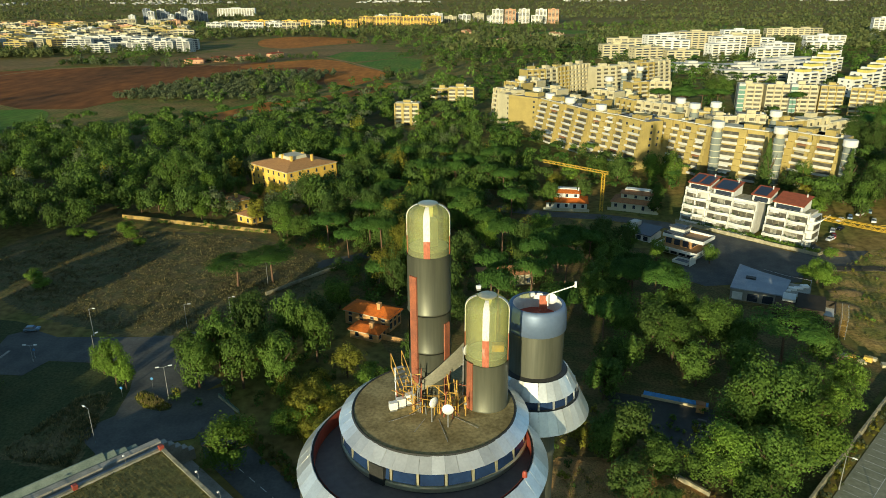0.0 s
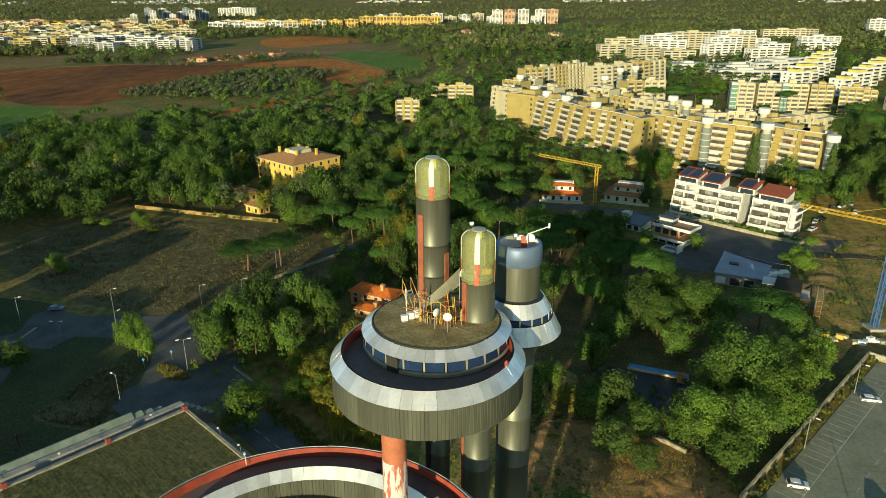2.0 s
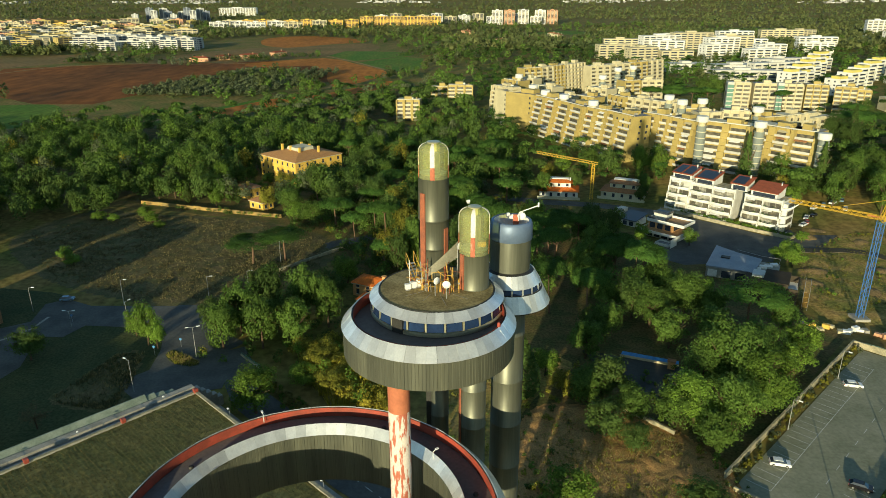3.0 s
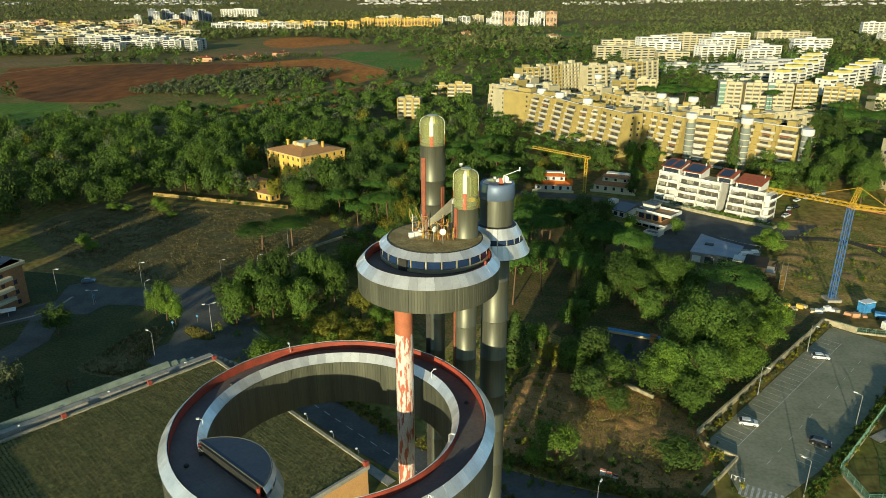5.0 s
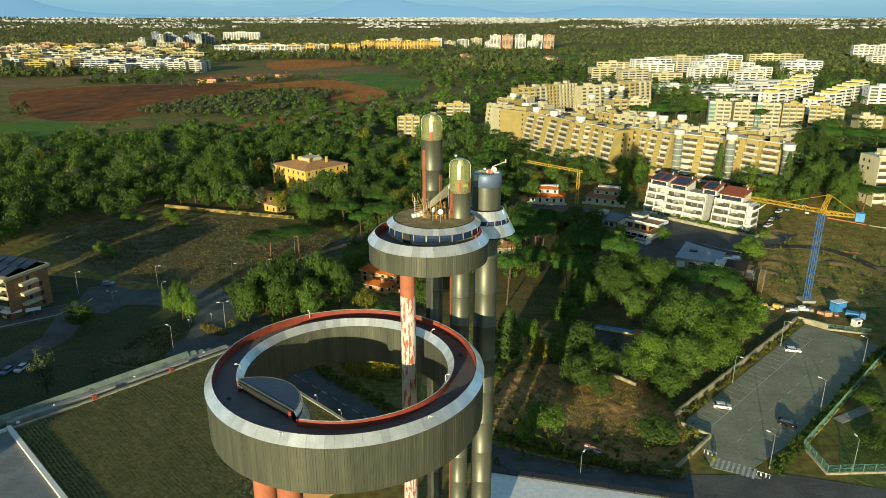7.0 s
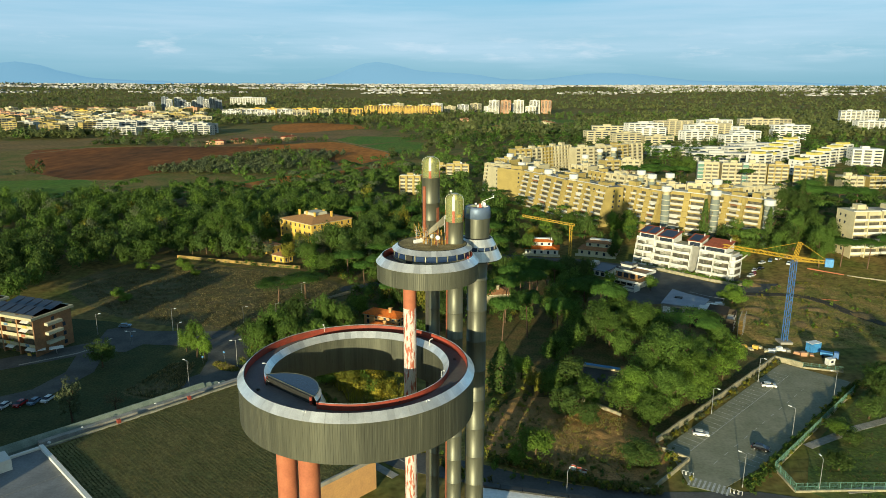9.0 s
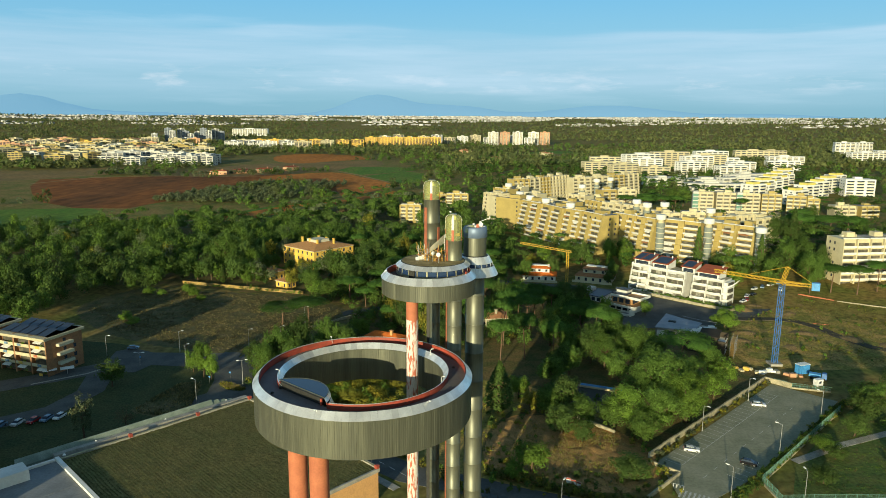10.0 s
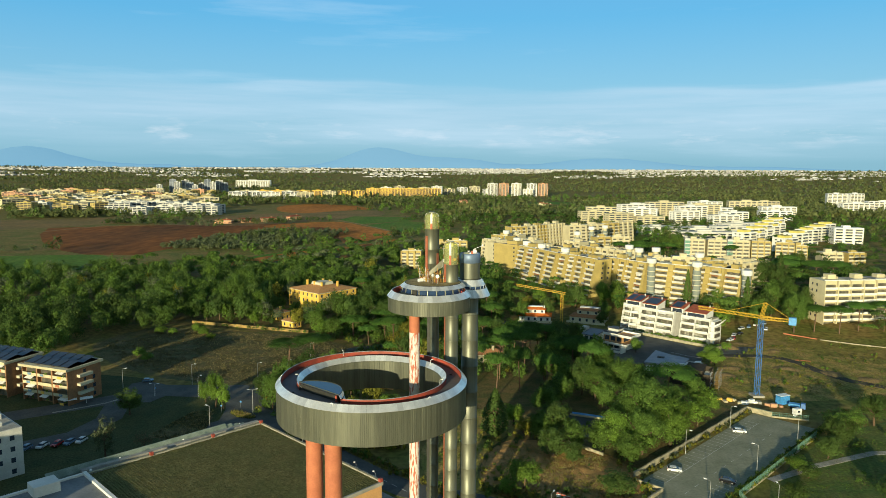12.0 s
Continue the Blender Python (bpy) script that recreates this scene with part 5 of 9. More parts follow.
terraced(-1.0, 10.0, 14, 0.8, [(-4.6, 4.2, 5.4, ((0.02, 0.42), (0.52, 0.96)))], 3)
terraced(9.6, 19.0, 14, 0.3, [(-9.0, -0.8, 5.4, ((0.06, 0.94),)), (6.2, 13.0, 7.0, ((0.06, 0.8),))], 4)
right_flats = terraced(33.0, 15.0, 14, -0.4, [(-6.0, 4.6, 5.4, ())], 5)
part("end_wing", Shape().box(7.4, 9.2, 5.2, 13.5, -1.0, 12.0), WHITEWALL, right_flats)
for q in range(4):
    # balconies that turn the corner in a quarter round
    arc = [(7.3 + (3.4 - 0.3 * q) * math.sin(radians(9.5 * i)), 5.2 + 0.6 * q - (4.0 - 0.3 * q) * math.cos(radians(9.5 * i))) for i in range(11)]
    corner = part("corner_balcony", Shape().prism(arc + [(7.3, 6.0 + 0.6 * q)], 3.2 * q - 0.15, 3.2 * q + 0.1), WHITEWALL, right_flats)
    rim = Shape()
    for px, py in arc:
        rim.v += [(px, py, 3.2 * q + 0.1), (px, py, 3.2 * q + 0.86), (px - 0.12, py + 0.12, 3.2 * q + 0.86), (px - 0.12, py + 0.12, 3.2 * q + 0.1)]
    rim.f = [(4 * j + e, 4 * j + 4 + e, 4 * j + 4 + (e + 1) % 4, 4 * j + (e + 1) % 4) for j in range(10) for e in range(4)]
    part("parapet", rim, WHITEWALL, corner)
    part("window", Shape().box(9.14, 9.26, 6.2, 12.4, 3.2 * q + 0.2, 3.2 * q + 2.2), SHUTTER, right_flats)
sail = Shape()
for i in range(11):
    f = i / 10
    sail.v += [(8.2 + 5.2 * f, 4.4 + 2.0 * f, 10.4 + 3.2 * f ** 2), (8.2 + 5.2 * f, 9.4 - 0.6 * f, 10.4 + 3.2 * f ** 2), (8.2 + 5.2 * f, 9.4 - 0.6 * f, 9.6 + 3.7 * f ** 2), (8.2 + 5.2 * f, 4.4 + 2.0 * f, 9.6 + 3.7 * f ** 2)]
sail.f = [(4 * j + e, 4 * j + 4 + e, 4 * j + 4 + (e + 1) % 4, 4 * j + (e + 1) % 4) for j in range(10) for e in range(4)] + [(43, 42, 41, 40)]
part("canopy", sail, WHITEWALL, right_flats, "white upswept concrete canopy")


def house(name, x, y, turn, w, d, h, wall, roof, label, rise=2.2, base=0.0, eaves=0.7, chimneys=1, category="house", cols=4, rows=2):
    """A house with a hipped tile roof, windows with frames on all sides and chimneys."""
    ob = thing(name, pose(x, y, base, 0, 0, turn), label, category)
    part("wall", Shape().box(-w / 2, w / 2, -d / 2, d / 2, -0.5, h), wall, ob)
    r = Shape()
    e = eaves
    k = min(w, d) * 0.5
    r.v = [(-w / 2 - e, -d / 2 - e, h), (w / 2 + e, -d / 2 - e, h), (w / 2 + e, d / 2 + e, h), (-w / 2 - e, d / 2 + e, h), (-max(w / 2 - k, 0.1), -max(d / 2 - k, 0.1), h + rise), (max(w / 2 - k, 0.1), -max(d / 2 - k, 0.1), h + rise), (max(w / 2 - k, 0.1), max(d / 2 - k, 0.1), h + rise), (-max(w / 2 - k, 0.1), max(d / 2 - k, 0.1), h + rise)]
    r.f = [(3, 2, 1, 0), (0, 1, 5, 4), (1, 2, 6, 5), (2, 3, 7, 6), (3, 0, 4, 7), (4, 5, 6, 7)]
    part("roof", r, roof, ob)
    part("cornice", Shape().box(-w / 2 - 0.35, w / 2 + 0.35, -d / 2 - 0.35, d / 2 + 0.35, h - 0.45, h - 0.05), PALE, ob)
    win = Shape().box(-0.55, 0.55, -0.05, 0.06, 0, 1.7).mesh("window", DARKGLASS)
    frm = Shape().box(-0.75, 0.75, -0.09, 0.04, -0.2, -0.02).mesh("window_sill", PALE)
    sh = h / rows
    for q in range(rows):
        for side, (count, length, off, a) in enumerate(((cols, w, d / 2, 0), (max(2, cols - 1), d, w / 2, 90), (max(2, cols - 1), d, w / 2, -90))):
            for i in range(count):
                s = -length / 2 + (i + 0.5) * length / count
                at = pose(s, -off, q * sh + 0.9) if a == 0 else pose(off if a > 0 else -off, s, q * sh + 0.9, 0, 0, a)
                wob = part("window", win, None, ob, at=at)
                part("window_sill", frm, None, wob)
    for i in range(chimneys):
        cx = -w * 0.3 + w * 0.6 * (i / max(1, chimneys - 1)) if chimneys > 1 else w * 0.2
        cy = d * 0.16 * (1 if i % 2 else -1)
        part("chimney", Shape().box(cx - 0.5, cx + 0.5, cy - 0.5, cy + 0.5, h + 0.3, h + rise + 1.2).box(cx - 0.65, cx + 0.65, cy - 0.65, cy + 0.65, h + rise + 1.2, h + rise + 1.4), wall, ob)
    return ob


villa = house("villa", -80, 305, -42, 31, 30, 11.2, YELLOWWALL, VILLATILES, "yellow country villa with an orange-tan hipped tile roof", rise=3.2, chimneys=6, cols=7, rows=3, category="villa")
part("roof_terrace", Shape().box(-5, 5, -5, 5, 13.6, 15.2, inset=0.3), PALE, villa)
house("gatehouse", -97, 262, -40, 9, 7, 5.0, YELLOWWALL, TILES, "small yellow gatehouse with a tiled roof", rise=1.4, cols=2, rows=1)
house("gatehouse", -86, 243, -35, 9, 6, 3.8, YELLOWWALL, TILES, "low yellow lodge behind the wall", rise=1.2, cols=2, rows=1)
def two_tier(x, y, turn, w, d, wall, roof, label):
    """A house whose ground floor has a wide skirt of tiles round a smaller upper floor with its own roof and tanks."""
    ob = thing("house", pose(x, y, 0, 0, 0, turn), label, "house")
    part("wall", Shape().box(-w / 2, w / 2, -d / 2, d / 2, -0.5, 3.3), wall, ob)
    u, v = w / 2 - 3.2, d / 2 - 2.6
    part("skirt_roof", Shape().add([(-w / 2 - 0.7, -d / 2 - 0.7, 3.1), (w / 2 + 0.7, -d / 2 - 0.7, 3.1), (w / 2 + 0.7, d / 2 + 0.7, 3.1), (-w / 2 - 0.7, d / 2 + 0.7, 3.1), (-u, -v, 4.5), (u, -v, 4.5), (u, v, 4.5), (-u, v, 4.5)], [(3, 2, 1, 0), (0, 1, 5, 4), (1, 2, 6, 5), (2, 3, 7, 6), (3, 0, 4, 7), (4, 5, 6, 7)]), roof, ob)
    part("upper_wall", Shape().box(-u + 0.3, u - 0.3, -v + 0.3, v - 0.3, 4.2, 6.7), wall, ob)
    part("upper_roof", Shape().add([(-u - 0.5, -v - 0.5, 6.6), (u + 0.5, -v - 0.5, 6.6), (u + 0.5, v + 0.5, 6.6), (-u - 0.5, v + 0.5, 6.6), (-u + 2, -0.4, 7.6), (u - 2, -0.4, 7.6), (u - 2, 0.4, 7.6), (-u + 2, 0.4, 7.6)], [(3, 2, 1, 0), (0, 1, 5, 4), (1, 2, 6, 5), (2, 3, 7, 6), (3, 0, 4, 7), (4, 5, 6, 7)]), roof, ob)
    part("roof_terrace", Shape().box(-u + 1.4, u - 1.4, 0.2, v + 0.2, 6.8, 8.0), WHITEWALL, ob)
    for i in range(5):
        cx = -w / 2 + (i + 0.5) * w / 5
        part("window", Shape().box(cx - 0.6, cx + 0.6, -d / 2 - 0.05, -d / 2 + 0.06, 0.5 if i % 2 else 0.9, 2.4), DARKGLASS, ob)
        if i < 3:
            cx = -u + (i + 0.5) * 2 * u / 3
            part("window", Shape().box(cx - 0.6, cx + 0.6, -v + 0.25, -v + 0.36, 4.9, 6.2), DARKGLASS, ob)
    part("chimney", Shape().box(u - 1.0, u - 0.4, 0, 0.6, 6.6, 8.6), wall, ob)
    part("garden_parapet", Shape().box(-w / 2 - 1, w / 2 + 1, -d / 2 - 3.2, -d / 2 - 3.0, -0.3, 1.3), PALE, ob)
    return ob


two_tier(52, 265.5, -9, 18, 11, WHITEWALL, BRIGHTTILES, "white house with bright orange tile roofs on two levels")
two_tier(83, 263, -24, 20, 12, PALE, TILES, "pale house with brown tile roofs and a roof terrace")
house("farmhouse", -23.5, 147, -26, 15, 7, 4.6, OCHRE, BRIGHTTILES, "orange farmhouse with a bright terracotta tile roof", rise=1.7, cols=4)
house("outbuilding", -24, 138.5, -24, 9, 5, 2.8, OCHRE, BRIGHTTILES, "low orange outbuilding in front of the farmhouse", rise=1.0, cols=2, rows=1)
solid("yard_wall", Shape().box(-6, 6, -0.2, 0.2, -0.3, 1.6), OCHRE, "ochre yard wall beside the farmhouse", "wall", at=pose(-18, 136, 0, 0, 0, -24))
house("house", 18, 178, 10, 18, 8, 4.0, OLDWALL, TILES, "old low house with a worn tile roof under pines", rise=1.8, cols=4, rows=1)
for i, (x, y) in enumerate([(-345, 925), (-318, 950), (-290, 972), (-258, 1016)]):
    house("farm_building", x, y, 20 * i, 26, 10, 5, ROSE, REDTILES, "low farm building with a red roof", rise=2.0, cols=4, rows=1)
for i in range(14):
    house("house", 30 + (i * 61) % 240, 1180 + (i * 97) % 420, i * 31 % 90, 18, 11, 6, CREAM if i % 2 else ROSE, TILES, "distant house with a tiled roof", rise=2, cols=2, rows=1)

# modern white house in stepped terraces
def terrace_box(ob, x0, x1, y0, y1, z, rail=0.9, floor=WOODDECK):
    """A white slab with upstands on all sides and a warm deck inside."""
    part("slab", Shape().box(x0, x1, y0, y1, z - 0.35, z), WHITEWALL, ob)
    for b in ((x0, x1, y0, y0 + 0.22), (x0, x1, y1 - 0.22, y1), (x0, x0 + 0.22, y0 + 0.22, y1 - 0.22), (x1 - 0.22, x1, y0 + 0.22, y1 - 0.22)):
        part("terrace_parapet", Shape().box(*b, z, z + rail), WHITEWALL, ob)
    part("terrace_deck", Shape().box(x0 + 0.22, x1 - 0.22, y0 + 0.22, y1 - 0.22, z, z + 0.05), floor, ob)


modern = thing("modern_house", pose(86.2, 205.5, 0, 0, 0, -44) @ Matrix.Scale(0.95, 4), "modern white house with stepped wooden terraces and dark glass rails", "house")
part("wall", Shape().box(-7, 7.5, -4.5, 6, -0.5, 2.65), WHITEWALL, modern)
terrace_box(modern, -8.5, 9.0, -8.0, 6.5, 3.0, 0.8)
part("upper_storey", Shape().box(-7, 4, -2.5, 6, 3.06, 6.0), OCHRE, modern, "warm wood clad storey")
terrace_box(modern, -7.6, 9.0, -3.2, 7.0, 6.35, 0.9)
part("penthouse", Shape().box(-7.0, -1.0, 1.5, 6.6, 6.4, 8.6), PALEWHITE, modern)
part("penthouse_roof", Shape().box(-7.4, -0.6, 1.1, 6.9, 8.6, 8.85), FLATROOF, modern)
for x0, x1, y0, y1, z in ((-7.3, 0.4, -2.9, -2.8, 7.25), (0.4, 0.5, -2.9, 3.0, 7.25), (-7.3, -0.8, 1.2, 1.3, 8.85), (-0.8, -0.7, 1.2, 6.8, 8.85)):
    part("glass_rail", Shape().box(x0, x1, y0, y1, z, z + 0.9), DARKGLASS, modern, "dark glass rail")
terrace_box(modern, 2.0, 8.0, -13.0, -8.2, 0.6, 0.7, FLATROOF)
part("side_fin", Shape().box(8.8, 9.1, -13.0, -8.0, -0.5, 3.6), WHITEWALL, modern)
for i in range(4):
    part("window", Shape().box(-6.4 + 3.4 * i, -3.8 + 3.4 * i, -4.56, -4.44, 0.3, 2.4), DARKGLASS, modern)
    if i < 3:
        part("window", Shape().box(-6.4 + 3.5 * i, -4.0 + 3.5 * i, -2.56, -2.44, 3.3, 5.6), DARKGLASS, modern)
part("window", Shape().box(3.96, 4.06, -1.5, 4.5, 3.3, 5.7), DARKGLASS, modern)
wing = thing("modern_house", pose(75.5, 223.5, 0, 0, 0, -44) @ Matrix.Scale(0.85, 4), "low modern white house with dark roofs and railed terraces", "house")
part("wall", Shape().box(-7.5, 7, -5.5, 5, -0.5, 3.0), WHITEWALL, wing)
part("roof", along_x([(-6.2, 3.0), (-6.2, 3.3), (5.5, 4.9), (5.5, 4.6)], -2.5, 7.6), PANEL, wing, "dark sloping roof")
terrace_box(wing, -8.0, -2.6, -6.0, 5.5, 3.35, 0.7, FLATROOF)
part("upper_room", Shape().box(-7.4, -3.6, 0.5, 5.2, 3.4, 5.8), PALEWHITE, wing)
part("glass_rail", Shape().box(-7.9, -2.7, -5.9, -5.8, 4.05, 5.0), DARKGLASS, wing)
for i in range(4):
    part("window", Shape().box(-6.8 + 3.5 * i, -4.6 + 3.5 * i, -5.56, -5.44, 0.3, 2.4), DARKGLASS, wing)

# new flat-roofed house with a brown annexe and scaffold
unfinished = thing("flat_roofed_house", pose(0, 0, 0), "new flat-roofed house with a pale blue-grey roof and grey walls", "house")
plan_f = [(87.9, 164.1), (101.1, 157.9), (108.6, 169.4), (102.8, 175.7), (98.2, 183.0)]
part("wall", Shape().prism(plan_f, -0.5, 3.7), CONCRETE, unfinished)
part("roof", Shape().prism([(94.9 + (x - 94.9) * 1.05, 168 + (y - 168) * 1.05) for x, y in plan_f], 3.704, 4.1), BLUEFELT, unfinished, "pale blue-grey roof felt")
part("roof_hatch", Shape().box(-1.5, 1.5, -1.0, 1.0, 4.1, 4.5), CORE, unfinished, at=pose(97, 171, 0, 0, 0, -28))
part("roof_rail", Shape().chain([(103, 176, 5.2), (108.8, 169.8, 5.2), (114.2, 166.5, 5.2), (112.0, 162.5, 5.2)], 0.06), LIGHTSTEEL, unfinished)
part("side_deck", Shape().prism([(101.1, 157.9), (111.5, 161.0), (114.4, 166.3), (108.6, 169.4)], 2.7, 3.2), CONCRETE, unfinished)
for i in range(4):
    part("white_panel", Shape().box(-1.2, 1.2, -0.8, 0.8, 3.2, 3.6 + 0.3 * (i % 2)), WHITE, unfinished, at=pose(105.0 + 2.3 * i, 163.0 + 0.9 * i, 0, 0, 0, -28 + 9 * i))
for i in range(3):
    part("window", Shape().box(-1.5, 1.5, -0.07, 0.07, 0.4, 2.8), WHITE if i == 0 else DARKGLASS, unfinished, at=pose(89.8 + 4.0 * i, 163.1 - 1.88 * i, 0, 0, 0, -25))
annexe = thing("annexe", pose(103.7, 145.7, 0, 0, 0, -28), "dark brown metal-clad annexe with a flat roof", "house")
part("wall", Shape().box(-3.4, 3.4, -5.6, 5.2, -0.5, 7.2), BRONZE, annexe)
part("roof", Shape().box(-3.7, 3.7, -5.9, 5.5, 7.204, 7.5), BRONZE, annexe)
part("window", Shape().box(-1.6, 1.4, -5.68, -5.5, 2.6, 5.6), DARKGLASS, annexe)
part("link_wing", Shape().box(-9.5, -3.404, -4.0, 5.0, -0.5, 5.4), BRONZE, annexe)
part("white_room", Shape().box(-7.6, -4.0, 2.0, 7.0, 5.404, 6.2), WHITEWALL, annexe)
part("loggia_frame", Shape().box(3.404, 6.4, 3.6, 4.0, 0, 7.2).box(6.0, 6.4, -5.0, 4.0, 6.8, 7.2).box(3.404, 6.4, -5.4, -5.0, 0, 6.0), BRONZE, annexe)
for k in range(3):
    part("loggia_floor", Shape().box(3.41, 6.2, -5.0, 3.6, 2.3 * k + 0.2, 2.3 * k + 0.45), WHITEWALL, annexe)
scaffold = thing("scaffold", pose(110.6, 141.5, 0, 0, 0, -28), "tube scaffold with boarded lifts", "scaffold")
for i in range(5):
    for j in range(2):
        part("pole", Shape().rod((1.6 * j, -5 + 2.5 * i, 0), (1.6 * j, -5 + 2.5 * i, 7.0), 0.045, n=6), LIGHTSTEEL, scaffold)
for k in range(4):
    part("board", Shape().box(0, 1.6, -5, 5, 1.6 * k + 1.0, 1.6 * k + 1.08), YELLOWRAIL, scaffold)
    part("rail", Shape().rod((1.6, -5, 1.6 * k + 1.9), (1.6, 5, 1.6 * k + 1.9), 0.04, n=6), LIGHTSTEEL, scaffold)

# brown brick flats and white flats by the access road
for i, (x, y) in enumerate([(-149.5, 116), (-178, 125)]):
    ob = slab_flats(x, y, -20, 23, 15, 4, BRICK, 0.0, bays=3, storey=3.3, label="brown brick flats with cream balconies and roof panels", parapet=CREAM, group="brick flats", seed=90 + i, roofbits=False)
    part("roof_slab", Shape().box(-12.2, 12.2, -1.2, 15.8, 13.2, 14.1), CREAM, ob)
    for q in range(10):
        part("solar_panel", along_x([(1.0 + 7 * (q % 2), 14.3), (1.0 + 7 * (q % 2), 14.4), (6.4 + 7 * (q % 2), 15.6), (6.4 + 7 * (q % 2), 15.5)], -11 + 4.4 * (q // 2), -7.2 + 4.4 * (q // 2)), PANEL, ob)
    rb = random.Random(i + 4)
    for k in range(4):
        for q in range(3):
            cx = -7.7 + 7.7 * q + rb.uniform(-1, 1)
            if rb.random() < 0.55:
                part("awning", along_x([(1.2, 3.3 * k + 3.0), (1.2, 3.3 * k + 3.08), (-0.9, 3.3 * k + 2.2), (-0.9, 3.3 * k + 2.12)], cx - 1.8, cx + 1.8), WHITE, ob, "white canvas awning")
            if rb.random() < 0.6:
                part("planter", leaf_tuft(rb, 0.6), LEAF_LIGHT if rb.random() < 0.5 else LEAF, ob, at=pose(cx + 1.5, -0.1, 3.3 * k + 1.1))
            if rb.random() < 0.5:
                part("laundry", Shape().box(cx - 1.2, cx + 0.6, -0.42, -0.38, 3.3 * k + 0.1, 3.3 * k + 1.0), rb.choice((WHITE, CARBLUE, ORANGE, YELLOWWALL)), ob)
    for k in range(1, 4):
        part("side_balcony", Shape().box(11.4, 13.1, 4, 10, 3.3 * k, 3.3 * k + 1.0), PALE, ob)
for i in range(2):
    ob = solid("sunshade", Shape().box(-2.2, 2.2, -1.6, 1.6, 2.2, 2.4, inset=0.5).rod((0, 0, 0), (0, 0, 2.2), 0.06), WHITE, "white square sunshade by the brick flats", "sunshade", at=pose(-139 + 5 * i, 113.5 + 2 * i, 0, 0, 0, 30))
slab_flats(-138.5, 55, -40, 26, 12, 4, PALEWHITE, 0.0, bays=4, storey=3.3, label="white flats with railed balconies beside the reservoir", parapet=WHITEWALL, seed=99)

# unseen flats, added on the street's near side to shade hall and verge
for i, (x, y, fl) in enumerate([(-158, -6, 7), (-132, -36, 7), (-148, -24, 7), (-172, -16, 8), (-186, -34, 8), (-198, -22, 8), (-226, -14, 8)]):
    plain_block(x, y, -40, 34, 16, fl, CREAM, "unseen cream block of flats added to cast shade", group="flats across the street")

# ---- reservoir under turf ----
res = thing("reservoir", pose(0, 0, 0), "flat reservoir building with a ridged turf roof and orange walls", "reservoir")
part("wall", Shape().prism([uv(0.3, 51.7), uv(58.4, 51.7), uv(58.4, 0.3), uv(0.3, 0.3)], -0.5, 7.9), OCHRE, res, "ochre rendered wall")
turf = Shape()
n_u, n_v = 66, 330
for j in range(n_v + 1):
    for i in range(n_u + 1):
        u, v = 0.4 + 57.9 * i / n_u, 0.4 + 51.2 * j / n_v
        amp = 0.004 + 0.006 * noise.noise((u * 0.25, v * 0.4, 3))
        z = 7.95 + amp * math.sin((v + 0.35 * noise.noise((u * 0.13, v * 0.3, 0))) * 2 * math.pi / 0.80) + 0.10 * noise.noise((u * 0.7, v * 0.7, 9))
        turf.v.append((*uv(u, v), max(7.91, z) + 0.05))
turf.f = [(j * (n_u + 1) + i + 1, j * (n_u + 1) + i, (j + 1) * (n_u + 1) + i, (j + 1) * (n_u + 1) + i + 1) for j in range(n_v) for i in range(n_u)]
part("turf_roof", turf, ROOFTURF, res, "ridged dry turf")
for u0, u1, v0, v1 in ((0, 0.5, 0, 52), (0.5, 58.2, 0, 0.5), (58.2, 58.7, 0, 52)):
    part("parapet", Shape().prism([uv(u0, v1), uv(u1, v1), uv(u1, v0), uv(u0, v0)], 7.4, 8.35), CONCRETE, res)
for k in range(26):
    part("coping", Shape().prism([uv(-0.1, 2 * k + 1.9), uv(0.6, 2 * k + 1.9), uv(0.6, 2 * k), uv(-0.1, 2 * k)], 8.36, 8.48), OLDWALL, res)
for k in range(29):
    part("coping", Shape().prism([uv(2 * k + 0.7, 0.6), uv(2 * k + 2.55, 0.6), uv(2 * k + 2.55, -0.1), uv(2 * k + 0.7, -0.1)], 8.36, 8.48), OLDWALL, res)
for u, v in ((0.4, 0.4), (0.4, 16.5), (0.4, 35), (29, 0.4), (58.3, 0.6)):
    p = uv(u, v)
    solid("vent_box", Shape().box(-0.42, 0.42, -0.42, 0.42, 0, 0.75).box(-0.52, 0.52, -0.52, 0.52, 0.75, 0.95, inset=0.15), RED, "red vent box on the parapet", "vent", group="vent boxes on the reservoir", at=pose(p[0], p[1], 8.3, 0, 0, -43))
for u, v in ((-0.4, 7), (-0.4, 25), (-0.4, 43), (14, -0.4), (22, -0.4), (38, -0.4), (47, -0.4), (55, -0.4)):
    p = uv(u, v)
    ob = thing("floodlight", pose(p[0], p[1], 8.0, 0, 0, -43), "small floodlight on a bracket at the parapet", "floodlight", "floodlights on the reservoir")
    part("bracket", Shape().chain([(0, 0, 0), (0, 0, 1.3), (-0.5, 0, 1.6)], 0.04), LIGHTSTEEL, ob)
    part("head", Shape().box(-0.85, -0.45, -0.2, 0.2, 1.52, 1.72, inset=0.06), WHITE, ob)
part("ramp", Shape().prism([uv(-3.6, 62), uv(-0.1, 62), uv(-0.1, 4), uv(-3.6, 4)], -0.5, 6.3), FLATROOF, res, "pale concrete walkway")
bank = [(-4.66, -0.5), (-4.66, 7.3), (-6.2, 8.7), (-6.5, 8.7), (-6.7, -0.5)]
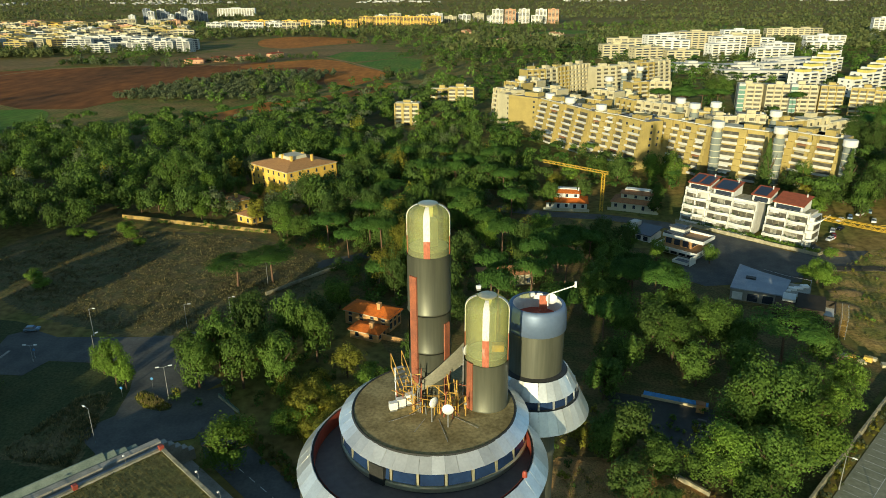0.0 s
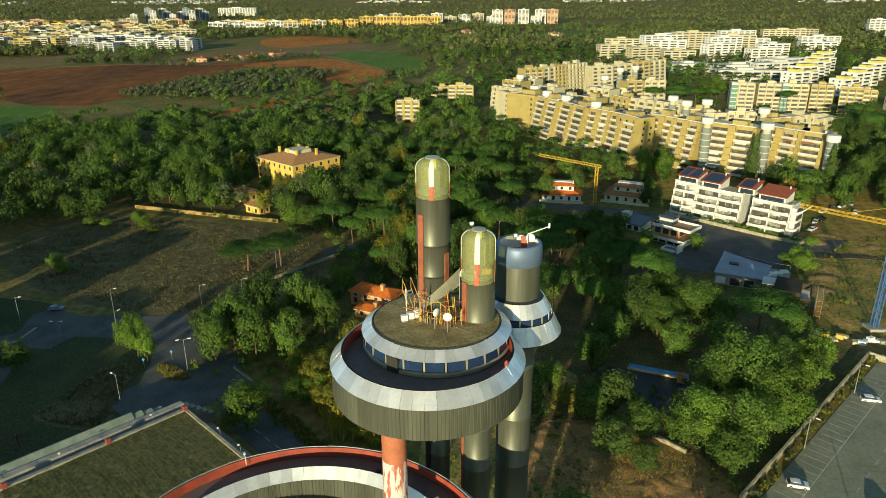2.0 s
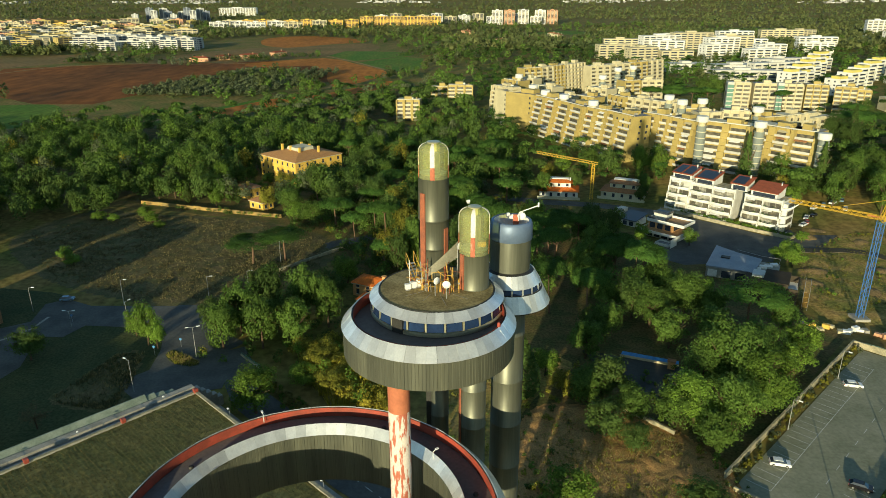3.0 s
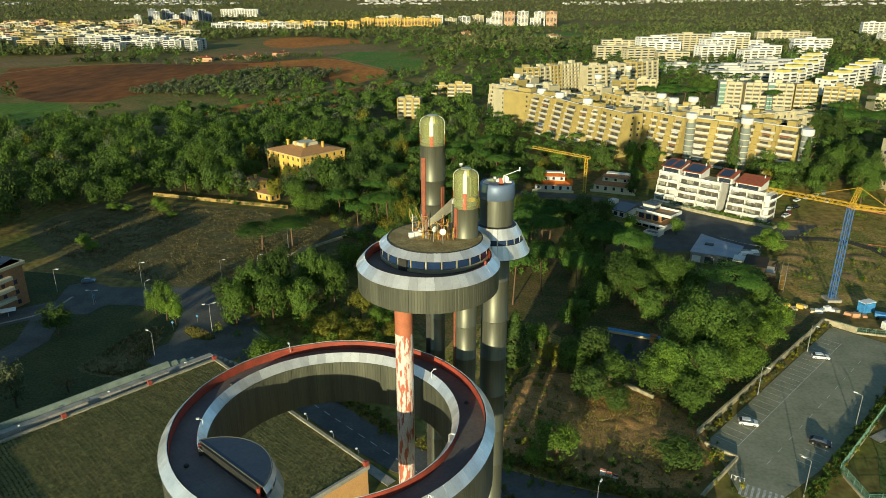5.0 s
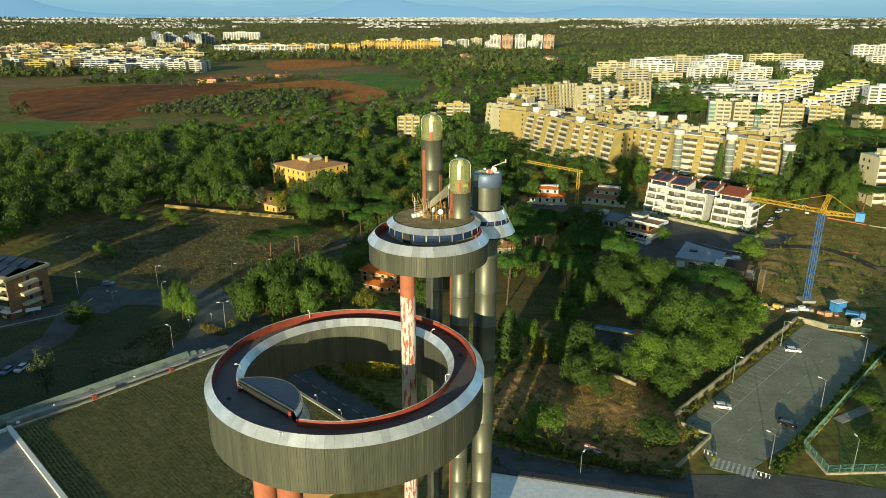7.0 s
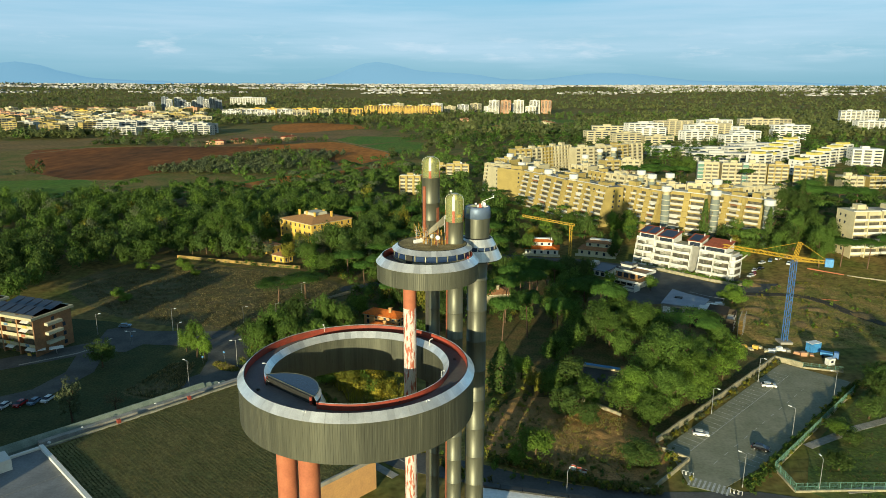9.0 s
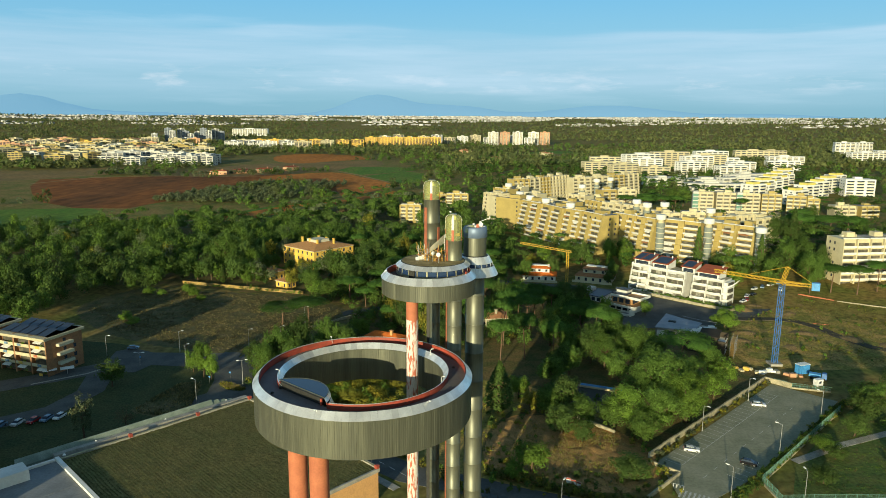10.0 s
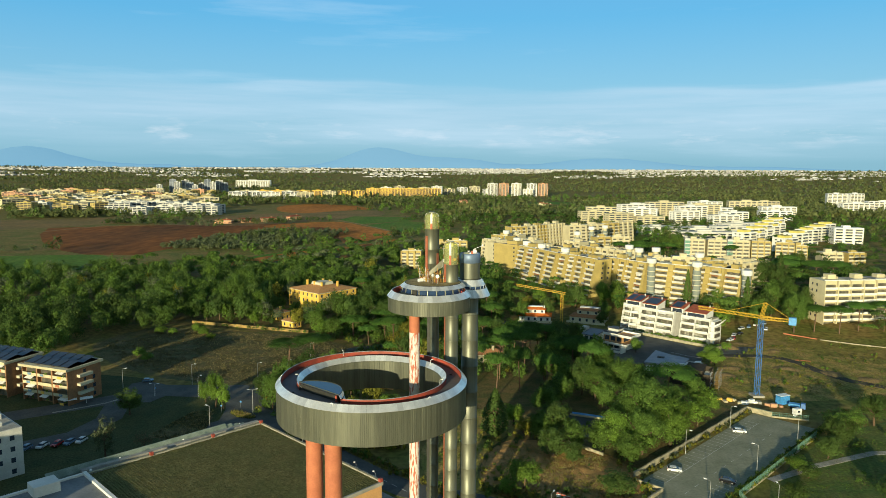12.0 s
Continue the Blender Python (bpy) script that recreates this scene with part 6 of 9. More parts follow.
for v0, v1, drop in ((9.0, 60.0, 0.0), (6.9, 8.98, 0.45), (4.8, 6.88, 0.9), (2.7, 4.78, 1.35)):
    piece = Shape()
    for v in (v0, v1):
        piece.v += [(*uv(u, v), z - (drop if z > 8 else 0.0)) for u, z in bank]
    piece.f = [(0, 1, 2, 3, 4), (9, 8, 7, 6, 5)] + [(q, 5 + q, 5 + (q + 1) % 5, (q + 1) % 5) for q in range(5)]
    part("sloping_wall", piece, GREENWALL, res, "sloping grey-green wall")
for k in range(3):
    part("ramp_step", Shape().prism([uv(-4.4, 9 - 1.8 * k), uv(-3.6, 9 - 1.8 * k), uv(-3.6, 7.2 - 1.8 * k), uv(-4.4, 7.2 - 1.8 * k)], -0.5, 6.9 - 0.5 * k), CONCRETE, res)

hall = thing("flat_roofed_hall", pose(0, 0, 0), "flat-roofed hall with a pale roof and white parapet", "hall")
part("wall", Shape().prism([uv(0, 100), uv(62, 100), uv(62, 52.1), uv(0, 52.1)], -0.5, 8.2), WHITEWALL, hall)
for i in range(4):
    part("roof_strip", Shape().prism([uv(15.2 * i + 0.9, 99), uv(15.2 * i + 15.9, 99), uv(15.2 * i + 15.9, 53), uv(15.2 * i + 0.9, 53)], 8.1, 8.4), FLATROOF, hall)
part("parapet", Shape().prism([uv(0, 53), uv(62, 53), uv(62, 52.1), uv(0, 52.1)], 8.0, 9.1), WHITEWALL, hall)
part("parapet", Shape().prism([uv(0, 100), uv(0.8, 100), uv(0.8, 53.1), uv(0, 53.1)], 8.0, 8.9), WHITEWALL, hall)
part("stair_head", Shape().prism([uv(1, 66), uv(6, 66), uv(6, 60), uv(1, 60)], 8.3, 11.0), WHITEWALL, hall)

# raised walk with a stepped wall along the reservoir's outer side
walk_way = thing("raised_walk", pose(0, 0, 0), "raised concrete walk with a stepped grey wall", "walkway", kind="structure")
part("deck", Shape().prism([uv(-3.0, -1.0), uv(-3.0, 52), uv(-0.35, 52), uv(-0.35, -1.0)], -0.3, 6.9), BLUEFELT, walk_way)
for k in range(9):
    v0, v1 = -1.0 + 5.9 * k, -1.0 + 5.9 * (k + 1) - 0.02
    part("wall_length", Shape().prism([uv(-4.6, v0), uv(-4.6, v1), uv(-3.02, v1), uv(-3.02, v0)], -0.3, 7.7 + 0.05 * k), CONCRETE, walk_way)
for k in range(5):
    part("step", Shape().prism([uv(-4.6, -1.05 - 1.3 * k), uv(-3.0, -1.05 - 1.3 * k), uv(-3.0, -2.33 - 1.3 * k), uv(-4.6, -2.33 - 1.3 * k)], -0.3, 6.9 - 1.1 * k), CONCRETE, walk_way)

# low white building beside the tower
low = thing("low_white_building", pose(0, 0, 0), "low building with a white roof and stepped edge", "building")


def near(u, v):
    p = Vector((8.0, 31.6)) + Vector((0.974, -0.225)) * u + Vector((-0.225, -0.974)) * v
    return (p.x, p.y)


part("wall", Shape().prism([near(0, 15), near(40, 15), near(40, 0), near(0, 0)], -0.5, 3.6), WHITEWALL, low)
part("roof", Shape().prism([near(0.3, 14.7), near(39.7, 14.7), near(39.7, 1.2), near(0.3, 1.2)], 3.5, 3.9), WHITE, low)
for k in range(8):
    part("edge_block", Shape().prism([near(5.0 * k, 1.2), near(5.0 * k + 4.9, 1.2), near(5.0 * k + 4.9, -0.4), near(5.0 * k, -0.4)], 3.2, 4.3 - 0.05 * (k % 2)), CORE, low)

# ---- far towns ----
rng_town = random.Random(11)
HUES = [CREAM, TAN, PALEWHITE, ROSE, CREAM, PALEWHITE, YELLOWWALL]
for i in range(170):
    f, g = rng_town.random(), rng_town.random() ** 1.3
    y = 1120 + 860 * g + rng_town.uniform(-20, 20)
    x = (y + 108) * (-0.66 + 0.33 * f) + 40 * (0.5 - f)
    hue = PALEWHITE if g < 0.13 and f > 0.45 else (CREAM, TAN, CREAM, ROSE, TAN)[int(rng_town.random() * 4.99)] if rng_town.random() < 0.8 else rng_town.choice(HUES)
    plain_block(x, y, rng_town.choice((-18, -12, 10, 60)), rng_town.uniform(24, 50), 14, rng_town.choice((4, 5, 5, 6)), hue, "block of flats in the distant quarter", group="distant quarter", far=True)
for i in range(11):
    plain_block(-925 + 19 * i, 2080 + (i % 3) * 60, 15, 17 + 3 * (i % 3), 18, 8 + (i * 5) % 6, (WHITEWALL, BLUEFELT, PALEWHITE)[i % 3], "distant tower block of the city edge", group="distant tower blocks", far=True)
for i in range(5):
    plain_block(-560 + 45 * i, 1700 + 22 * (i % 2), 8, 44, 14, 6, WHITEWALL if i < 4 else CREAM, "long distant white block of flats", group="distant long blocks", far=True)
for i in range(9):
    plain_block(-560 + 38 * i, 1790 + 18 * (i % 3), 4, 36, 14, 6, YELLOWWALL if i % 3 else CREAM, "distant yellow block of flats", group="distant long blocks", far=True)
for i in range(6):
    plain_block(-230 + 37 * i, 1945 + 8 * (i % 2), 2, 36, 16, 7, YELLOWWALL, "distant yellow block of flats", group="distant long blocks", far=True)
for i in range(12):
    plain_block(-240 + 40 * i, 2040 + 25 * (i % 3), -6, 34, 16, 6 + i % 3, WHITEWALL if i % 2 else CREAM, "distant pale block of flats", group="distant long blocks", far=True)
for i, (x, y) in enumerate([(130, 1980), (165, 1990), (205, 2010), (250, 1990), (285, 2000), (235, 1960)]):
    plain_block(x, y, -8, 30, 18, 12 if i != 5 else 7, ROSE if i in (1, 4) else WHITEWALL, "distant white and rose tower block", group="distant long blocks")
plain_block(-770, 2600, 10, 130, 60, 8, WHITEWALL, "large distant white round-cornered block")

city = Shape()
for i in range(9500):
    a = rng_town.uniform(-40, 40)
    d = rng_town.uniform(3950, 4740) if i % 6 else rng_town.uniform(3500, 3950)
    x, y = d * math.sin(radians(a)), d * math.cos(radians(a))
    if noise.noise((x * 0.002, y * 0.004, 5)) < (0.12 if d < 3950 else -0.12):
        continue
    w, h = rng_town.uniform(6, 22), rng_town.uniform(3, 7)
    z = lie(x, y)
    city.box(x - w / 2, x + w / 2, y - 8, y + 8, z - 3, z + h, rng_town.uniform(-30, 30))
solid("distant_city", city, material("pale_city_walls", (0.46, 0.46, 0.46), (0.32, 0.31, 0.31), size=40, rough=0.9, island=0.3), "pale roofs and walls of the distant city", "city", "stuff")

# hills on the horizon
hills = Shape()
n = 240
for i in range(n + 1):
    deg = -60 + 120 * i / n
    a = radians(deg)
    hgt = 6 + 30 * max(0.0, noise.noise((i * 0.05, 0, 2)) + 0.1) + 128 * math.exp(-((deg + 6.2) / 3.4) ** 2) + 66 * math.exp(-((deg - 0.5) / 3.8) ** 2) + 70 * math.exp(-((deg - 13) / 6.0) ** 2) + 120 * math.exp(-((deg + 32) / 3.4) ** 2) + 5 * noise.noise((i * 0.5, 0, 1)) + 3 * noise.noise((i * 1.7, 0, 4))
    for r, z in ((4760, 20), (4800, 72 + hgt * 0.5), (4850, 72 + hgt)):
        hills.v.append((r * math.sin(a), r * math.cos(a), z))
hills.f = [(3 * i + q, 3 * i + 3 + q, 3 * i + 4 + q, 3 * i + 1 + q) for i in range(n) for q in range(2)]
# distance haze is put into the hills as a dark blue base and glow
HAZE = bpy.data.materials.new("painted_blue_haze")
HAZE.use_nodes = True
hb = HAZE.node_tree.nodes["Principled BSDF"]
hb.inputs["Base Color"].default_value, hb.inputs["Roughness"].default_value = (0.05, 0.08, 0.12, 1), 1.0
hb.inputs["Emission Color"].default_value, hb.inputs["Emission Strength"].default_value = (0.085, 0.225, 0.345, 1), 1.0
solid("backdrop", hills, HAZE, "mountains on the horizon with haze painted as a blue glow", "mountains", "structure", smooth=True)


# ---- trees ----
def leaf_cloud(rng, kind, n, r, h, leaf):
    """Leaf sprays of a crown: corners of n small three-cornered leaves, gathered in clumps of an uneven outline."""
    if kind in ("broad", "pine", "oval"):
        k = {"broad": 46, "oval": 18, "pine": 30}[kind]
        d = rng.normal(size=(k, 3))
        d /= np.linalg.norm(d, axis=1)[:, None]
        if kind == "broad":
            ctr = d * np.array([r * 0.70, r * 0.70, h * 0.36]) * rng.uniform(0.5, 1.05, (k, 1)) + [0, 0, h * 0.52]
            rad = np.stack([rng.uniform(0.16, 0.32, k) * r] * 2 + [rng.uniform(0.10, 0.19, k) * h], 1)
        elif kind == "oval":
            ctr = d * np.array([r * 0.55, r * 0.55, h * 0.30]) * rng.uniform(0.55, 1.05, (k, 1)) + [0, 0, h * 0.60]
            rad = np.stack([rng.uniform(0.34, 0.52, k) * r] * 2 + [rng.uniform(0.13, 0.20, k) * h], 1)
        else:
            a, q = rng.uniform(0, 2 * math.pi, k), np.sqrt(rng.uniform(0, 1, k)) * 0.74 * r
            ctr = np.stack([q * np.cos(a), q * np.sin(a), h * 0.90 - (q / r) ** 2 * h * 0.13], 1)
            rad = np.stack([rng.uniform(0.20, 0.34, k) * r] * 2 + [rng.uniform(0.06, 0.11, k) * h], 1)
        pick = rng.integers(0, k, n)
        out = rng.normal(size=(n, 3))
        out /= np.linalg.norm(out, axis=1)[:, None]
        out[:, 2] = np.where(out[:, 2] < -0.35, -out[:, 2], out[:, 2])
        pos = ctr[pick] + out * rad[pick] * rng.uniform(0.55, 1.18, (n, 1))
        mid = pos - np.array([0, 0, h * (0.82 if kind == "pine" else 0.52)])
        mid /= np.linalg.norm(mid, axis=1)[:, None]
        nrm = out * 0.85 + mid * 0.75 + rng.normal(size=(n, 3)) * 0.34
    else:
        z, a = rng.uniform(0.04, 1.0, n), rng.uniform(0, 2 * math.pi, n)
        if kind == "cypress":
            q = r * np.clip(np.minimum(z * 5, (1 - z) * 1.9 + 0.06), 0.05, 1) * rng.uniform(0.75, 1.1, n)
        else:
            tier = (z * 9) % 1.0
            q = r * (1.04 - z) * (1.05 - 0.55 * tier) * rng.uniform(0.35, 1.08, n) * (1 + 0.25 * np.sin(a * 5 + z * 31))
        pos = np.stack([q * np.cos(a), q * np.sin(a), z * h], 1)
        nrm = np.stack([np.cos(a), np.sin(a), np.full(n, 0.5)], 1) + rng.normal(size=(n, 3)) * 0.45
    nrm /= np.linalg.norm(nrm, axis=1)[:, None]
    u = np.cross(nrm, rng.normal(size=(n, 3)))
    u /= np.linalg.norm(u, axis=1)[:, None]
    v = np.cross(nrm, u)
    s = leaf * rng.uniform(0.6, 1.25, (n, 1))
    skew = rng.uniform(-0.4, 0.4, (n, 1))
    return np.stack([pos - u * s, pos + u * s * 0.55 + v * s * (0.75 + skew), pos + u * s * 0.75 - v * s * (0.75 - skew)], 1).astype(np.float32)


def leaf_mesh(name, leaves, mat):
    """A mesh of loose leaves, from an array of leaves, corners and x, y, z."""
    n, k = leaves.shape[:2]
    me = bpy.data.meshes.new(name)
    me.vertices.add(k * n)
    me.vertices.foreach_set("co", leaves.reshape(-1))
    me.loops.add(k * n)
    me.loops.foreach_set("vertex_index", np.arange(k * n, dtype=np.int32))
    me.polygons.add(n)
    me.polygons.foreach_set("loop_start", np.arange(0, k * n, k, dtype=np.int32))
    me.materials.append(mat)
    me.update(calc_edges=True)
    return me


def trunk_shape(rng, r, h, kind):
    s = Shape()
    thick = (0.019 if kind == "pine" else 0.028) * h
    fork = h * (0.72 if kind == "pine" else 0.40)
    lean = Vector((rng.uniform(-0.06, 0.06) * h, rng.uniform(-0.06, 0.06) * h, fork))
    s.rod((0, 0, -0.3), lean * 0.5, thick, thick * 0.8, 8).rod(lean * 0.5, lean, thick * 0.8, thick * 0.62, 8)
    for i in range(6):
        a = 2 * math.pi * (i + rng.uniform(-0.3, 0.3)) / 6
        tip = Vector((r * 0.6 * math.cos(a), r * 0.6 * math.sin(a), h * (0.86 if kind == "pine" else 0.70) + rng.uniform(-0.06, 0.06) * h))
        half = lean.lerp(tip, 0.5) + Vector((0, 0, -0.02 * h))
        s.rod(lean, half, thick * 0.42, thick * 0.28, 6).rod(half, tip, thick * 0.28, thick * 0.10, 6)
    return s


SORTS = {"broad": ("broad", LEAF, "green broadleaf tree with a rounded crown", 3700, 0.29), "light": ("broad", LEAF_LIGHT, "light green broadleaf tree with a full crown", 3600, 0.28),
         "gold": ("broad", LEAF_GOLD, "yellowing broadleaf tree in autumn leaf", 3000, 0.27), "dark": ("broad", LEAF_DARK, "dark evergreen oak with a dense crown", 3700, 0.29),
         "grey": ("broad", LEAF_GREY, "thin grey-green tree with an open crown", 1300, 0.20), "brown": ("broad", LEAF_BROWN, "half-bare brown bush with thin twigs", 1000, 0.18), "pine": ("pine", LEAF_PINE, "umbrella pine with a flat spreading crown", 3300, 0.32),
         "cypress": ("cypress", LEAF_DARK, "slender dark cypress with a pointed top", 2000, 0.23), "cedar": ("cedar", LEAF_DARK, "tall dark cedar with drooping tiers", 3400, 0.36)}
SPREADING = ("broad", "light", "dark", "pine")
PROTO = {}


def tree(kind, x, y, h, r, z=None):
    """A tree of the kind, h metres tall with a crown of radius r; copies of four grown sorts, turned and scaled."""
    rnd = random.Random(int(x * 37 + y * 91))
    big = 2 if r * 1.48 > 8.2 and kind in SPREADING else 1
    key = (kind, rnd.randrange(3), big)
    z = lie(x, y) if z is None else z
    r, h = r * (1.34 if kind in ("pine", "cypress", "cedar") else 1.36), h * (1.12 if kind in ("pine", "cypress", "cedar") else 1.26)
    if key not in PROTO:
        shape, mat, label, n, leaf = SORTS[kind]
        rng = np.random.default_rng(len(PROTO) * 17 + 5)
        pr, ph = {"pine": (7.0, 15.0), "cypress": (1.6, 10.0), "cedar": (4.5, 20.0), "grey": (3.0, 8.0)}.get(kind, (6.0, 11.0))
        ob = thing("pine_tree" if kind == "pine" else "cypress_tree" if kind == "cypress" else "cedar_tree" if kind == "cedar" else "tree", pose(0, 0, -400), label, "tree")
        part("trunk", trunk_shape(rng, pr, ph, kind), PINEBARK if kind == "pine" else BARK, ob)
        part("crown", leaf_mesh("crown", leaf_cloud(rng, shape, n * (2 if big > 1 else 1), pr, ph, leaf * (0.70 if big > 1 else 1.0)), mat), None, ob)
        PROTO[key] = (ob, pr, ph, True)
    ob, pr, ph, fresh = PROTO[key]
    m = pose(x, y, z, 0, 0, rnd.uniform(0, 360)) @ Matrix.Diagonal((r / pr, r / pr, h / ph, 1))
    if fresh:
        ob.matrix_basis = m
        PROTO[key] = (ob, pr, ph, False)
        return ob
    made = copy_thing(ob, pose(x, y, z))
    made.matrix_basis = m
    return made


# trees round the road junction and the farmhouse
for row in [("broad", -60.6, 120, 14, 5), ("dark", -53.5, 128, 15, 5), ("broad", -43.5, 131, 15, 5), ("broad", -36, 124, 13, 4.6), ("broad", -63.0, 111, 11, 4.4), ("broad", -52.0, 111, 13, 5), ("broad", -43, 112, 12, 4.4), ("gold", -33.1, 101.5, 6.5, 4), ("gold", -26.7, 116, 8, 4), ("pine", -71.5, 174, 9, 7.6), ("pine", -60.5, 177, 10.5, 7.6), ("pine", -47, 211, 12, 6), ("pine", -30.5, 205, 12, 6), ("pine", -38, 200, 10, 4.5), ("light", -84.5, 112.5, 11, 3.2), ("light", -81, 110.5, 8, 2.6), ("light", -90, 118, 7, 3), ("dark", -112.5, 104, 8, 4.5), ("grey", -102.6, 66.5, 11, 3.0), ("brown", -93.5, 73, 5.5, 3.0), ("light", -151, 224, 3.6, 3.4), ("light", -144, 222, 3, 2.6), ("light", -132, 227, 4.6, 3.6), ("light", -127, 221, 3.6, 3.2), ("light", -121, 214, 2.6, 2.6), ("dark", -60.7, 147, 8, 5), ("light", -47.5, 143, 7, 4.5), ("light", -56, 139, 6, 4), ("broad", -128, 276, 20, 8.0), ("light", -109, 262, 14, 4.2), ("cypress", -99, 250, 10, 1.5), ("broad", -112, 254, 11, 4.5), ("broad", -120, 262, 13, 5), ("dark", -131, 258, 12, 5), ("light", -107, 244, 7, 3.2), ("light", -78, 252, 5, 3.5), ("broad", -72, 242, 8, 4), ("broad", -92, 268, 5, 3), ("light", -100, 276, 4, 3), ("broad", -138, 256, 9, 4.5), ("cypress", -122, 250, 9, 1.5), ("cypress", -109, 287, 16, 1.5), ("gold", -82, 238, 10, 4.2), ("broad", -70, 232, 10, 5), ("light", -66, 224, 7, 4.5), ("light", -142, 178, 4, 3), ("light", -136, 172, 3.4, 3), ("broad", -58, 218, 9, 5.5), ("brown", -20, 238, 12, 6), ("brown", -8, 230, 11, 6), ("brown", 4, 236, 11, 5), ("dark", -50, 232, 12, 6)]:
    tree(*row)
for row in [("light", -45.7, 79.7, 9.5, 6.3), ("gold", -28, 95, 6, 4), ("gold", -22, 92, 5, 3.6), ("light", -31, 104, 5, 3.4), ("gold", -16, 101, 5, 3.6), ("gold", -33.8, 97.5, 7, 4), ("gold", -29.3, 88, 6, 3.5), ("gold", -24, 101, 6, 4), ("light", -37, 92, 5, 4), ("light", -20, 108, 6, 4), ("dark", -68, 121, 9, 5), ("dark", -47, 120, 11, 5.5), ("light", -35, 157, 8, 4.5), ("light", -21.4, 118, 3, 2.4), ("light", -15.9, 114.3, 3, 2.4), ("cypress", -26.8, 174, 9, 1.4), ("cypress", -21.5, 175, 9, 1.4), ("dark", -15.2, 178, 10, 5), ("dark", -37, 142, 8, 4), ("broad", -8, 122, 9, 5), ("dark", -2, 140, 11, 6)]:
    tree(*row)
# the plot and garden beside the car park
for row in [("cypress", 16.9, 86, 15, 3), ("light", 22.8, 49.4, 7.5, 4.5), ("dark", 37, 86, 10, 5.5), ("broad", 32.3, 84, 8, 4.5), ("broad", 41, 77, 8, 4.5), ("gold", 31.1, 87, 5.5, 3.5), ("gold", 27, 90, 5, 3), ("broad", 66.8, 88.5, 17, 8), ("light", 73.1, 81, 13, 7), ("light", 55.1, 75.4, 11, 6.5), ("broad", 61.5, 89.6, 12, 6), ("broad", 50.1, 75, 8, 5), ("broad", 62.0, 73.5, 12, 7), ("broad", 73.0, 80, 9, 5), ("broad", 56.5, 65.3, 9, 4.5), ("broad", 79.1, 100, 12, 6), ("dark", 48.2, 47.8, 4.5, 5)]:
    tree(*row)
for row in [("pine", 85.5, 122, 13, 8.2), ("broad", 70.5, 133, 12, 6), ("broad", 58, 124.5, 12, 6), ("broad", 77, 128, 9, 5), ("broad", 66, 142, 10, 5), ("pine", 55.3, 158, 15, 6.5), ("pine", 62, 150, 14, 6), ("pine", 36.6, 186, 14, 7), ("broad", 52.7, 180, 12, 6), ("pine", 24.9, 241, 13, 5.5), ("light", 13.5, 205, 12, 4.5), ("light", 33.4, 214, 8, 4), ("pine", 3.2, 225, 13, 4.5), ("broad", 70.3, 132, 11, 5), ("broad", 41.8, 150, 13, 6.5), ("broad", 47, 166, 12, 5.5), ("pine", 30, 134, 16, 5.5), ("pine", 40, 126, 16, 5), ("broad", 48, 136, 11, 5), ("pine", 20, 126, 16, 5), ("pine", 13, 142, 17, 5.5), ("pine", 23, 150, 17, 5), ("pine", 34, 158, 17, 5.5), ("pine", 12, 160, 16, 5), ("pine", 26, 170, 16, 5), ("dark", 48, 152, 11, 5), ("broad", 57, 142, 11, 5), ("dark", 54, 130, 11, 5), ("broad", 44, 118, 10, 4.6), ("broad", 60, 112, 10, 5), ("dark", 40, 116, 9, 4.5), ("light", 24, 97, 7, 3.5), ("broad", 70, 112, 11, 5), ("dark", 50, 196, 9, 4.5), ("dark", 59, 176, 9, 4.5), ("light", 74, 176, 6, 3), ("broad", 36, 106, 9, 5), ("light", 94.5, 108.7, 8.5, 5), ("light", 88, 98, 8, 4.5), ("light", 121.9, 177, 7, 4)]:
    tree(*row)
for row in [("pine", 32, 184, 14.5, 5.2), ("pine", 40, 188, 14.5, 5.2), ("pine", 47, 185, 14, 4.6), ("pine", 50, 152, 15, 4.4), ("pine", 60, 153, 15, 4.4), ("dark", 52, 190, 13, 5), ("dark", 60, 196, 12, 4.6), ("broad", 66, 206, 10, 3.4), ("light", 35, 219, 10, 4), ("light", 69, 172, 9, 3), ("dark", 57, 212, 10, 4.5), ("dark", 46, 204, 10, 5), ("broad", 65, 146, 11, 4.4), ("light", 76, 134, 10, 3.6),
            ("dark", 34, 71, 8, 4.6), ("dark", 39, 66, 6, 3.4), ("broad", 94, 120, 9, 4.6), ("broad", -92, 281, 5.5, 3.4), ("gold", -84, 278, 6.5, 3.6), ("dark", -75, 280, 6.5, 3.8), ("broad", -65, 286, 8, 4.2), ("broad", -103, 288, 7, 3.6), ("dark", -62, 276, 10, 4.5), ("broad", 44, 262, 10, 4), ("dark", 60, 270, 10, 4), ("broad", 92, 262, 9, 3.4), ("dark", 88, 252, 7, 3)]:
    tree(*row)
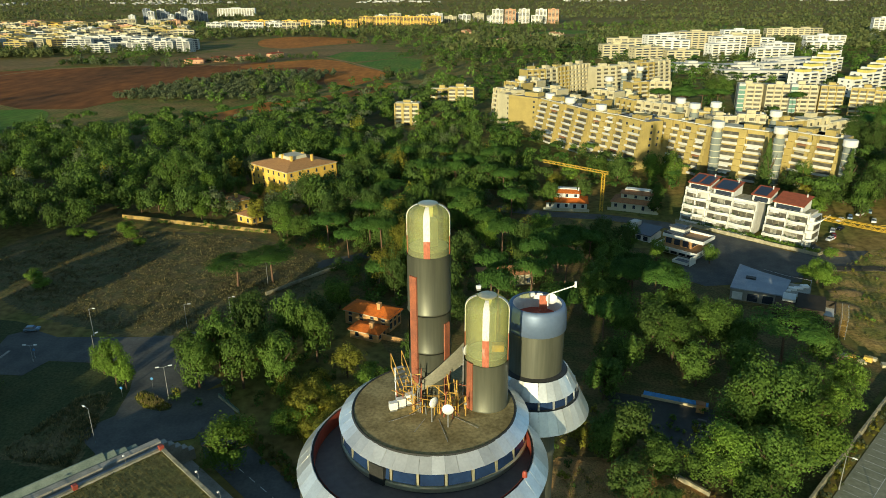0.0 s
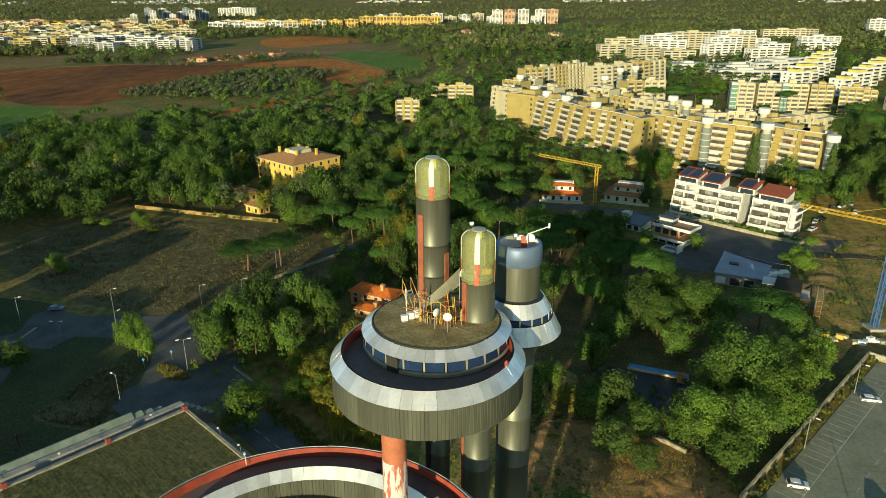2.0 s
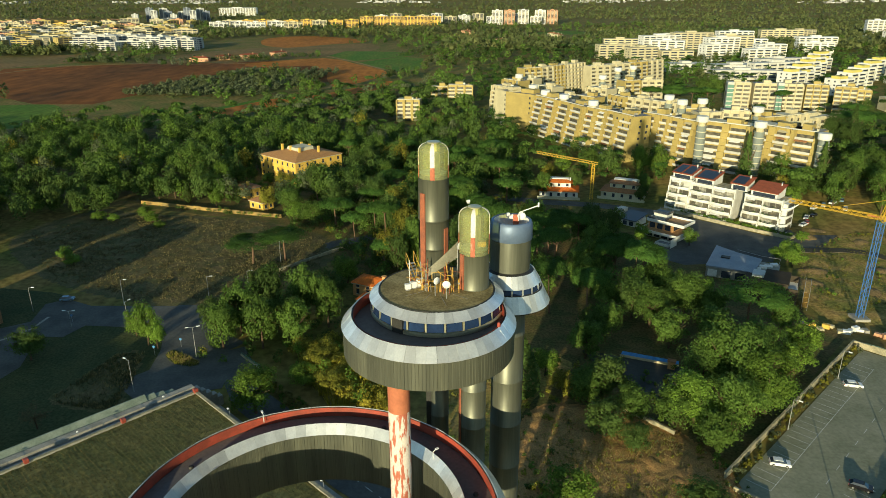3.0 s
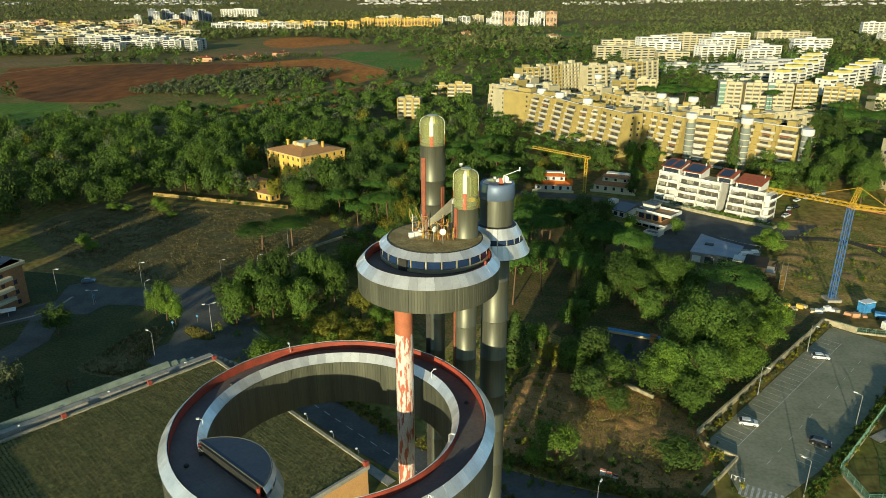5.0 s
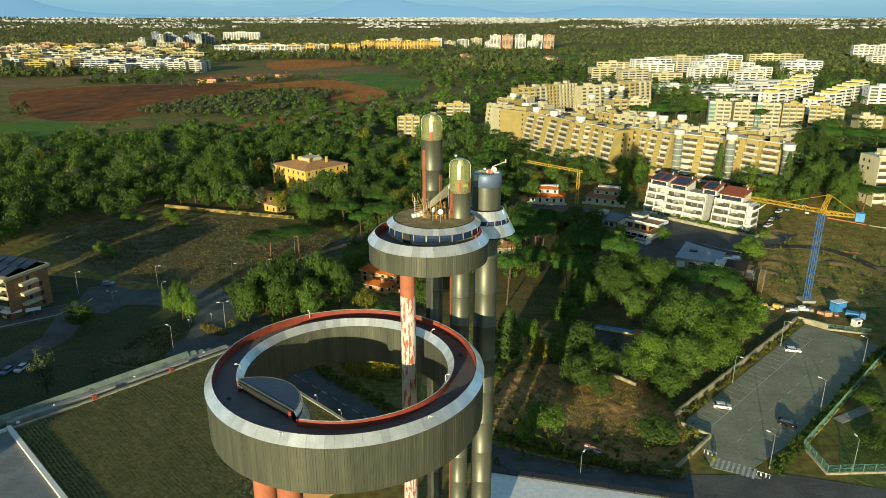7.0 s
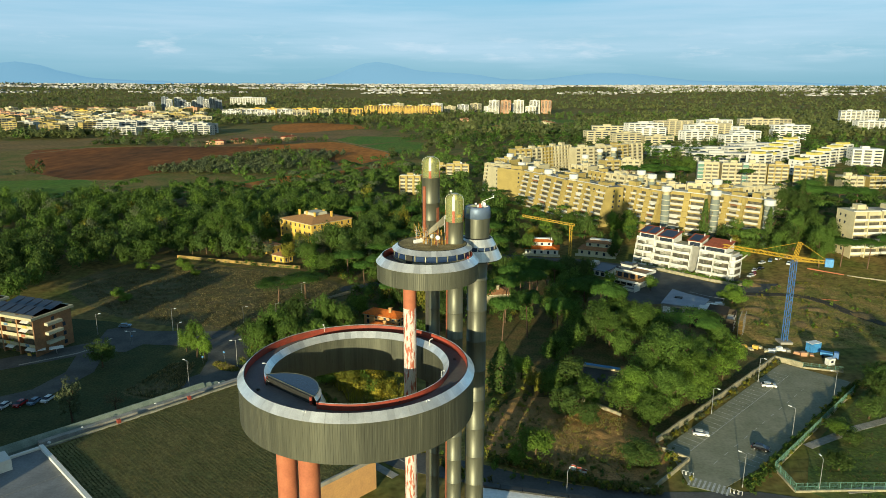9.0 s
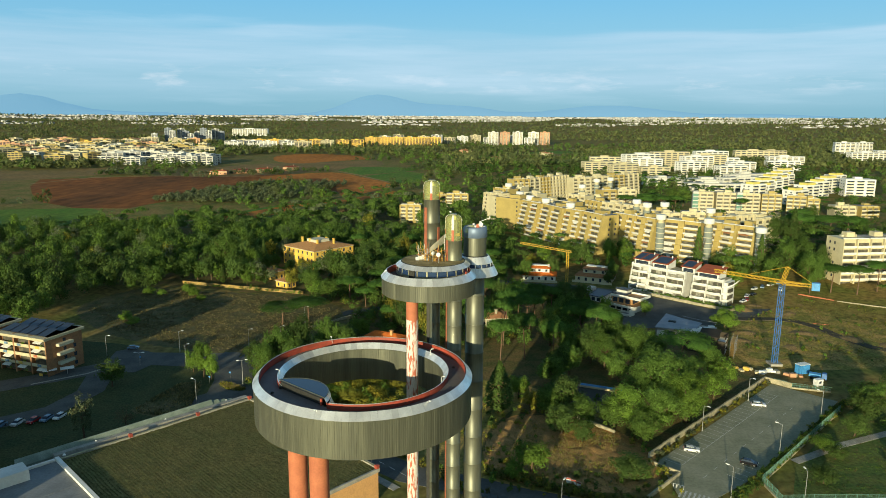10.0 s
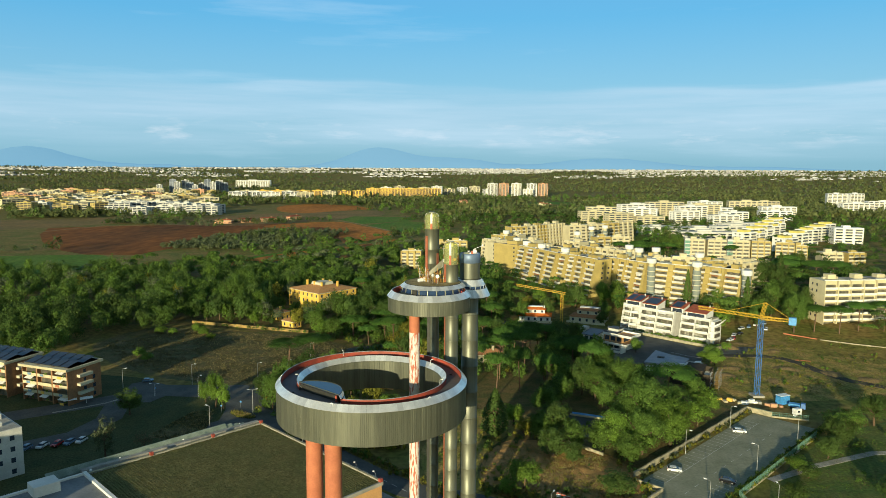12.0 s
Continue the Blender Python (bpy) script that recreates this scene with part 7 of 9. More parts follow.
# in front of the estate and along the right-hand streets
for row in [("dark", 176, 292, 13, 5), ("pine", 188, 296, 13, 5), ("broad", 162, 276, 11, 4.5), ("dark", 150, 262, 11, 4.5), ("broad", 206, 284, 12, 5), ("gold", 158, 262, 9, 4), ("light", 104, 284, 15, 5), ("light", 96, 287, 14, 4.6), ("dark", 80, 290, 13, 5), ("broad", 72, 296, 12, 5), ("cedar", 141, 268, 23, 4.5), ("cedar", 170, 254, 21, 4.5), ("dark", 216, 336, 17, 7), ("gold", 50, 288, 8, 4), ("light", 58, 296, 10, 4.5), ("broad", 184, 254, 16, 6), ("broad", 184, 227, 17, 6), ("broad", 198, 264, 16, 6), ("pine", 23, 306, 16, 7), ("pine", 24, 272, 14, 6), ("light", 122, 173, 6, 4.2), ("light", 119, 180, 4, 2.5), ("broad", 92, 194, 6, 3), ("light", 74, 197, 7, 3), ("broad", 169, 238, 13, 5), ("broad", 118, 268, 9, 4), ("light", 150, 238, 9, 4), ("broad", 158, 248, 11, 4.5), ("dark", 176, 246, 14, 5.5), ("broad", 190, 240, 15, 6), ("dark", 199, 247, 15, 6), ("light", 137, 198, 4, 2.2)]:
    tree(*row)
for row in [("pine", 205, 222, 13, 6), ("pine", 216, 224, 14, 6), ("pine", 194, 226, 13, 6), ("pine", 228, 222, 14, 6), ("dark", 128, 83, 8, 5), ("dark", 119, 72, 6, 4), ("light", 105, 62, 4, 3.5), ("dark", 106, 58, 3.5, 3), ("broad", 133, 88, 9, 6), ("light", 18, 46, 4, 2.5), ("broad", 283, 423, 14, 7), ("pine", 268, 409, 14, 7), ("dark", 150, 100, 9, 6), ("pine", 152, 478, 16, 7), ("pine", 166, 468, 16, 7.5), ("pine", 182, 474, 16, 7.5), ("pine", 172, 488, 16, 7), ("pine", 196, 482, 15, 7), ("broad", 206, 520, 17, 8), ("broad", 222, 540, 16, 8), ("pine", 238, 350, 18, 9.5), ("pine", 256, 346, 18, 9.5), ("pine", 272, 352, 17, 9), ("pine", 243, 458, 16, 5.5), ("cedar", 224, 330, 24, 6), ("dark", 219, 322, 17, 6), ("pine", 78, 520, 14, 6), ("pine", 66, 506, 14, 6), ("dark", 96, 45, 4, 3.5), ("dark", 120, 40, 7, 5)]:
    tree(*row)
rnd = random.Random(5)
# loose pines and oaks of the park between tower and estate
placed = 0
while placed < 70:
    x, y = rnd.uniform(-62, 40), rnd.uniform(150, 330)
    if x > 62 - (y - 200) * 0.15 and y > 190 or x > 24 or y < 176 and x > 8 or abs(x + 24) < 16 and abs(y - 138) < 12 or abs(x - 18) < 13 and abs(y - 178) < 9 or x < -40 and y < 205 or x > 84 and y < 200:
        continue
    tree(rnd.choice(("pine", "pine", "pine", "dark", "broad", "dark", "gold" if x < 0 else "pine")), x, y, rnd.uniform(10, 16), rnd.uniform(3.6, 6.2))
    placed += 1

# woods too wide to count
FIELDS = [flow(p, 3) for p in ([(-640, 690), (-560, 796), (-522, 862), (-401, 880), (-335, 832), (-229, 937), (-183, 972), (-72, 768), (-114, 670), (-154, 703), (-197, 780), (-288, 695), (-276, 598), (-285, 515), (-342, 529), (-447, 600)],
                              [(-440, 1098), (-432, 1407), (-337, 1442), (-206, 1367), (-165, 1260), (-222, 1205), (-299, 1153), (-354, 1065)], [(-200, 501), (-165, 576), (-122, 606), (-67, 708), (-72, 639), (-143, 539), (-181, 471)],
                              [(-183, 1006), (-161, 1230), (-27, 1054), (-13, 985), (-68, 782)], [(-500, 525), (-426, 530), (-340, 540), (-313, 496), (-309, 445), (-352, 410), (-480, 400)])]
MORE = [[(-760, 900), (-690, 960), (-541, 1040), (-469, 1000), (-530, 890), (-599, 800), (-700, 780)], [(-380, 1090), (-150, 1250), (-120, 1130), (-185, 1020), (-235, 950), (-340, 860), (-430, 900)], [(200, 1180), (330, 1500), (250, 1650), (120, 1400)], MEADOW_A, MEADOW_B]


def open_land(x, y):
    return any(inside(x, y, p) for p in FIELDS + MORE)


BUILT = [(ob.matrix_basis.translation.x, ob.matrix_basis.translation.y) for ob in scene.objects if ob.type == "EMPTY" and ob.parent is None and ob.get("category") in ("building", "apartment building", "villa", "house", "stair tower")]
GRID = {}
for bx, by in BUILT:
    GRID.setdefault((int(bx // 20), int(by // 20)), []).append((bx, by))


def clear_of_houses(x, y, gap):
    i, j = int(x // 20), int(y // 20)
    return all(math.hypot(x - bx, y - by) > gap for a in (-1, 0, 1) for b in (-1, 0, 1) for bx, by in GRID.get((i + a, j + b), ()))


def wood(name, label, mats, count, spot, sizes, leaves, leaf, kinds=("broad",), seed=0, odds=None, stand=(0.75, 1.25)):
    """Many trees joined by foliage: spot(rnd) gives places, or None where nothing grows."""
    r1, rg = random.Random(seed), np.random.default_rng(seed)
    protos = [[leaf_cloud(rg, k, leaves, 1.0, 2.0, leaf) for k in kinds for _ in range(4)] for _ in mats]
    heaps = [[] for _ in mats]
    trunks = Shape()
    for _ in range(count):
        p = spot(r1)
        if p is None:
            continue
        x, y = p
        big = r1.uniform(*sizes)
        a, tall = r1.uniform(0, 6.28), r1.uniform(*stand)
        c, s = math.cos(a) * big, math.sin(a) * big
        k = r1.choices(range(len(mats)), odds)[0]
        q = r1.choice(protos[k])
        heaps[k].append(q @ np.array([[c, s, 0], [-s, c, 0], [0, 0, big * tall]], dtype=np.float32) + np.array([x, y, lie(x, y)], dtype=np.float32))
    for k, heap in enumerate(heaps):
        if heap:
            tagged(new(name, leaf_mesh(name, np.concatenate(heap), mats[k])), label, "woodland", kind="stuff")


def near_wood(r):
    x, y = r.uniform(-430, 60), r.uniform(236, 640)
    if y < max(208.0, 252 - (x + 143) * 0.298) or open_land(x, y) or not clear_of_houses(x, y, 9) or math.hypot(x + 80, y - 305) < 23 or abs(x + 92 - (300 - y) * 0.22) < 15 and 262 < y < 304:
        return None
    if x > 40 - (y > 340) * 24 or x > 30 and y < 262 or x > -30 and y < 200:
        return None
    if -58 < x < -8 and 418 < y < 462 or -14 < x < 30 and 500 < y < 546:
        return None
    if x < -300 and y > 395 or x < -150 and y > 470 + (x + 150) * 0.3 or x > -150 and y > 520 and r.random() < 0.5:
        return None
    return (x, y)


def back_wood(r):
    p = near_wood(r)
    return p if p and p[1] > 400 else None


def front_wood(r):
    p = near_wood(r)
    return p if p and p[1] <= 404 else None


def side_wood(r):
    x, y = r.uniform(-330, -150), r.uniform(165, 262)
    if x > -178 and y < 225 or not clear_of_houses(x, y, 20):
        return None
    return (x, y)


def estate_front(x):
    """Where the front row of the estate stands."""
    return float(np.interp(x, (20, 36, 59, 79, 95, 126, 153, 182, 205), (440, 434, 386, 347, 311, 303, 277, 278, 285)))


def park_edge(r):
    """Trees between the houses and the front of the estate."""
    x, y = r.uniform(26, 185), r.uniform(268, 430)
    return (x, y) if 277 - (x > 95) * (x - 95) * 0.35 < y < estate_front(x) - 9 and clear_of_houses(x, y, 9) and abs(x - 52) + abs(y - 272) > 16 else None


def undergrowth(r):
    x, y = r.uniform(-66, 34), r.uniform(148, 262)
    return (x, y) if clear_of_houses(x, y, 9) and (x > -44 or y > 205) and not (abs(x + 24) < 12 and y < 152) else None


def estate_green(r):
    x, y = r.uniform(20, 560), r.uniform(255, 980)
    if not clear_of_houses(x, y, 13) or y < 262 + (x - 20) * 0.12 and x < 190 or open_land(x, y):
        return None
    line = estate_front(x)
    if line - 7 < y < 470 and x < 205 and r.random() < 0.85:
        return None
    return (x, y)


def right_green(r):
    x, y = r.uniform(150, 420), r.uniform(190, 400)
    if x < 205 and y < 232 or not clear_of_houses(x, y, 14) or y < 205 - (x - 190) * 0.3:
        return None
    return (x, y)


def hedgerows(r):
    x = r.uniform(-700, 80)
    line = r.choice((0, 1, 2, 3, 4, 4))
    y = {0: 1020 + x * -0.10, 1: 640 + (x + 300) * 0.9 + 40, 2: 800 + 120 * math.sin(x * 0.01), 3: 905 + x * -0.05, 4: 903 + 22 * math.sin(x * 0.02)}[line] + r.gauss(0, 9)
    if open_land(x, y):
        return None
    return (x, y)


def middle_distance(r):
    x, y = r.uniform(-1000, 700), r.uniform(560, 1900)
    if open_land(x, y) or not clear_of_houses(x, y, 26) or abs(x) > y * 0.75 or noise.noise((x * 0.006, y * 0.006, 3)) < -0.25 and x < 0:
        return None
    return (x, y)


def far_woods(r):
    y = 1000 + 3000 * r.random() ** 1.4
    x = r.uniform(-0.72, 0.72) * y
    if noise.noise((x * 0.0016, y * 0.0030, 8)) < (-0.1 if x < 0 else -0.3) or open_land(x, y) or not clear_of_houses(x, y, 34):
        return None
    return (x, y)


def olives(r):
    u, v = r.random(), r.random()
    x, y = -300 + 150 * u + 60 * (v - 0.5), 590 + 200 * v + r.uniform(-3, 3)
    x, y = round(x / 9) * 9 + r.uniform(-1.5, 1.5), round(y / 9) * 9 + r.uniform(-1.5, 1.5)
    return (x, y) if x < -150 + (y - 700) * 0.25 and x > -310 + (y - 600) * 0.3 else None


wood("woodland", "dense mixed wood of broadleaf trees and pines", [LEAF_DARK, LEAF, LEAF_LIGHT, LEAF_GREY, LEAF_GOLD], 3300, front_wood, (3.6, 6.4), 440, 0.088, ("oval", "oval", "broad"), seed=1, odds=(9, 12, 3, 2, 0.6), stand=(1.0, 1.6))
wood("woodland", "dense mixed wood behind the villa", [LEAF_DARK, LEAF, LEAF_LIGHT, LEAF_GREY, LEAF_BROWN], 3000, back_wood, (3.6, 6.6), 200, 0.13, ("oval", "pine"), seed=21, odds=(9, 9, 2, 2, 0.7), stand=(0.9, 1.4))
wood("woodland", "wood of broadleaf trees beside the scrub", [LEAF_DARK, LEAF_DARK, LEAF], 560, side_wood, (3.6, 6.0), 460, 0.085, ("oval",), seed=2, stand=(1.0, 1.6))
wood("estate_trees", "trees between the blocks of the estate", [LEAF_PINE, LEAF_DARK], 1000, estate_green, (4.0, 6.5), 150, 0.125, ("broad", "pine"), seed=3)
wood("estate_trees", "trees along the streets of the estate", [LEAF, LEAF_DARK], 420, right_green, (4.0, 7.0), 320, 0.09, ("broad", "pine"), seed=4)
wood("estate_trees", "dark trees below the front of the estate", [LEAF_PINE, LEAF_DARK, LEAF], 330, park_edge, (3.0, 5.4), 300, 0.10, ("broad", "pine"), seed=35)
wood("undergrowth", "bushes and young trees under the pines", [LEAF_DARK, LEAF, LEAF_GOLD], 620, undergrowth, (1.5, 3.2), 110, 0.15, seed=36, odds=(5, 5, 1))
wood("hedgerow_trees", "trees and bushes along field edges", [LEAF_DARK, LEAF_GREY], 620, hedgerows, (2.5, 6.0), 70, 0.2, seed=5)
wood("olive_grove", "grey-green olive trees in rows", [LEAF_GREY], 1300, olives, (2.6, 3.8), 34, 0.28, seed=6)
wood("distant_woods", "tree belts in the middle distance", [LEAF_FAR, LEAF], 3000, middle_distance, (4.5, 7.5), 60, 0.22, seed=7)
wood("distant_woods", "far woodland reaching the horizon", [LEAF_FAR], 15000, far_woods, (4.5, 7.5), 12, 0.5, seed=8)


def scrub_spot(r):
    x, y = r.uniform(-170, -44), r.uniform(138, 236)
    return (x, y) if inside(x, y, [(-150, 236), (-82, 223), (-48, 200), (-46, 170), (-74, 138), (-98, 140), (-140, 160), (-172, 200)]) else None


def plot_spot(r):
    x, y = r.uniform(10, 60), r.uniform(38, 84)
    return (x, y) if inside(x, y, [(14, 47), (38, 38), (46, 36), (60, 50), (52, 72), (42, 80), (22, 84), (12, 66)]) and (y < 52 or r.random() < 0.35) else None


def hedge_spot(r):
    a, b = r.uniform(-6, 78), r.gauss(25.6, 0.7)
    return lot(a, b)


def verge_spot(r):
    a, b = r.uniform(0, 78), r.gauss(1.4, 0.5)
    return lot(a, b) if r.random() < 0.55 else None


def road_verge(r):
    u, v = r.uniform(-10, 110), r.gauss(-17.8, 0.8)
    return uv(u, v) if u > 60 or r.random() < 0.4 else uv(u, v * 1.08)


def site_spot(r):
    x, y = r.uniform(112, 215), r.uniform(130, 224)
    return (x, y) if inside(x, y, [(114, 136), (122, 168), (142, 195), (178, 222), (205, 204), (222, 190), (200, 152), (158, 130)]) else None


def park_spot(r):
    x, y = r.uniform(84, 190), r.uniform(20, 110)
    return (x, y) if x > 90 + (y - 40) * 0.9 and noise.noise((x * 0.06, y * 0.06, 1)) > 0.15 else None


def thicket(r):
    f, g = r.random(), r.gauss(0, 1)
    return (-39 + 25 * f + 1.8 * g, 109 - 33 * f + 2.6 * g)


def orchard(r):
    x, y = r.uniform(-60, 70), round(r.uniform(1005, 1180) / 13) * 13 + r.uniform(-1.5, 1.5)
    return (x + 0.25 * (y - 1090), y) if clear_of_houses(x, y, 20) else None


def field_hedge(r):
    f = r.random()
    return (-520 + 330 * f + r.gauss(0, 2), 905 + 70 * f + 12 * math.sin(f * 9) + r.gauss(0, 3))


def group_foot(r):
    return (r.uniform(-68, -30), r.uniform(102, 136))


def wall_foot(r):
    f = r.random()
    return (-143 + 70 * f + r.gauss(0, 1.0), 246.5 - 20.5 * f + r.gauss(0, 0.9))


wood("undergrowth", "bushes under the trees by the junction", [LEAF, LEAF_DARK, LEAF_GOLD], 110, group_foot, (1.0, 2.2), 110, 0.15, seed=44, odds=(4, 4, 1))
wood("undergrowth", "bushes against the old ochre wall", [LEAF, LEAF_DARK, LEAF_LIGHT], 42, wall_foot, (0.6, 1.5), 90, 0.16, seed=45)
def kerb_spot(r):
    f = r.random()
    return (float(np.interp(f, (0, 0.4, 0.7, 1), (11, 28.8, 38.5, 50))) + r.gauss(0, 0.5), float(np.interp(f, (0, 0.4, 0.7, 1), (49, 40.5, 36.5, 34.5))) + r.gauss(0, 0.8))


wood("weeds", "dry yellow weeds along the kerb of the plot", [SITEGRASS, LEAF_GOLD, LEAF], 420, kerb_spot, (0.35, 1.0), 40, 0.28, seed=46, odds=(5, 2, 2))
wood("thicket", "tall yellow-green thicket beside the farmhouse lane", [LEAF_CANE, LEAF_GOLD, LEAF_LIGHT], 190, thicket, (1.3, 2.4), 190, 0.12, ("oval",), seed=41, odds=(5, 3, 2), stand=(0.9, 1.5))
wood("orchard", "young fruit trees in straight rows", [LEAF_GREY, LEAF], 520, orchard, (2.0, 3.0), 26, 0.3, seed=42)
wood("hedgerow_trees", "bushes along the far side of the ploughed field", [LEAF_DARK, LEAF_GREY], 130, field_hedge, (2.0, 4.5), 60, 0.2, seed=43)
wood("scrub", "dry brown weeds and low bushes", [DRYGRASS, DRYGRASS, LEAF_TURF, LEAF_BROWN], 3600, scrub_spot, (0.18, 0.55), 12, 0.40, seed=11)
wood("weeds", "dry weeds and grass on the dug plot", [SITEGRASS, LEAF_GREY, LEAF_GOLD], 800, plot_spot, (0.2, 0.5), 14, 0.5, seed=12)
wood("hedge", "ragged green and yellow hedge beside the car park", [LEAF, LEAF_DARK, LEAF_GOLD], 380, hedge_spot, (0.5, 1.0), 90, 0.20, seed=13, odds=(5, 3, 1.5))
wood("weeds", "weeds along the car park wall", [LEAF_GOLD, LEAF_GREY], 170, verge_spot, (0.4, 0.9), 30, 0.4, seed=14)
wood("weeds", "weeds along the road", [SITEGRASS, LEAF_GOLD, LEAF], 420, road_verge, (0.4, 1.0), 30, 0.4, seed=15)
wood("weeds", "dry grass and weeds on the building site", [SITEGRASS, LEAF_GOLD], 4200, site_spot, (0.16, 0.5), 11, 0.42, seed=16, odds=(3, 1))
def flats_hedge(r):
    f = r.random()
    return (97 + 40 * f + r.gauss(0, 0.5), 241.5 - 40 * f + r.gauss(0, 0.5))


wood("hedge", "clipped green hedge in front of the white flats", [LEAF, LEAF_LIGHT], 170, flats_hedge, (0.6, 1.1), 50, 0.3, seed=33)


def tower_foot(r):
    x, y = r.uniform(-6, 42), r.uniform(28, 112)
    return (x, y) if inside(x, y, [(-4, 55), (10, 42), (30, 35.5), (40, 35), (14, 46), (11, 66), (20, 86), (32, 104), (8, 112), (-6, 80)]) else None


wood("weeds", "dry yellow grass at the foot of the tower", [SITEGRASS, LEAF_GOLD, LEAF], 700, tower_foot, (0.25, 0.7), 24, 0.4, seed=37, odds=(5, 2, 2))


def plot_bush(r):
    x, y = r.uniform(12, 60), r.uniform(38, 100)
    return (x, y) if (x - 34) ** 2 / 500 + (y - 62) ** 2 / 420 > 0.55 or r.random() < 0.15 else None


def site_bush(r):
    x, y = r.uniform(112, 225), r.uniform(128, 226)
    return (x, y) if inside(x, y, [(114, 136), (122, 168), (142, 195), (178, 222), (205, 204), (222, 190), (200, 152), (158, 130)]) and noise.noise((x * 0.09, y * 0.09, 4)) > 0.05 else None


wood("weeds", "green and yellow bushes round the dug plot", [LEAF, LEAF_GOLD, LEAF_LIGHT, LEAF_DARK], 260, plot_bush, (0.5, 1.3), 60, 0.24, seed=31)
wood("weeds", "low green growth on the building site", [LEAF, LEAF_GOLD, LEAF_LIGHT], 520, site_bush, (0.4, 1.0), 40, 0.3, seed=32)
wood("shrubs", "shrubs and low trees in the park", [LEAF, LEAF_DARK], 150, park_spot, (1.0, 2.6), 90, 0.2, seed=17)

# standing dry grass and canes, blade by blade
def blades(name, label, poly, count, mats, tall, wide, z, seed, lean=0.25):
    """Upright blades in clumps over a stretch of ground, one mesh a colour."""
    rg = np.random.default_rng(seed)
    xs, ys = [p[0] for p in poly], [p[1] for p in poly]
    for m, mat in enumerate(mats):
        spots = []
        while len(spots) < count // (8 * len(mats)):
            x, y = rg.uniform(min(xs), max(xs)), rg.uniform(min(ys), max(ys))
            if inside(x, y, poly) and math.sin(x * 0.21 + y * 0.13) + math.sin(y * 0.37 - x * 0.11) > rg.uniform(-2.2, 0.9):
                spots.append((x, y, z))
        foot = np.repeat(np.array(spots), 8, 0)
        n = len(foot)
        foot[:, :2] += rg.normal(0, wide * 2.2, (n, 2))
        a = rg.uniform(0, 2 * math.pi, n)
        d = np.stack([np.cos(a), np.sin(a), np.zeros(n)], 1) * rg.uniform(0.5, 1.0, (n, 1)) * wide
        h = rg.uniform(*tall, n)
        up = np.stack([rg.normal(0, lean, n) * h, rg.normal(0, lean, n) * h, h], 1)
        tagged(new(name, leaf_mesh(name, np.stack([foot - d, foot + d, foot + up], 1).astype(np.float32), mat)), label, "dry grass", kind="stuff")


blades("dry_grass", "tall dry straw-coloured grass in tussocks", [(-140, 232), (-82, 221), (-50, 198), (-48, 170), (-75, 140), (-97, 142), (-138, 162), (-168, 200)], 60000, [DRYGRASS, LEAF_STRAW, LEAF_TURF], (0.35, 0.95), 0.17, -0.1, 5)
blades("dry_grass", "dry grass on a low bank", DRY_BANK, 7000, [LEAF_STRAW, LEAF_TURF, LEAF_GREY], (0.3, 0.9), 0.13, 0.1, 6)
blades("island_weeds", "dry weeds on the traffic island", ISLAND, 1600, [LEAF_GOLD, LEAF_STRAW], (0.3, 1.0), 0.10, 0.2, 7)
blades("dry_grass", "dry weeds on the dug plot", [(16, 48), (38, 42), (50, 44), (55, 56), (50, 70), (40, 78), (24, 80), (15, 66)], 20000, [LEAF_STRAW, LEAF_GOLD, LEAF_STRAW], (0.2, 0.7), 0.10, 0.1, 8)
blades("dry_grass", "dry grass over the building site", [(114, 136), (123, 168), (142, 193), (176, 220), (203, 202), (220, 190), (198, 152), (158, 130)], 30000, [LEAF_STRAW, LEAF_TURF, LEAF_STRAW], (0.2, 0.5), 0.15, 0.0, 9)
blades("park_grass", "tufts of green grass on the park lawn", [(86, 38), (96, 55), (128, 88), (180, 112), (180, 36), (112, 14)], 26000, [LEAF_LIGHT, LEAF_TURF], (0.12, 0.30), 0.12, 0.04, 11)
blades("cane_thicket", "tall yellow-green canes in a dense thicket", [(-43, 112), (-32, 108), (-24, 92), (-15, 82), (-12, 76), (-25, 76), (-36, 94)], 16000, [LEAF_CANE, LEAF_GOLD, LEAF_STRAW], (2.2, 4.6), 0.16, -0.1, 10, 0.16)

# rows of low tufts on the turf roof
rg = np.random.default_rng(77)
rows_v, rows_u = np.arange(0.9, 51.3, 0.74), np.arange(0.9, 58.0, 0.42)
gu, gv = np.meshgrid(rows_u, rows_v)
gu = (gu + rg.normal(0, 0.14, gu.shape)).ravel()
gv = (gv + rg.normal(0, 0.07, gv.shape) + 0.12 * np.sin(gu.reshape(gv.shape) * 0.35)).ravel()
keep = rg.random(gu.size) < 0.86
gu, gv = gu[keep], gv[keep]
base = np.stack([KERB_A.x + U.x * gu + V.x * gv, KERB_A.y + U.y * gu + V.y * gv, np.full(gu.size, 7.99)], 1)
tuft = []
for k in range(3):
    a = rg.uniform(0, 2 * math.pi, gu.size)
    d = np.stack([np.cos(a), np.sin(a), np.zeros_like(a)], 1) * rg.uniform(0.10, 0.20, (gu.size, 1))
    up = np.stack([rg.normal(0, 0.05, gu.size), rg.normal(0, 0.05, gu.size), rg.uniform(0.10, 0.22, gu.size)], 1)
    tuft.append(np.stack([base - d, base + d, base + d * 0.7 + up, base - d * 0.7 + up], 1))
tagged(new("roof_tufts", leaf_mesh("roof_tufts", np.concatenate(tuft).astype(np.float32), LEAF_TURF)), "rows of low olive-green tufts on the turf roof", "turf", kind="stuff")


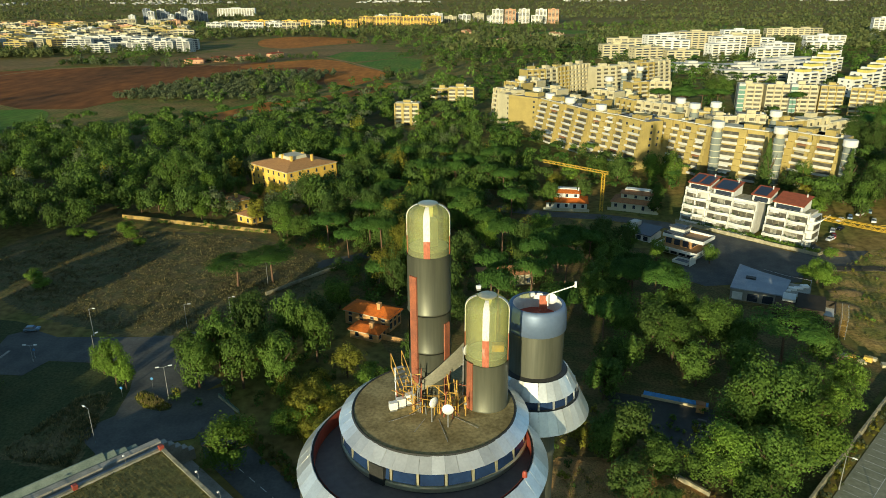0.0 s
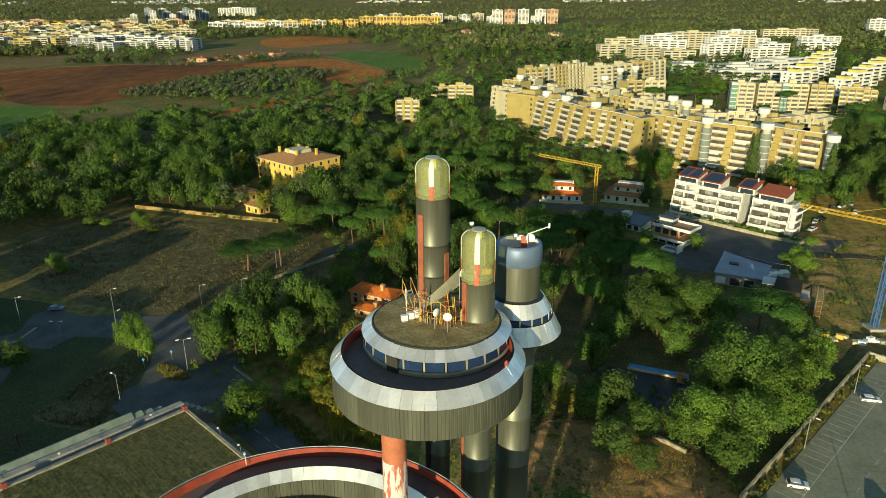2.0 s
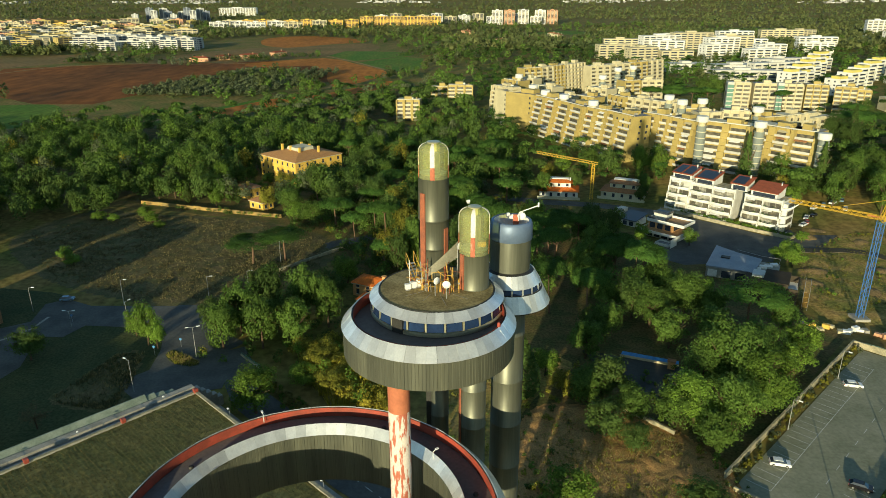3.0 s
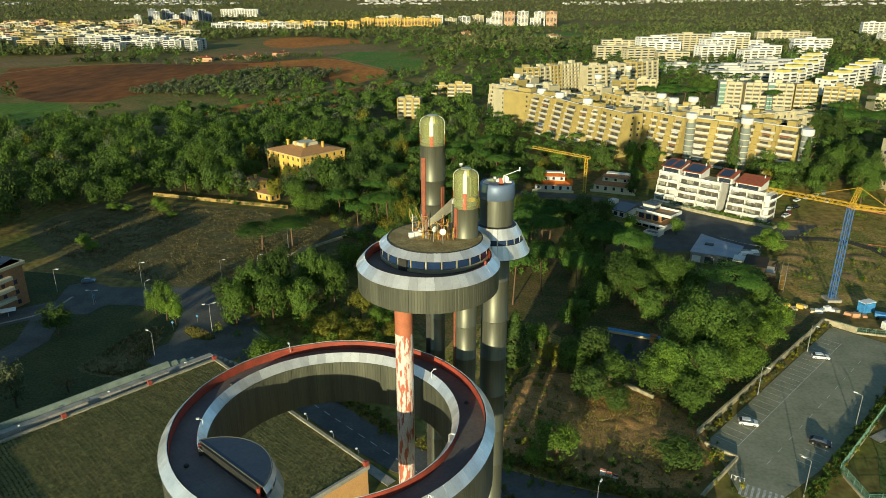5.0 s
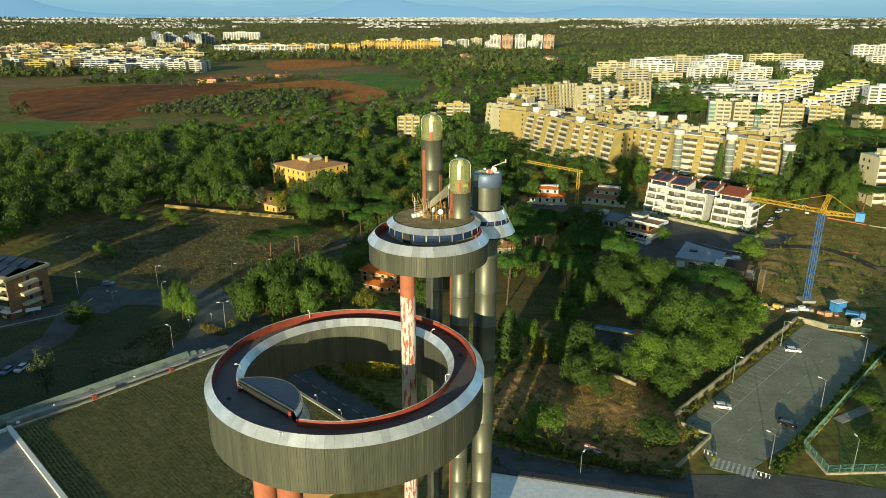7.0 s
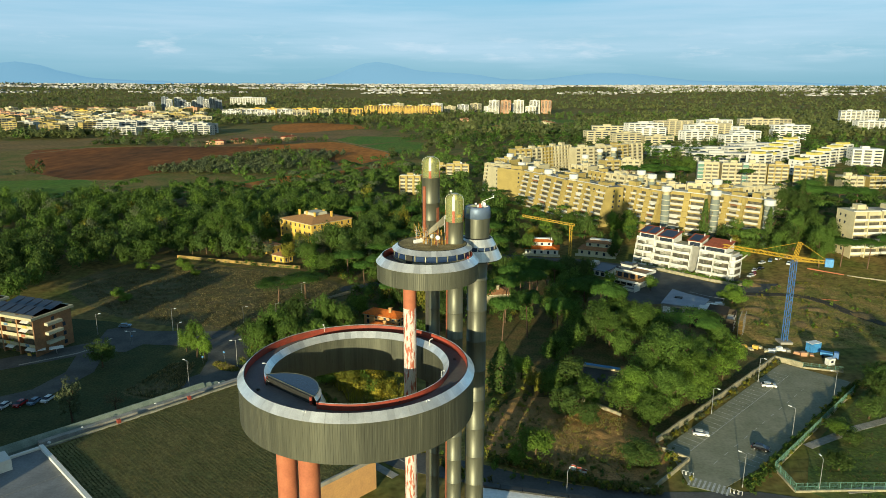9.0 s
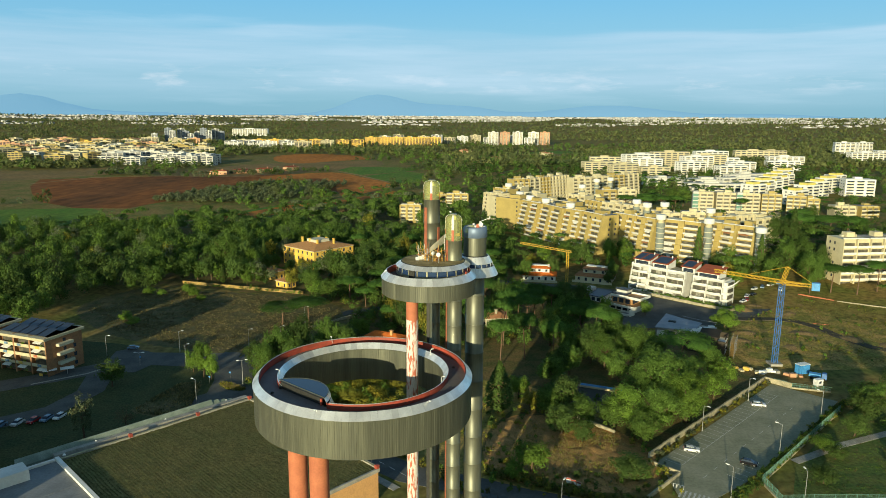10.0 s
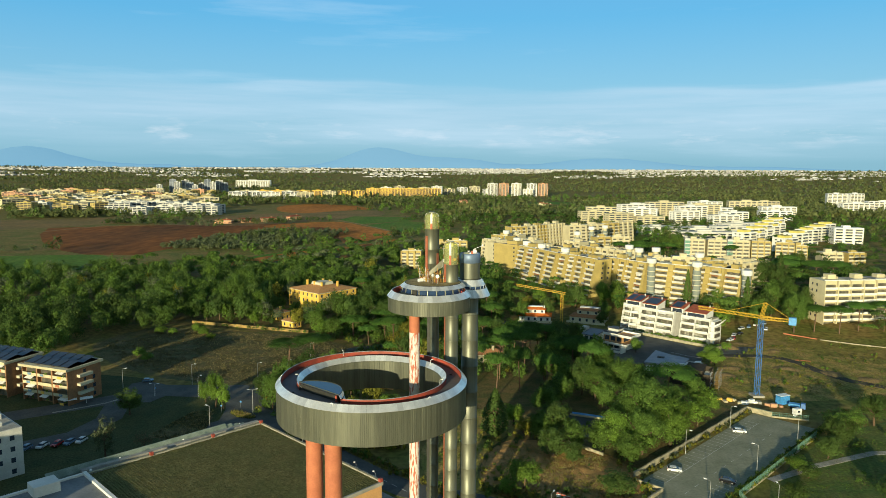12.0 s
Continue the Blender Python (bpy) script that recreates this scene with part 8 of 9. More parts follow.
# ---- street furniture, cars, site ----
def lamp(x, y, h=9.0, turn=0.0, double=False):
    ob = thing("street_lamp", pose(x, y, lie(x, y), 0, 0, turn), "grey steel street lamp with a flat head", "street lamp", "street lamps")
    part("pole", Shape().rod((0, 0, 0), (0, 0, h), 0.11, 0.06), LIGHTSTEEL, ob)
    part("base", Shape().rod((0, 0, 0), (0, 0, 0.9), 0.17, 0.13), LIGHTSTEEL, ob)
    for s in ((-1, 1) if double else (1,)):
        part("arm", Shape().rod((0, 0, h - 0.1), (1.2 * s, 0, h + 0.15), 0.045), LIGHTSTEEL, ob)
        part("head", Shape().box(min(1.0 * s, 1.9 * s), max(1.0 * s, 1.9 * s), -0.18, 0.18, h + 0.08, h + 0.24, inset=0.05), WHITE, ob)


for x, y, h, t, two in ((91.8, 59.9, 9, 135, 0), (69.7, 37.4, 8.5, 135, 0), (115.1, 83.2, 9, 135, 0), (75.8, 74.1, 8, -45, 0), (98.5, 96.3, 8, -45, 0), (27.6, 30.5, 8, 60, 0), (87.0, 36.5, 8, 90, 0), (-78.3, 88.5, 9, 150, 0), (-68.8, 106.0, 9, 20, 1), (-103, 139, 8.5, 0, 0), (-77, 142, 8.5, 0, 0), (-66, 148, 8, 0, 0), (-112, 124, 5, 0, 1), (-129, 134, 8, 0, 0), (-62, 176, 8, 0, 0), (-95, 124, 8, 60, 0)):
    lamp(x, y, h, t, two)


def car(x, y, turn, paint, label, long=4.3, door_open=False):
    """A hatchback: body with sloping glasshouse, wheels with rims, lamps."""
    ob = thing("car", pose(x, y, 0.11 + lie(x, y), 0, 0, turn), label, "car", "parked cars")
    k = long / 4.3
    low = [(-2.12, 0.30), (-2.15, 0.72), (-2.02, 0.90), (-1.0, 0.98), (1.5, 1.0), (2.05, 0.92), (2.14, 0.55), (2.10, 0.30)]
    s = Shape()
    for yy, q in ((-0.88, 1.0), (0.88, 1.0)):
        s.v += [(px * k, yy, pz) for px, pz in low]
    n = len(low)
    s.f = [tuple(range(n)), tuple(reversed(range(n, 2 * n)))] + [((i + 1) % n, i, n + i, n + (i + 1) % n) for i in range(n)]
    part("body", s, paint, ob)
    part("glasshouse", Shape().add([(px * k, sy * wy, pz) for sy in (-1, 1) for px, wy, pz in ((-1.25, 0.80, 0.97), (1.95, 0.80, 0.97), (1.35, 0.64, 1.42), (-0.45, 0.64, 1.42))], [(0, 1, 2, 3), (7, 6, 5, 4), (1, 0, 4, 5), (2, 1, 5, 6), (3, 2, 6, 7), (0, 3, 7, 4)]), DARKGLASS, ob)
    part("roof", Shape().add([(px * k, sy * 0.66, pz) for sy in (-1, 1) for px, pz in ((-0.5, 1.41), (1.45, 1.41), (1.3, 1.49), (-0.4, 1.49))], [(0, 1, 2, 3), (7, 6, 5, 4), (1, 0, 4, 5), (2, 1, 5, 6), (3, 2, 6, 7), (0, 3, 7, 4)]), paint, ob)
    for sx in (-1.32, 1.32):
        for sy in (-0.86, 0.86):
            wh = part("wheel", Shape().rod((sx * k, sy - 0.1, 0.31), (sx * k, sy + 0.1, 0.31), 0.31, n=16), RUBBER, ob)
            part("rim", Shape().rod((sx * k, sy - 0.115, 0.31), (sx * k, sy + 0.115, 0.31), 0.19, n=12), LIGHTSTEEL, wh)
    for sy in (-0.62, 0.62):
        part("headlight", Shape().box(-2.17 * k, -2.05 * k, sy - 0.2, sy + 0.2, 0.62, 0.78), WHITE, ob)
        part("tail_light", Shape().box(2.06 * k, 2.15 * k, sy - 0.16, sy + 0.16, 0.66, 0.88), CARRED, ob)
    if door_open:
        part("door", Shape().box(-0.05, 0.95, -0.04, 0.04, 0.35, 0.98), paint, ob, at=pose(-0.35, -0.9, 0, 0, 0, -65))
    return ob


car(100.1, 92.4, 168, CARWHITE, "white crossover parked across the bays", 4.4)
car(68.4, 61.6, 166, CARWHITE, "white hatchback in a bay with a front door open", 4.2, True)
car(81.2, 54.4, 150, CARBLACK, "black car in a bay under the hedge", 4.3)
for i, (x, y, m) in enumerate([(-116.6, 79, CARWHITE), (-119.6, 77.4, CARBLUE), (-122.8, 76, CARRED), (-126.6, 74.4, CARWHITE), (-130.8, 72.6, CARBLUE)]):
    car(x, y, 82, m, "parked car beside the access road")
car(-122.5, 142.0, 190, CARBLUE, "pale blue car at the road junction")
car(-139, 127, 205, CARWHITE, "white car in front of the brick flats")
for i, (x, y, m) in enumerate([(160, 236, CARWHITE), (165, 238, CARBLUE), (170, 240, CARWHITE), (152, 226, CARWHITE), (156, 228, CARBLACK), (175, 242, CARBLUE), (147, 218, CARWHITE), (150, 221, CARRED), (118, 230, CARRED), (172, 233, CARWHITE)]):
    car(x, y, 40 + 20 * (i % 2), m, "car parked near the white flats")


def wall_run(name, pts, h, thick, mat, label, piece=4.0):
    """A free-standing wall along a line, in lengths with a coping."""
    ob = thing(name, pose(0, 0, 0), label, "wall", kind="structure")
    rr = random.Random(int(pts[0][0] * 5))
    for p, q in zip(pts, pts[1:]):
        a, b = Vector(p), Vector(q)
        n = max(1, round((b - a).length / piece))
        ang = math.degrees(math.atan2(b.y - a.y, b.x - a.x))
        for i in range(n):
            c = a.lerp(b, (i + 0.5) / n)
            half = (b - a).length / n / 2 - 0.01
            hh = h * rr.uniform(0.94, 1.06)
            g = lie(c.x, c.y)
            pc = part("wall_length", Shape().box(-half, half, -thick / 2, thick / 2, -0.4, hh), mat, ob, at=pose(c.x, c.y, g, 0, 0, ang))
            part("coping", Shape().box(-half, half, -thick / 2 - 0.06, thick / 2 + 0.06, hh, hh + 0.1), mat, pc)
    return ob


wall_run("boundary_wall", [lot(-1, 0), lot(30, 0), lot(79, 0), (118, 107.4)], 1.7, 0.35, OLDWALL, "weathered concrete wall along the car park")
wall_run("boundary_wall", [(45, 35.2), (47.6, 34.8), (61, 48.6), (55.8, 53.6)], 1.0, 0.35, OLDWALL, "low weathered wall round the plot")
wall_run("retaining_wall", [(40.5, 81.5), (43.7, 78.4), (49.6, 71.8)], 1.1, 0.4, OLDWALL, "low yellowish retaining wall")
wall_run("estate_wall", [(-143.5, 249), (-120, 241.5), (-97, 234.5), (-73.6, 228)], 1.5, 0.4, OCHREWALL, "old ochre wall along the villa grounds")
wall_run("lane_wall", [(-60.3, 166.5), (-50, 179), (-39.6, 191.4)], 1.2, 0.35, OLDWALL, "low wall along the lane")
wall_run("garden_wall", [(94, 241), (106, 228.5), (120, 214.5), (134, 201), (142, 207)], 1.3, 0.3, OLDWALL, "garden wall in front of the white flats")
wall_run("site_hoarding", [(178, 226), (190, 215)], 0.5, 0.08, ORANGE, "orange site barrier along the street")
wall_run("street_wall", [(191, 214), (205, 205), (226, 193)], 0.5, 0.2, OLDWALL, "low pale wall along the street")
wall_run("site_hoarding", [(163, 182), (169, 180)], 0.45, 0.08, ORANGE, "short orange barrier beside the muddy track")
for pts, width, name, label in (([(-141, 105), (-127, 115.5), (-122.8, 122), (-122, 130)], 0.8, "kerb", "pale kerb along the access road"), ([(94, 56), (112, 66), (135, 76), (180, 80)], 2.5, "footpath", "pale park footpath"), ([(93, 36), (110, 38), (150, 34)], 2.0, "footpath", "pale park footpath")):
    strip(pts, width, 0.16, CONCRETE, name, label, "pavement")
strip([uv(-4, -5.5), uv(30, -5.5), uv(58, -6)], 2.2, 0.14, CONCRETE, "pavement", "concrete pavement beside the reservoir", "pavement")


def fence(pts, h, label, step=2.5):
    ob = thing("fence", pose(0, 0, 0), label, "fence")
    for p, q in zip(pts, pts[1:]):
        a, b = Vector(p), Vector(q)
        n = max(1, round((b - a).length / step))
        ang = math.degrees(math.atan2(b.y - a.y, b.x - a.x))
        wdt = (b - a).length / n
        s = Shape()
        for i in range(13):
            s.box(-wdt / 2 + wdt * i / 13, -wdt / 2 + wdt * i / 13 + 0.025, -0.012, 0.012, 0.3, h)
        for z in (0.3, h * 0.6, h - 0.05):
            s.box(-wdt / 2, wdt / 2, -0.025, 0.025, z, z + 0.05)
        mesh = s.mesh("fence_panel", FENCEGREEN)
        post = Shape().box(-0.05, 0.05, -0.05, 0.05, 0, h + 0.1).mesh("post", FENCEGREEN)
        curb = Shape().box(-wdt / 2, wdt / 2, -0.18, 0.18, -0.2, 0.55).mesh("footing", OLDWALL)
        for i in range(n):
            c = a.lerp(b, (i + 0.5) / n)
            tagged(part("fence_panel", mesh, None, ob, at=pose(c.x, c.y, 0, 0, 0, ang)), kind="stuff")
            part("footing", curb, None, ob, at=pose(c.x, c.y, 0, 0, 0, ang))
            part("post", post, None, ob, at=pose(*a.lerp(b, i / n), 0, 0, 0, ang))


fence([(124.2, 88.8), (107, 71.5), (90.7, 55.0), (80.6, 44.9), (81.0, 35.4), (94, 36.0), (112, 36)], 2.4, "green mesh fence on a low kerb round the park")
fence([lot(79, 3), (118, 107.4), (129.4, 104.0)], 2.0, "dark metal gate and fence at the end of the car park")
fence([(-50, 100), (-57, 107)], 1.2, "white and green railing by the bus shelter")

for i, (x, y) in enumerate([(58.5, 42.0), (67.0, 34.4)]):
    ob = thing("barrier_rack", pose(x, y, 0.1, 0, 0, -30), "white and red tubular barrier by the crossing", "barrier", "barriers by the crossing")
    for k in range(3):
        part("hoop", Shape().chain([(-1.2 + 0.9 * k, 0, 0), (-1.2 + 0.9 * k, 0, 1.0), (-0.5 + 0.9 * k, 0, 1.0), (-0.5 + 0.9 * k, 0, 0)], 0.06), WHITE, ob)
for x, y in ((-74.8, 111.3), (-80.5, 107), (-112.6, 126)):
    ob = thing("road_sign", pose(x, y, 0), "round blue road sign on a post", "road sign", "road signs")
    part("post", Shape().rod((0, 0, 0), (0, 0, 2.9), 0.04), LIGHTSTEEL, ob)
    part("disc", Shape().rod((0, -0.03, 2.6), (0, 0.03, 2.6), 0.34, n=20), TARPBLUE, ob)
ob = thing("notice_boards", pose(32.5, 41.8, 0, 0, 0, -22), "white and red site notice boards on posts", "sign")
for i in range(3):
    bd = part("board", Shape().box(-1.9 + 1.3 * i, -0.8 + 1.3 * i, -0.05, 0.05, 0.9, 2.5 - 0.3 * i), WHITE, ob)
    part("heading", Shape().box(-1.9 + 1.3 * i, -0.8 + 1.3 * i, -0.07, -0.052, 2.1 - 0.3 * i, 2.5 - 0.3 * i), RED, bd)
    part("post", Shape().rod((-1.35 + 1.3 * i, 0.06, 0), (-1.35 + 1.3 * i, 0.06, 2.4 - 0.3 * i), 0.05), LIGHTSTEEL, ob)


def lattice(ob, name, p, q, size, mat, bays):
    """A square lattice boom from p to q."""
    a, b = Vector(p), Vector(q)
    d = (b - a).normalized()
    u = d.cross(Vector((0, 0, 1)) if abs(d.z) < 0.9 else Vector((0, 1, 0))).normalized()
    w = d.cross(u)
    corners = [(u * sx + w * sy) * size / 2 for sx, sy in ((-1, -1), (1, -1), (1, 1), (-1, 1))]
    s = Shape()
    for c in corners:
        s.rod(a + c, b + c, size * 0.075, n=5)
    for i in range(bays):
        m, n = a.lerp(b, i / bays), a.lerp(b, (i + 1) / bays)
        for k in range(4):
            c, e = corners[k], corners[(k + 1) % 4]
            s.rod(m + (c if i % 2 else e), n + (e if i % 2 else c), size * 0.05, n=4)
    part(name, s, mat, ob)


crane = thing("tower_crane", pose(122.5, 130.5, 0), "small tower crane with a blue mast and yellow jib", "crane")
lattice(crane, "mast", (0, 0, 0), (0, 0, 31), 1.5, CRANEBLUE, 22)
lattice(crane, "jib", (6, -2.5, 31.2), (-17, 20.5, 31.2), 1.1, CRANEYELLOW, 26)
lattice(crane, "counter_jib", (0, 0, 31.2), (10.5, -4.2, 31.2), 1.0, CRANEYELLOW, 8)
lattice(crane, "tower_head", (0, 0, 31.5), (1.2, -0.6, 37.5), 1.0, CRANEYELLOW, 5)
part("tie", Shape().rod((1.2, -0.6, 37.5), (9.5, -3.8, 31.7), 0.07).rod((1.2, -0.6, 37.5), (-9, 10.8, 31.8), 0.07), CRANEYELLOW, crane)
part("counterweight", Shape().box(8.8, 11.4, -5.0, -3.0, 29.6, 32.4, turn=-22), TARPBLUE, crane, "light blue counterweight box")
part("base", Shape().box(-2.2, 2.2, -2.2, 2.2, 0, 0.9), CONCRETE, crane)
crane2 = thing("tower_crane", pose(66, 257, 0), "yellow tower crane among the houses", "crane")
lattice(crane2, "mast", (0, 0, 0), (0, 0, 17), 1.2, CRANEYELLOW, 14)
lattice(crane2, "jib", (2, 0, 17.2), (-25, 12, 20.0), 1.0, CRANEYELLOW, 24)

rnd = random.Random(9)
for i in range(16):
    x, y = 103 + 1.55 * i + rnd.uniform(-0.5, 0.5), 126.5 - 0.55 * i + rnd.uniform(-1.8, 1.8)
    solid("loaded_pallet", Shape().box(-1.1, 1.1, -0.7, 0.7, 0, 0.16).box(-1.0, 1.0, -0.62, 0.62, 0.16, rnd.uniform(0.5, 1.4)), rnd.choice((WHITE, CREAM, TARPBLUE, YELLOWWALL, CONCRETE, ROSE)), "stacked building material on a pallet", "pallet", group="pallets on the building site", at=pose(x, y, 0.05, 0, 0, rnd.uniform(0, 180)))
ob = thing("site_container", pose(128.6, 122.0, 0.05, 0, 0, 20), "light blue site container", "container")
part("box", Shape().box(-2.2, 2.2, -1.25, 1.25, 0.1, 3.4), TARPBLUE, ob)
part("roof_edge", Shape().box(-2.3, 2.3, -1.35, 1.35, 3.4, 3.55), WHITE, ob)
for k in range(7):
    part("rib", Shape().box(-2.0 + 0.6 * k, -1.85 + 0.6 * k, -1.3, -1.25, 0.2, 3.3), TARPBLUE, ob)
ob = thing("tipper_truck", pose(131.2, 116.2, 0.05, 0, 0, -30), "blue tipper truck at the site gate", "truck")
part("cab", Shape().box(1.2, 2.9, -1.05, 1.05, 0.5, 2.5, inset=0.12), CRANEBLUE, ob)
part("tray", Shape().box(-2.8, 1.0, -1.1, 1.1, 1.0, 2.0), TARPBLUE, ob)
part("windscreen", Shape().box(2.8, 2.86, -0.85, 0.85, 1.5, 2.3), DARKGLASS, ob)
for sx in (-1.9, 2.0):
    for sy in (-0.95, 0.95):
        part("wheel", Shape().rod((sx, sy - 0.15, 0.45), (sx, sy + 0.15, 0.45), 0.45, n=14), RUBBER, ob)
ob = thing("site_hut", pose(128.3, 110.3, 0.05, 0, 0, 20), "small white site cabin", "cabin")
part("box", Shape().box(-1.3, 1.3, -0.9, 0.9, 0.1, 2.3), WHITE, ob)
part("window", Shape().box(-0.5, 0.5, -0.95, -0.88, 1.0, 1.8), DARKGLASS, ob)
pool = thing("pool_terrace", pose(0, 0, 0), "dark paved pool terrace under trees with a bright blue cover strip", "terrace")
part("paving", Shape().prism([(36, 110), (42, 90), (54, 82), (61, 101)][::-1] if turning([(36, 110), (42, 90), (54, 82), (61, 101)]) < 0 else [(36, 110), (42, 90), (54, 82), (61, 101)], -0.3, 0.45), CORE, pool, "dark paving")
part("blue_cover", Shape().box(-7.4, 7.4, -0.9, 0.9, 0.46, 1.0), TARPBLUE, pool, "bright blue cover strip", at=pose(53.0, 105.0, 0, 0, 0, -22))
part("edge", Shape().box(-7.6, 7.6, -0.12, 0.12, 0.46, 1.1), CREAM, pool, at=pose(52.4, 103.8, 0, 0, 0, -22))
hut = part("hut", Shape().box(-0.9, 0.9, -0.7, 0.7, 0.45, 2.6), OCHRE, pool, "small ochre hut", at=pose(57.3, 100.4, 0, 0, 0, -22))
part("roof", Shape().box(-1.1, 1.1, -0.9, 0.9, 2.6, 2.75), TILES, hut)
for k in range(5):
    part("lounger", Shape().box(-0.35, 0.35, -1.0, 1.0, 0.45, 0.8), DECK, pool, at=pose(56.5 - 0.7 * k, 96.5 - 2.1 * k, 0, 0, 0, 62))

# ---- on the tower ----
def dish(x, y, z, r, turn, tall, label="white dish aerial on a pole"):
    ob = thing("dish_aerial", pose(x, y, z, 0, 0, turn), label, "dish aerial", "dish aerials on the tower")
    part("pole", Shape().rod((0, 0, 0), (0, 0, tall), 0.05), LIGHTSTEEL, ob)
    prof = [(0.02, 0.0), (r * 0.5, 0.05 * r), (r * 0.85, 0.16 * r), (r, 0.26 * r), (r, 0.34 * r), (0.02, 0.20 * r)]
    part("reflector", Shape().lathe(prof, n=24), WHITE, ob, at=pose(0, -0.12, tall, 90, 0, 0), smooth=True)
    part("mount", Shape().box(-0.08, 0.08, -0.14, 0.06, tall - 0.2, tall + 0.12), LIGHTSTEEL, ob)


for row in ((-0.67, 0.3, 65.98, 0.38, -4, 1.5), (-1.75, 0.9, 65.98, 0.36, 40, 1.6), (0.35, 3.0, 65.98, 0.36, 60, 4.3), (6.95, 8.6, 71.1, 0.42, -10, 0.4)):
    dish(*row)
for x, y, z, w in ((-3.9, 2.6, 65.98, 0.6), (-4.4, 2.2, 65.98, 0.55), (-3.3, 3.0, 65.98, 0.7), (1.35, 3.9, 74.15, 0.3), (5.6, 9.4, 71.1, 0.35)):
    ob = thing("equipment_box", pose(x, y, z, 0, 0, 20), "white equipment cabinet on the tower roof", "equipment cabinet", "equipment cabinets on the tower")
    part("cabinet", Shape().box(-w / 2, w / 2, -w / 3, w / 3, 0.15, w * 1.2), WHITE, ob)
    part("foot", Shape().box(-w / 2.4, w / 2.4, -w / 4, w / 4, 0, 0.15), LIGHTSTEEL, ob)


def railing(pts, z, h, label, mat=YELLOWRAIL):
    ob = thing("railing", pose(0, 0, z), label, "railing", "railings on the tower roof")
    for p in pts:
        part("post", Shape().rod((*p, 0), (*p, h), 0.035, n=6), mat, ob)
    for q in (0.5, 1.0):
        part("rail", Shape().chain([(*p, h * q) for p in pts], 0.028), mat, ob)


railing([(-3.7, 2.9), (-3.1, 2.3), (-2.4, 1.9), (-1.6, 1.7), (-0.8, 1.7), (0.0, 1.9), (0.45, 2.4)], 65.98, 1.1, "yellow tube railing round the stair foot")
railing([(-3.6, 3.6), (-2.9, 3.0), (-2.1, 2.75), (-1.3, 2.75), (-0.6, 3.0), (0.0, 3.5)], 65.98, 1.6, "rusty yellow railing at the stair")
stairs = thing("roof_stair", pose(-3.4, 3.6, 65.98, 0, 0, 30), "short steel stair with yellow handrails on the roof", "stair")
for i in range(7):
    part("tread", Shape().box(-0.4, 0.4, 0.26 * i, 0.26 * i + 0.25, 0.24 * i + 0.18, 0.24 * i + 0.24), LIGHTSTEEL, stairs)
for sx in (-0.42, 0.42):
    part("stringer", Shape().rod((sx, 0, 0.1), (sx, 1.9, 1.8), 0.05), YELLOWRAIL, stairs)
    part("handrail", Shape().chain([(sx, 0, 0), (sx, 0, 1.1), (sx, 1.9, 2.8), (sx, 1.9, 1.8)], 0.035), YELLOWRAIL, stairs)
for x, y, h, m in ((-4.3, 3.4, 2.6, WHITE), (-3.0, 2.2, 2.0, YELLOWRAIL), (-2.6, 2.6, 2.2, LIGHTSTEEL), (-0.1, 2.2, 2.4, YELLOWRAIL), (0.5, 1.6, 1.5, YELLOWRAIL)):
    ob = thing("mast_pole", pose(x, y, 65.98), "thin mast pole with clamps on the roof", "mast", "mast poles on the roof")
    part("pole", Shape().rod((0, 0, 0), (0, 0, h), 0.045), m, ob)
    part("clamp", Shape().box(-0.08, 0.08, -0.08, 0.08, h * 0.6, h * 0.6 + 0.15), LIGHTSTEEL, ob)
ob = thing("swing_arm", pose(6.6, 8.0, 71.1), "white swing arm with a sensor at its tip", "bracket")
part("arm", Shape().chain([(0, 0, 0), (0, 0, 0.9), (1.9, -0.2, 1.7)], 0.05), WHITE, ob)
part("sensor", Shape().rod((1.9, -0.2, 1.55), (1.9, -0.2, 2.0), 0.09), WHITE, ob)
ob = thing("ladder_stub", pose(6.4, 8.9, 71.0), "red ladder head on the drum rim", "ladder")
part("plate", Shape().box(-0.3, 0.3, -0.05, 0.05, -0.7, 0.5), STRAP, ob)
solid("warning_light", Shape().lathe([(0, 0), (0.16, 0), (0.16, 0.3), (0.1, 0.42), (0, 0.45)], n=12), RED, "red warning light on the deck rim", "warning light", at=pose(DX + 7.2 * math.sin(radians(118)), DY + 7.2 * math.cos(radians(118)), 64.85))
rr = random.Random(31)
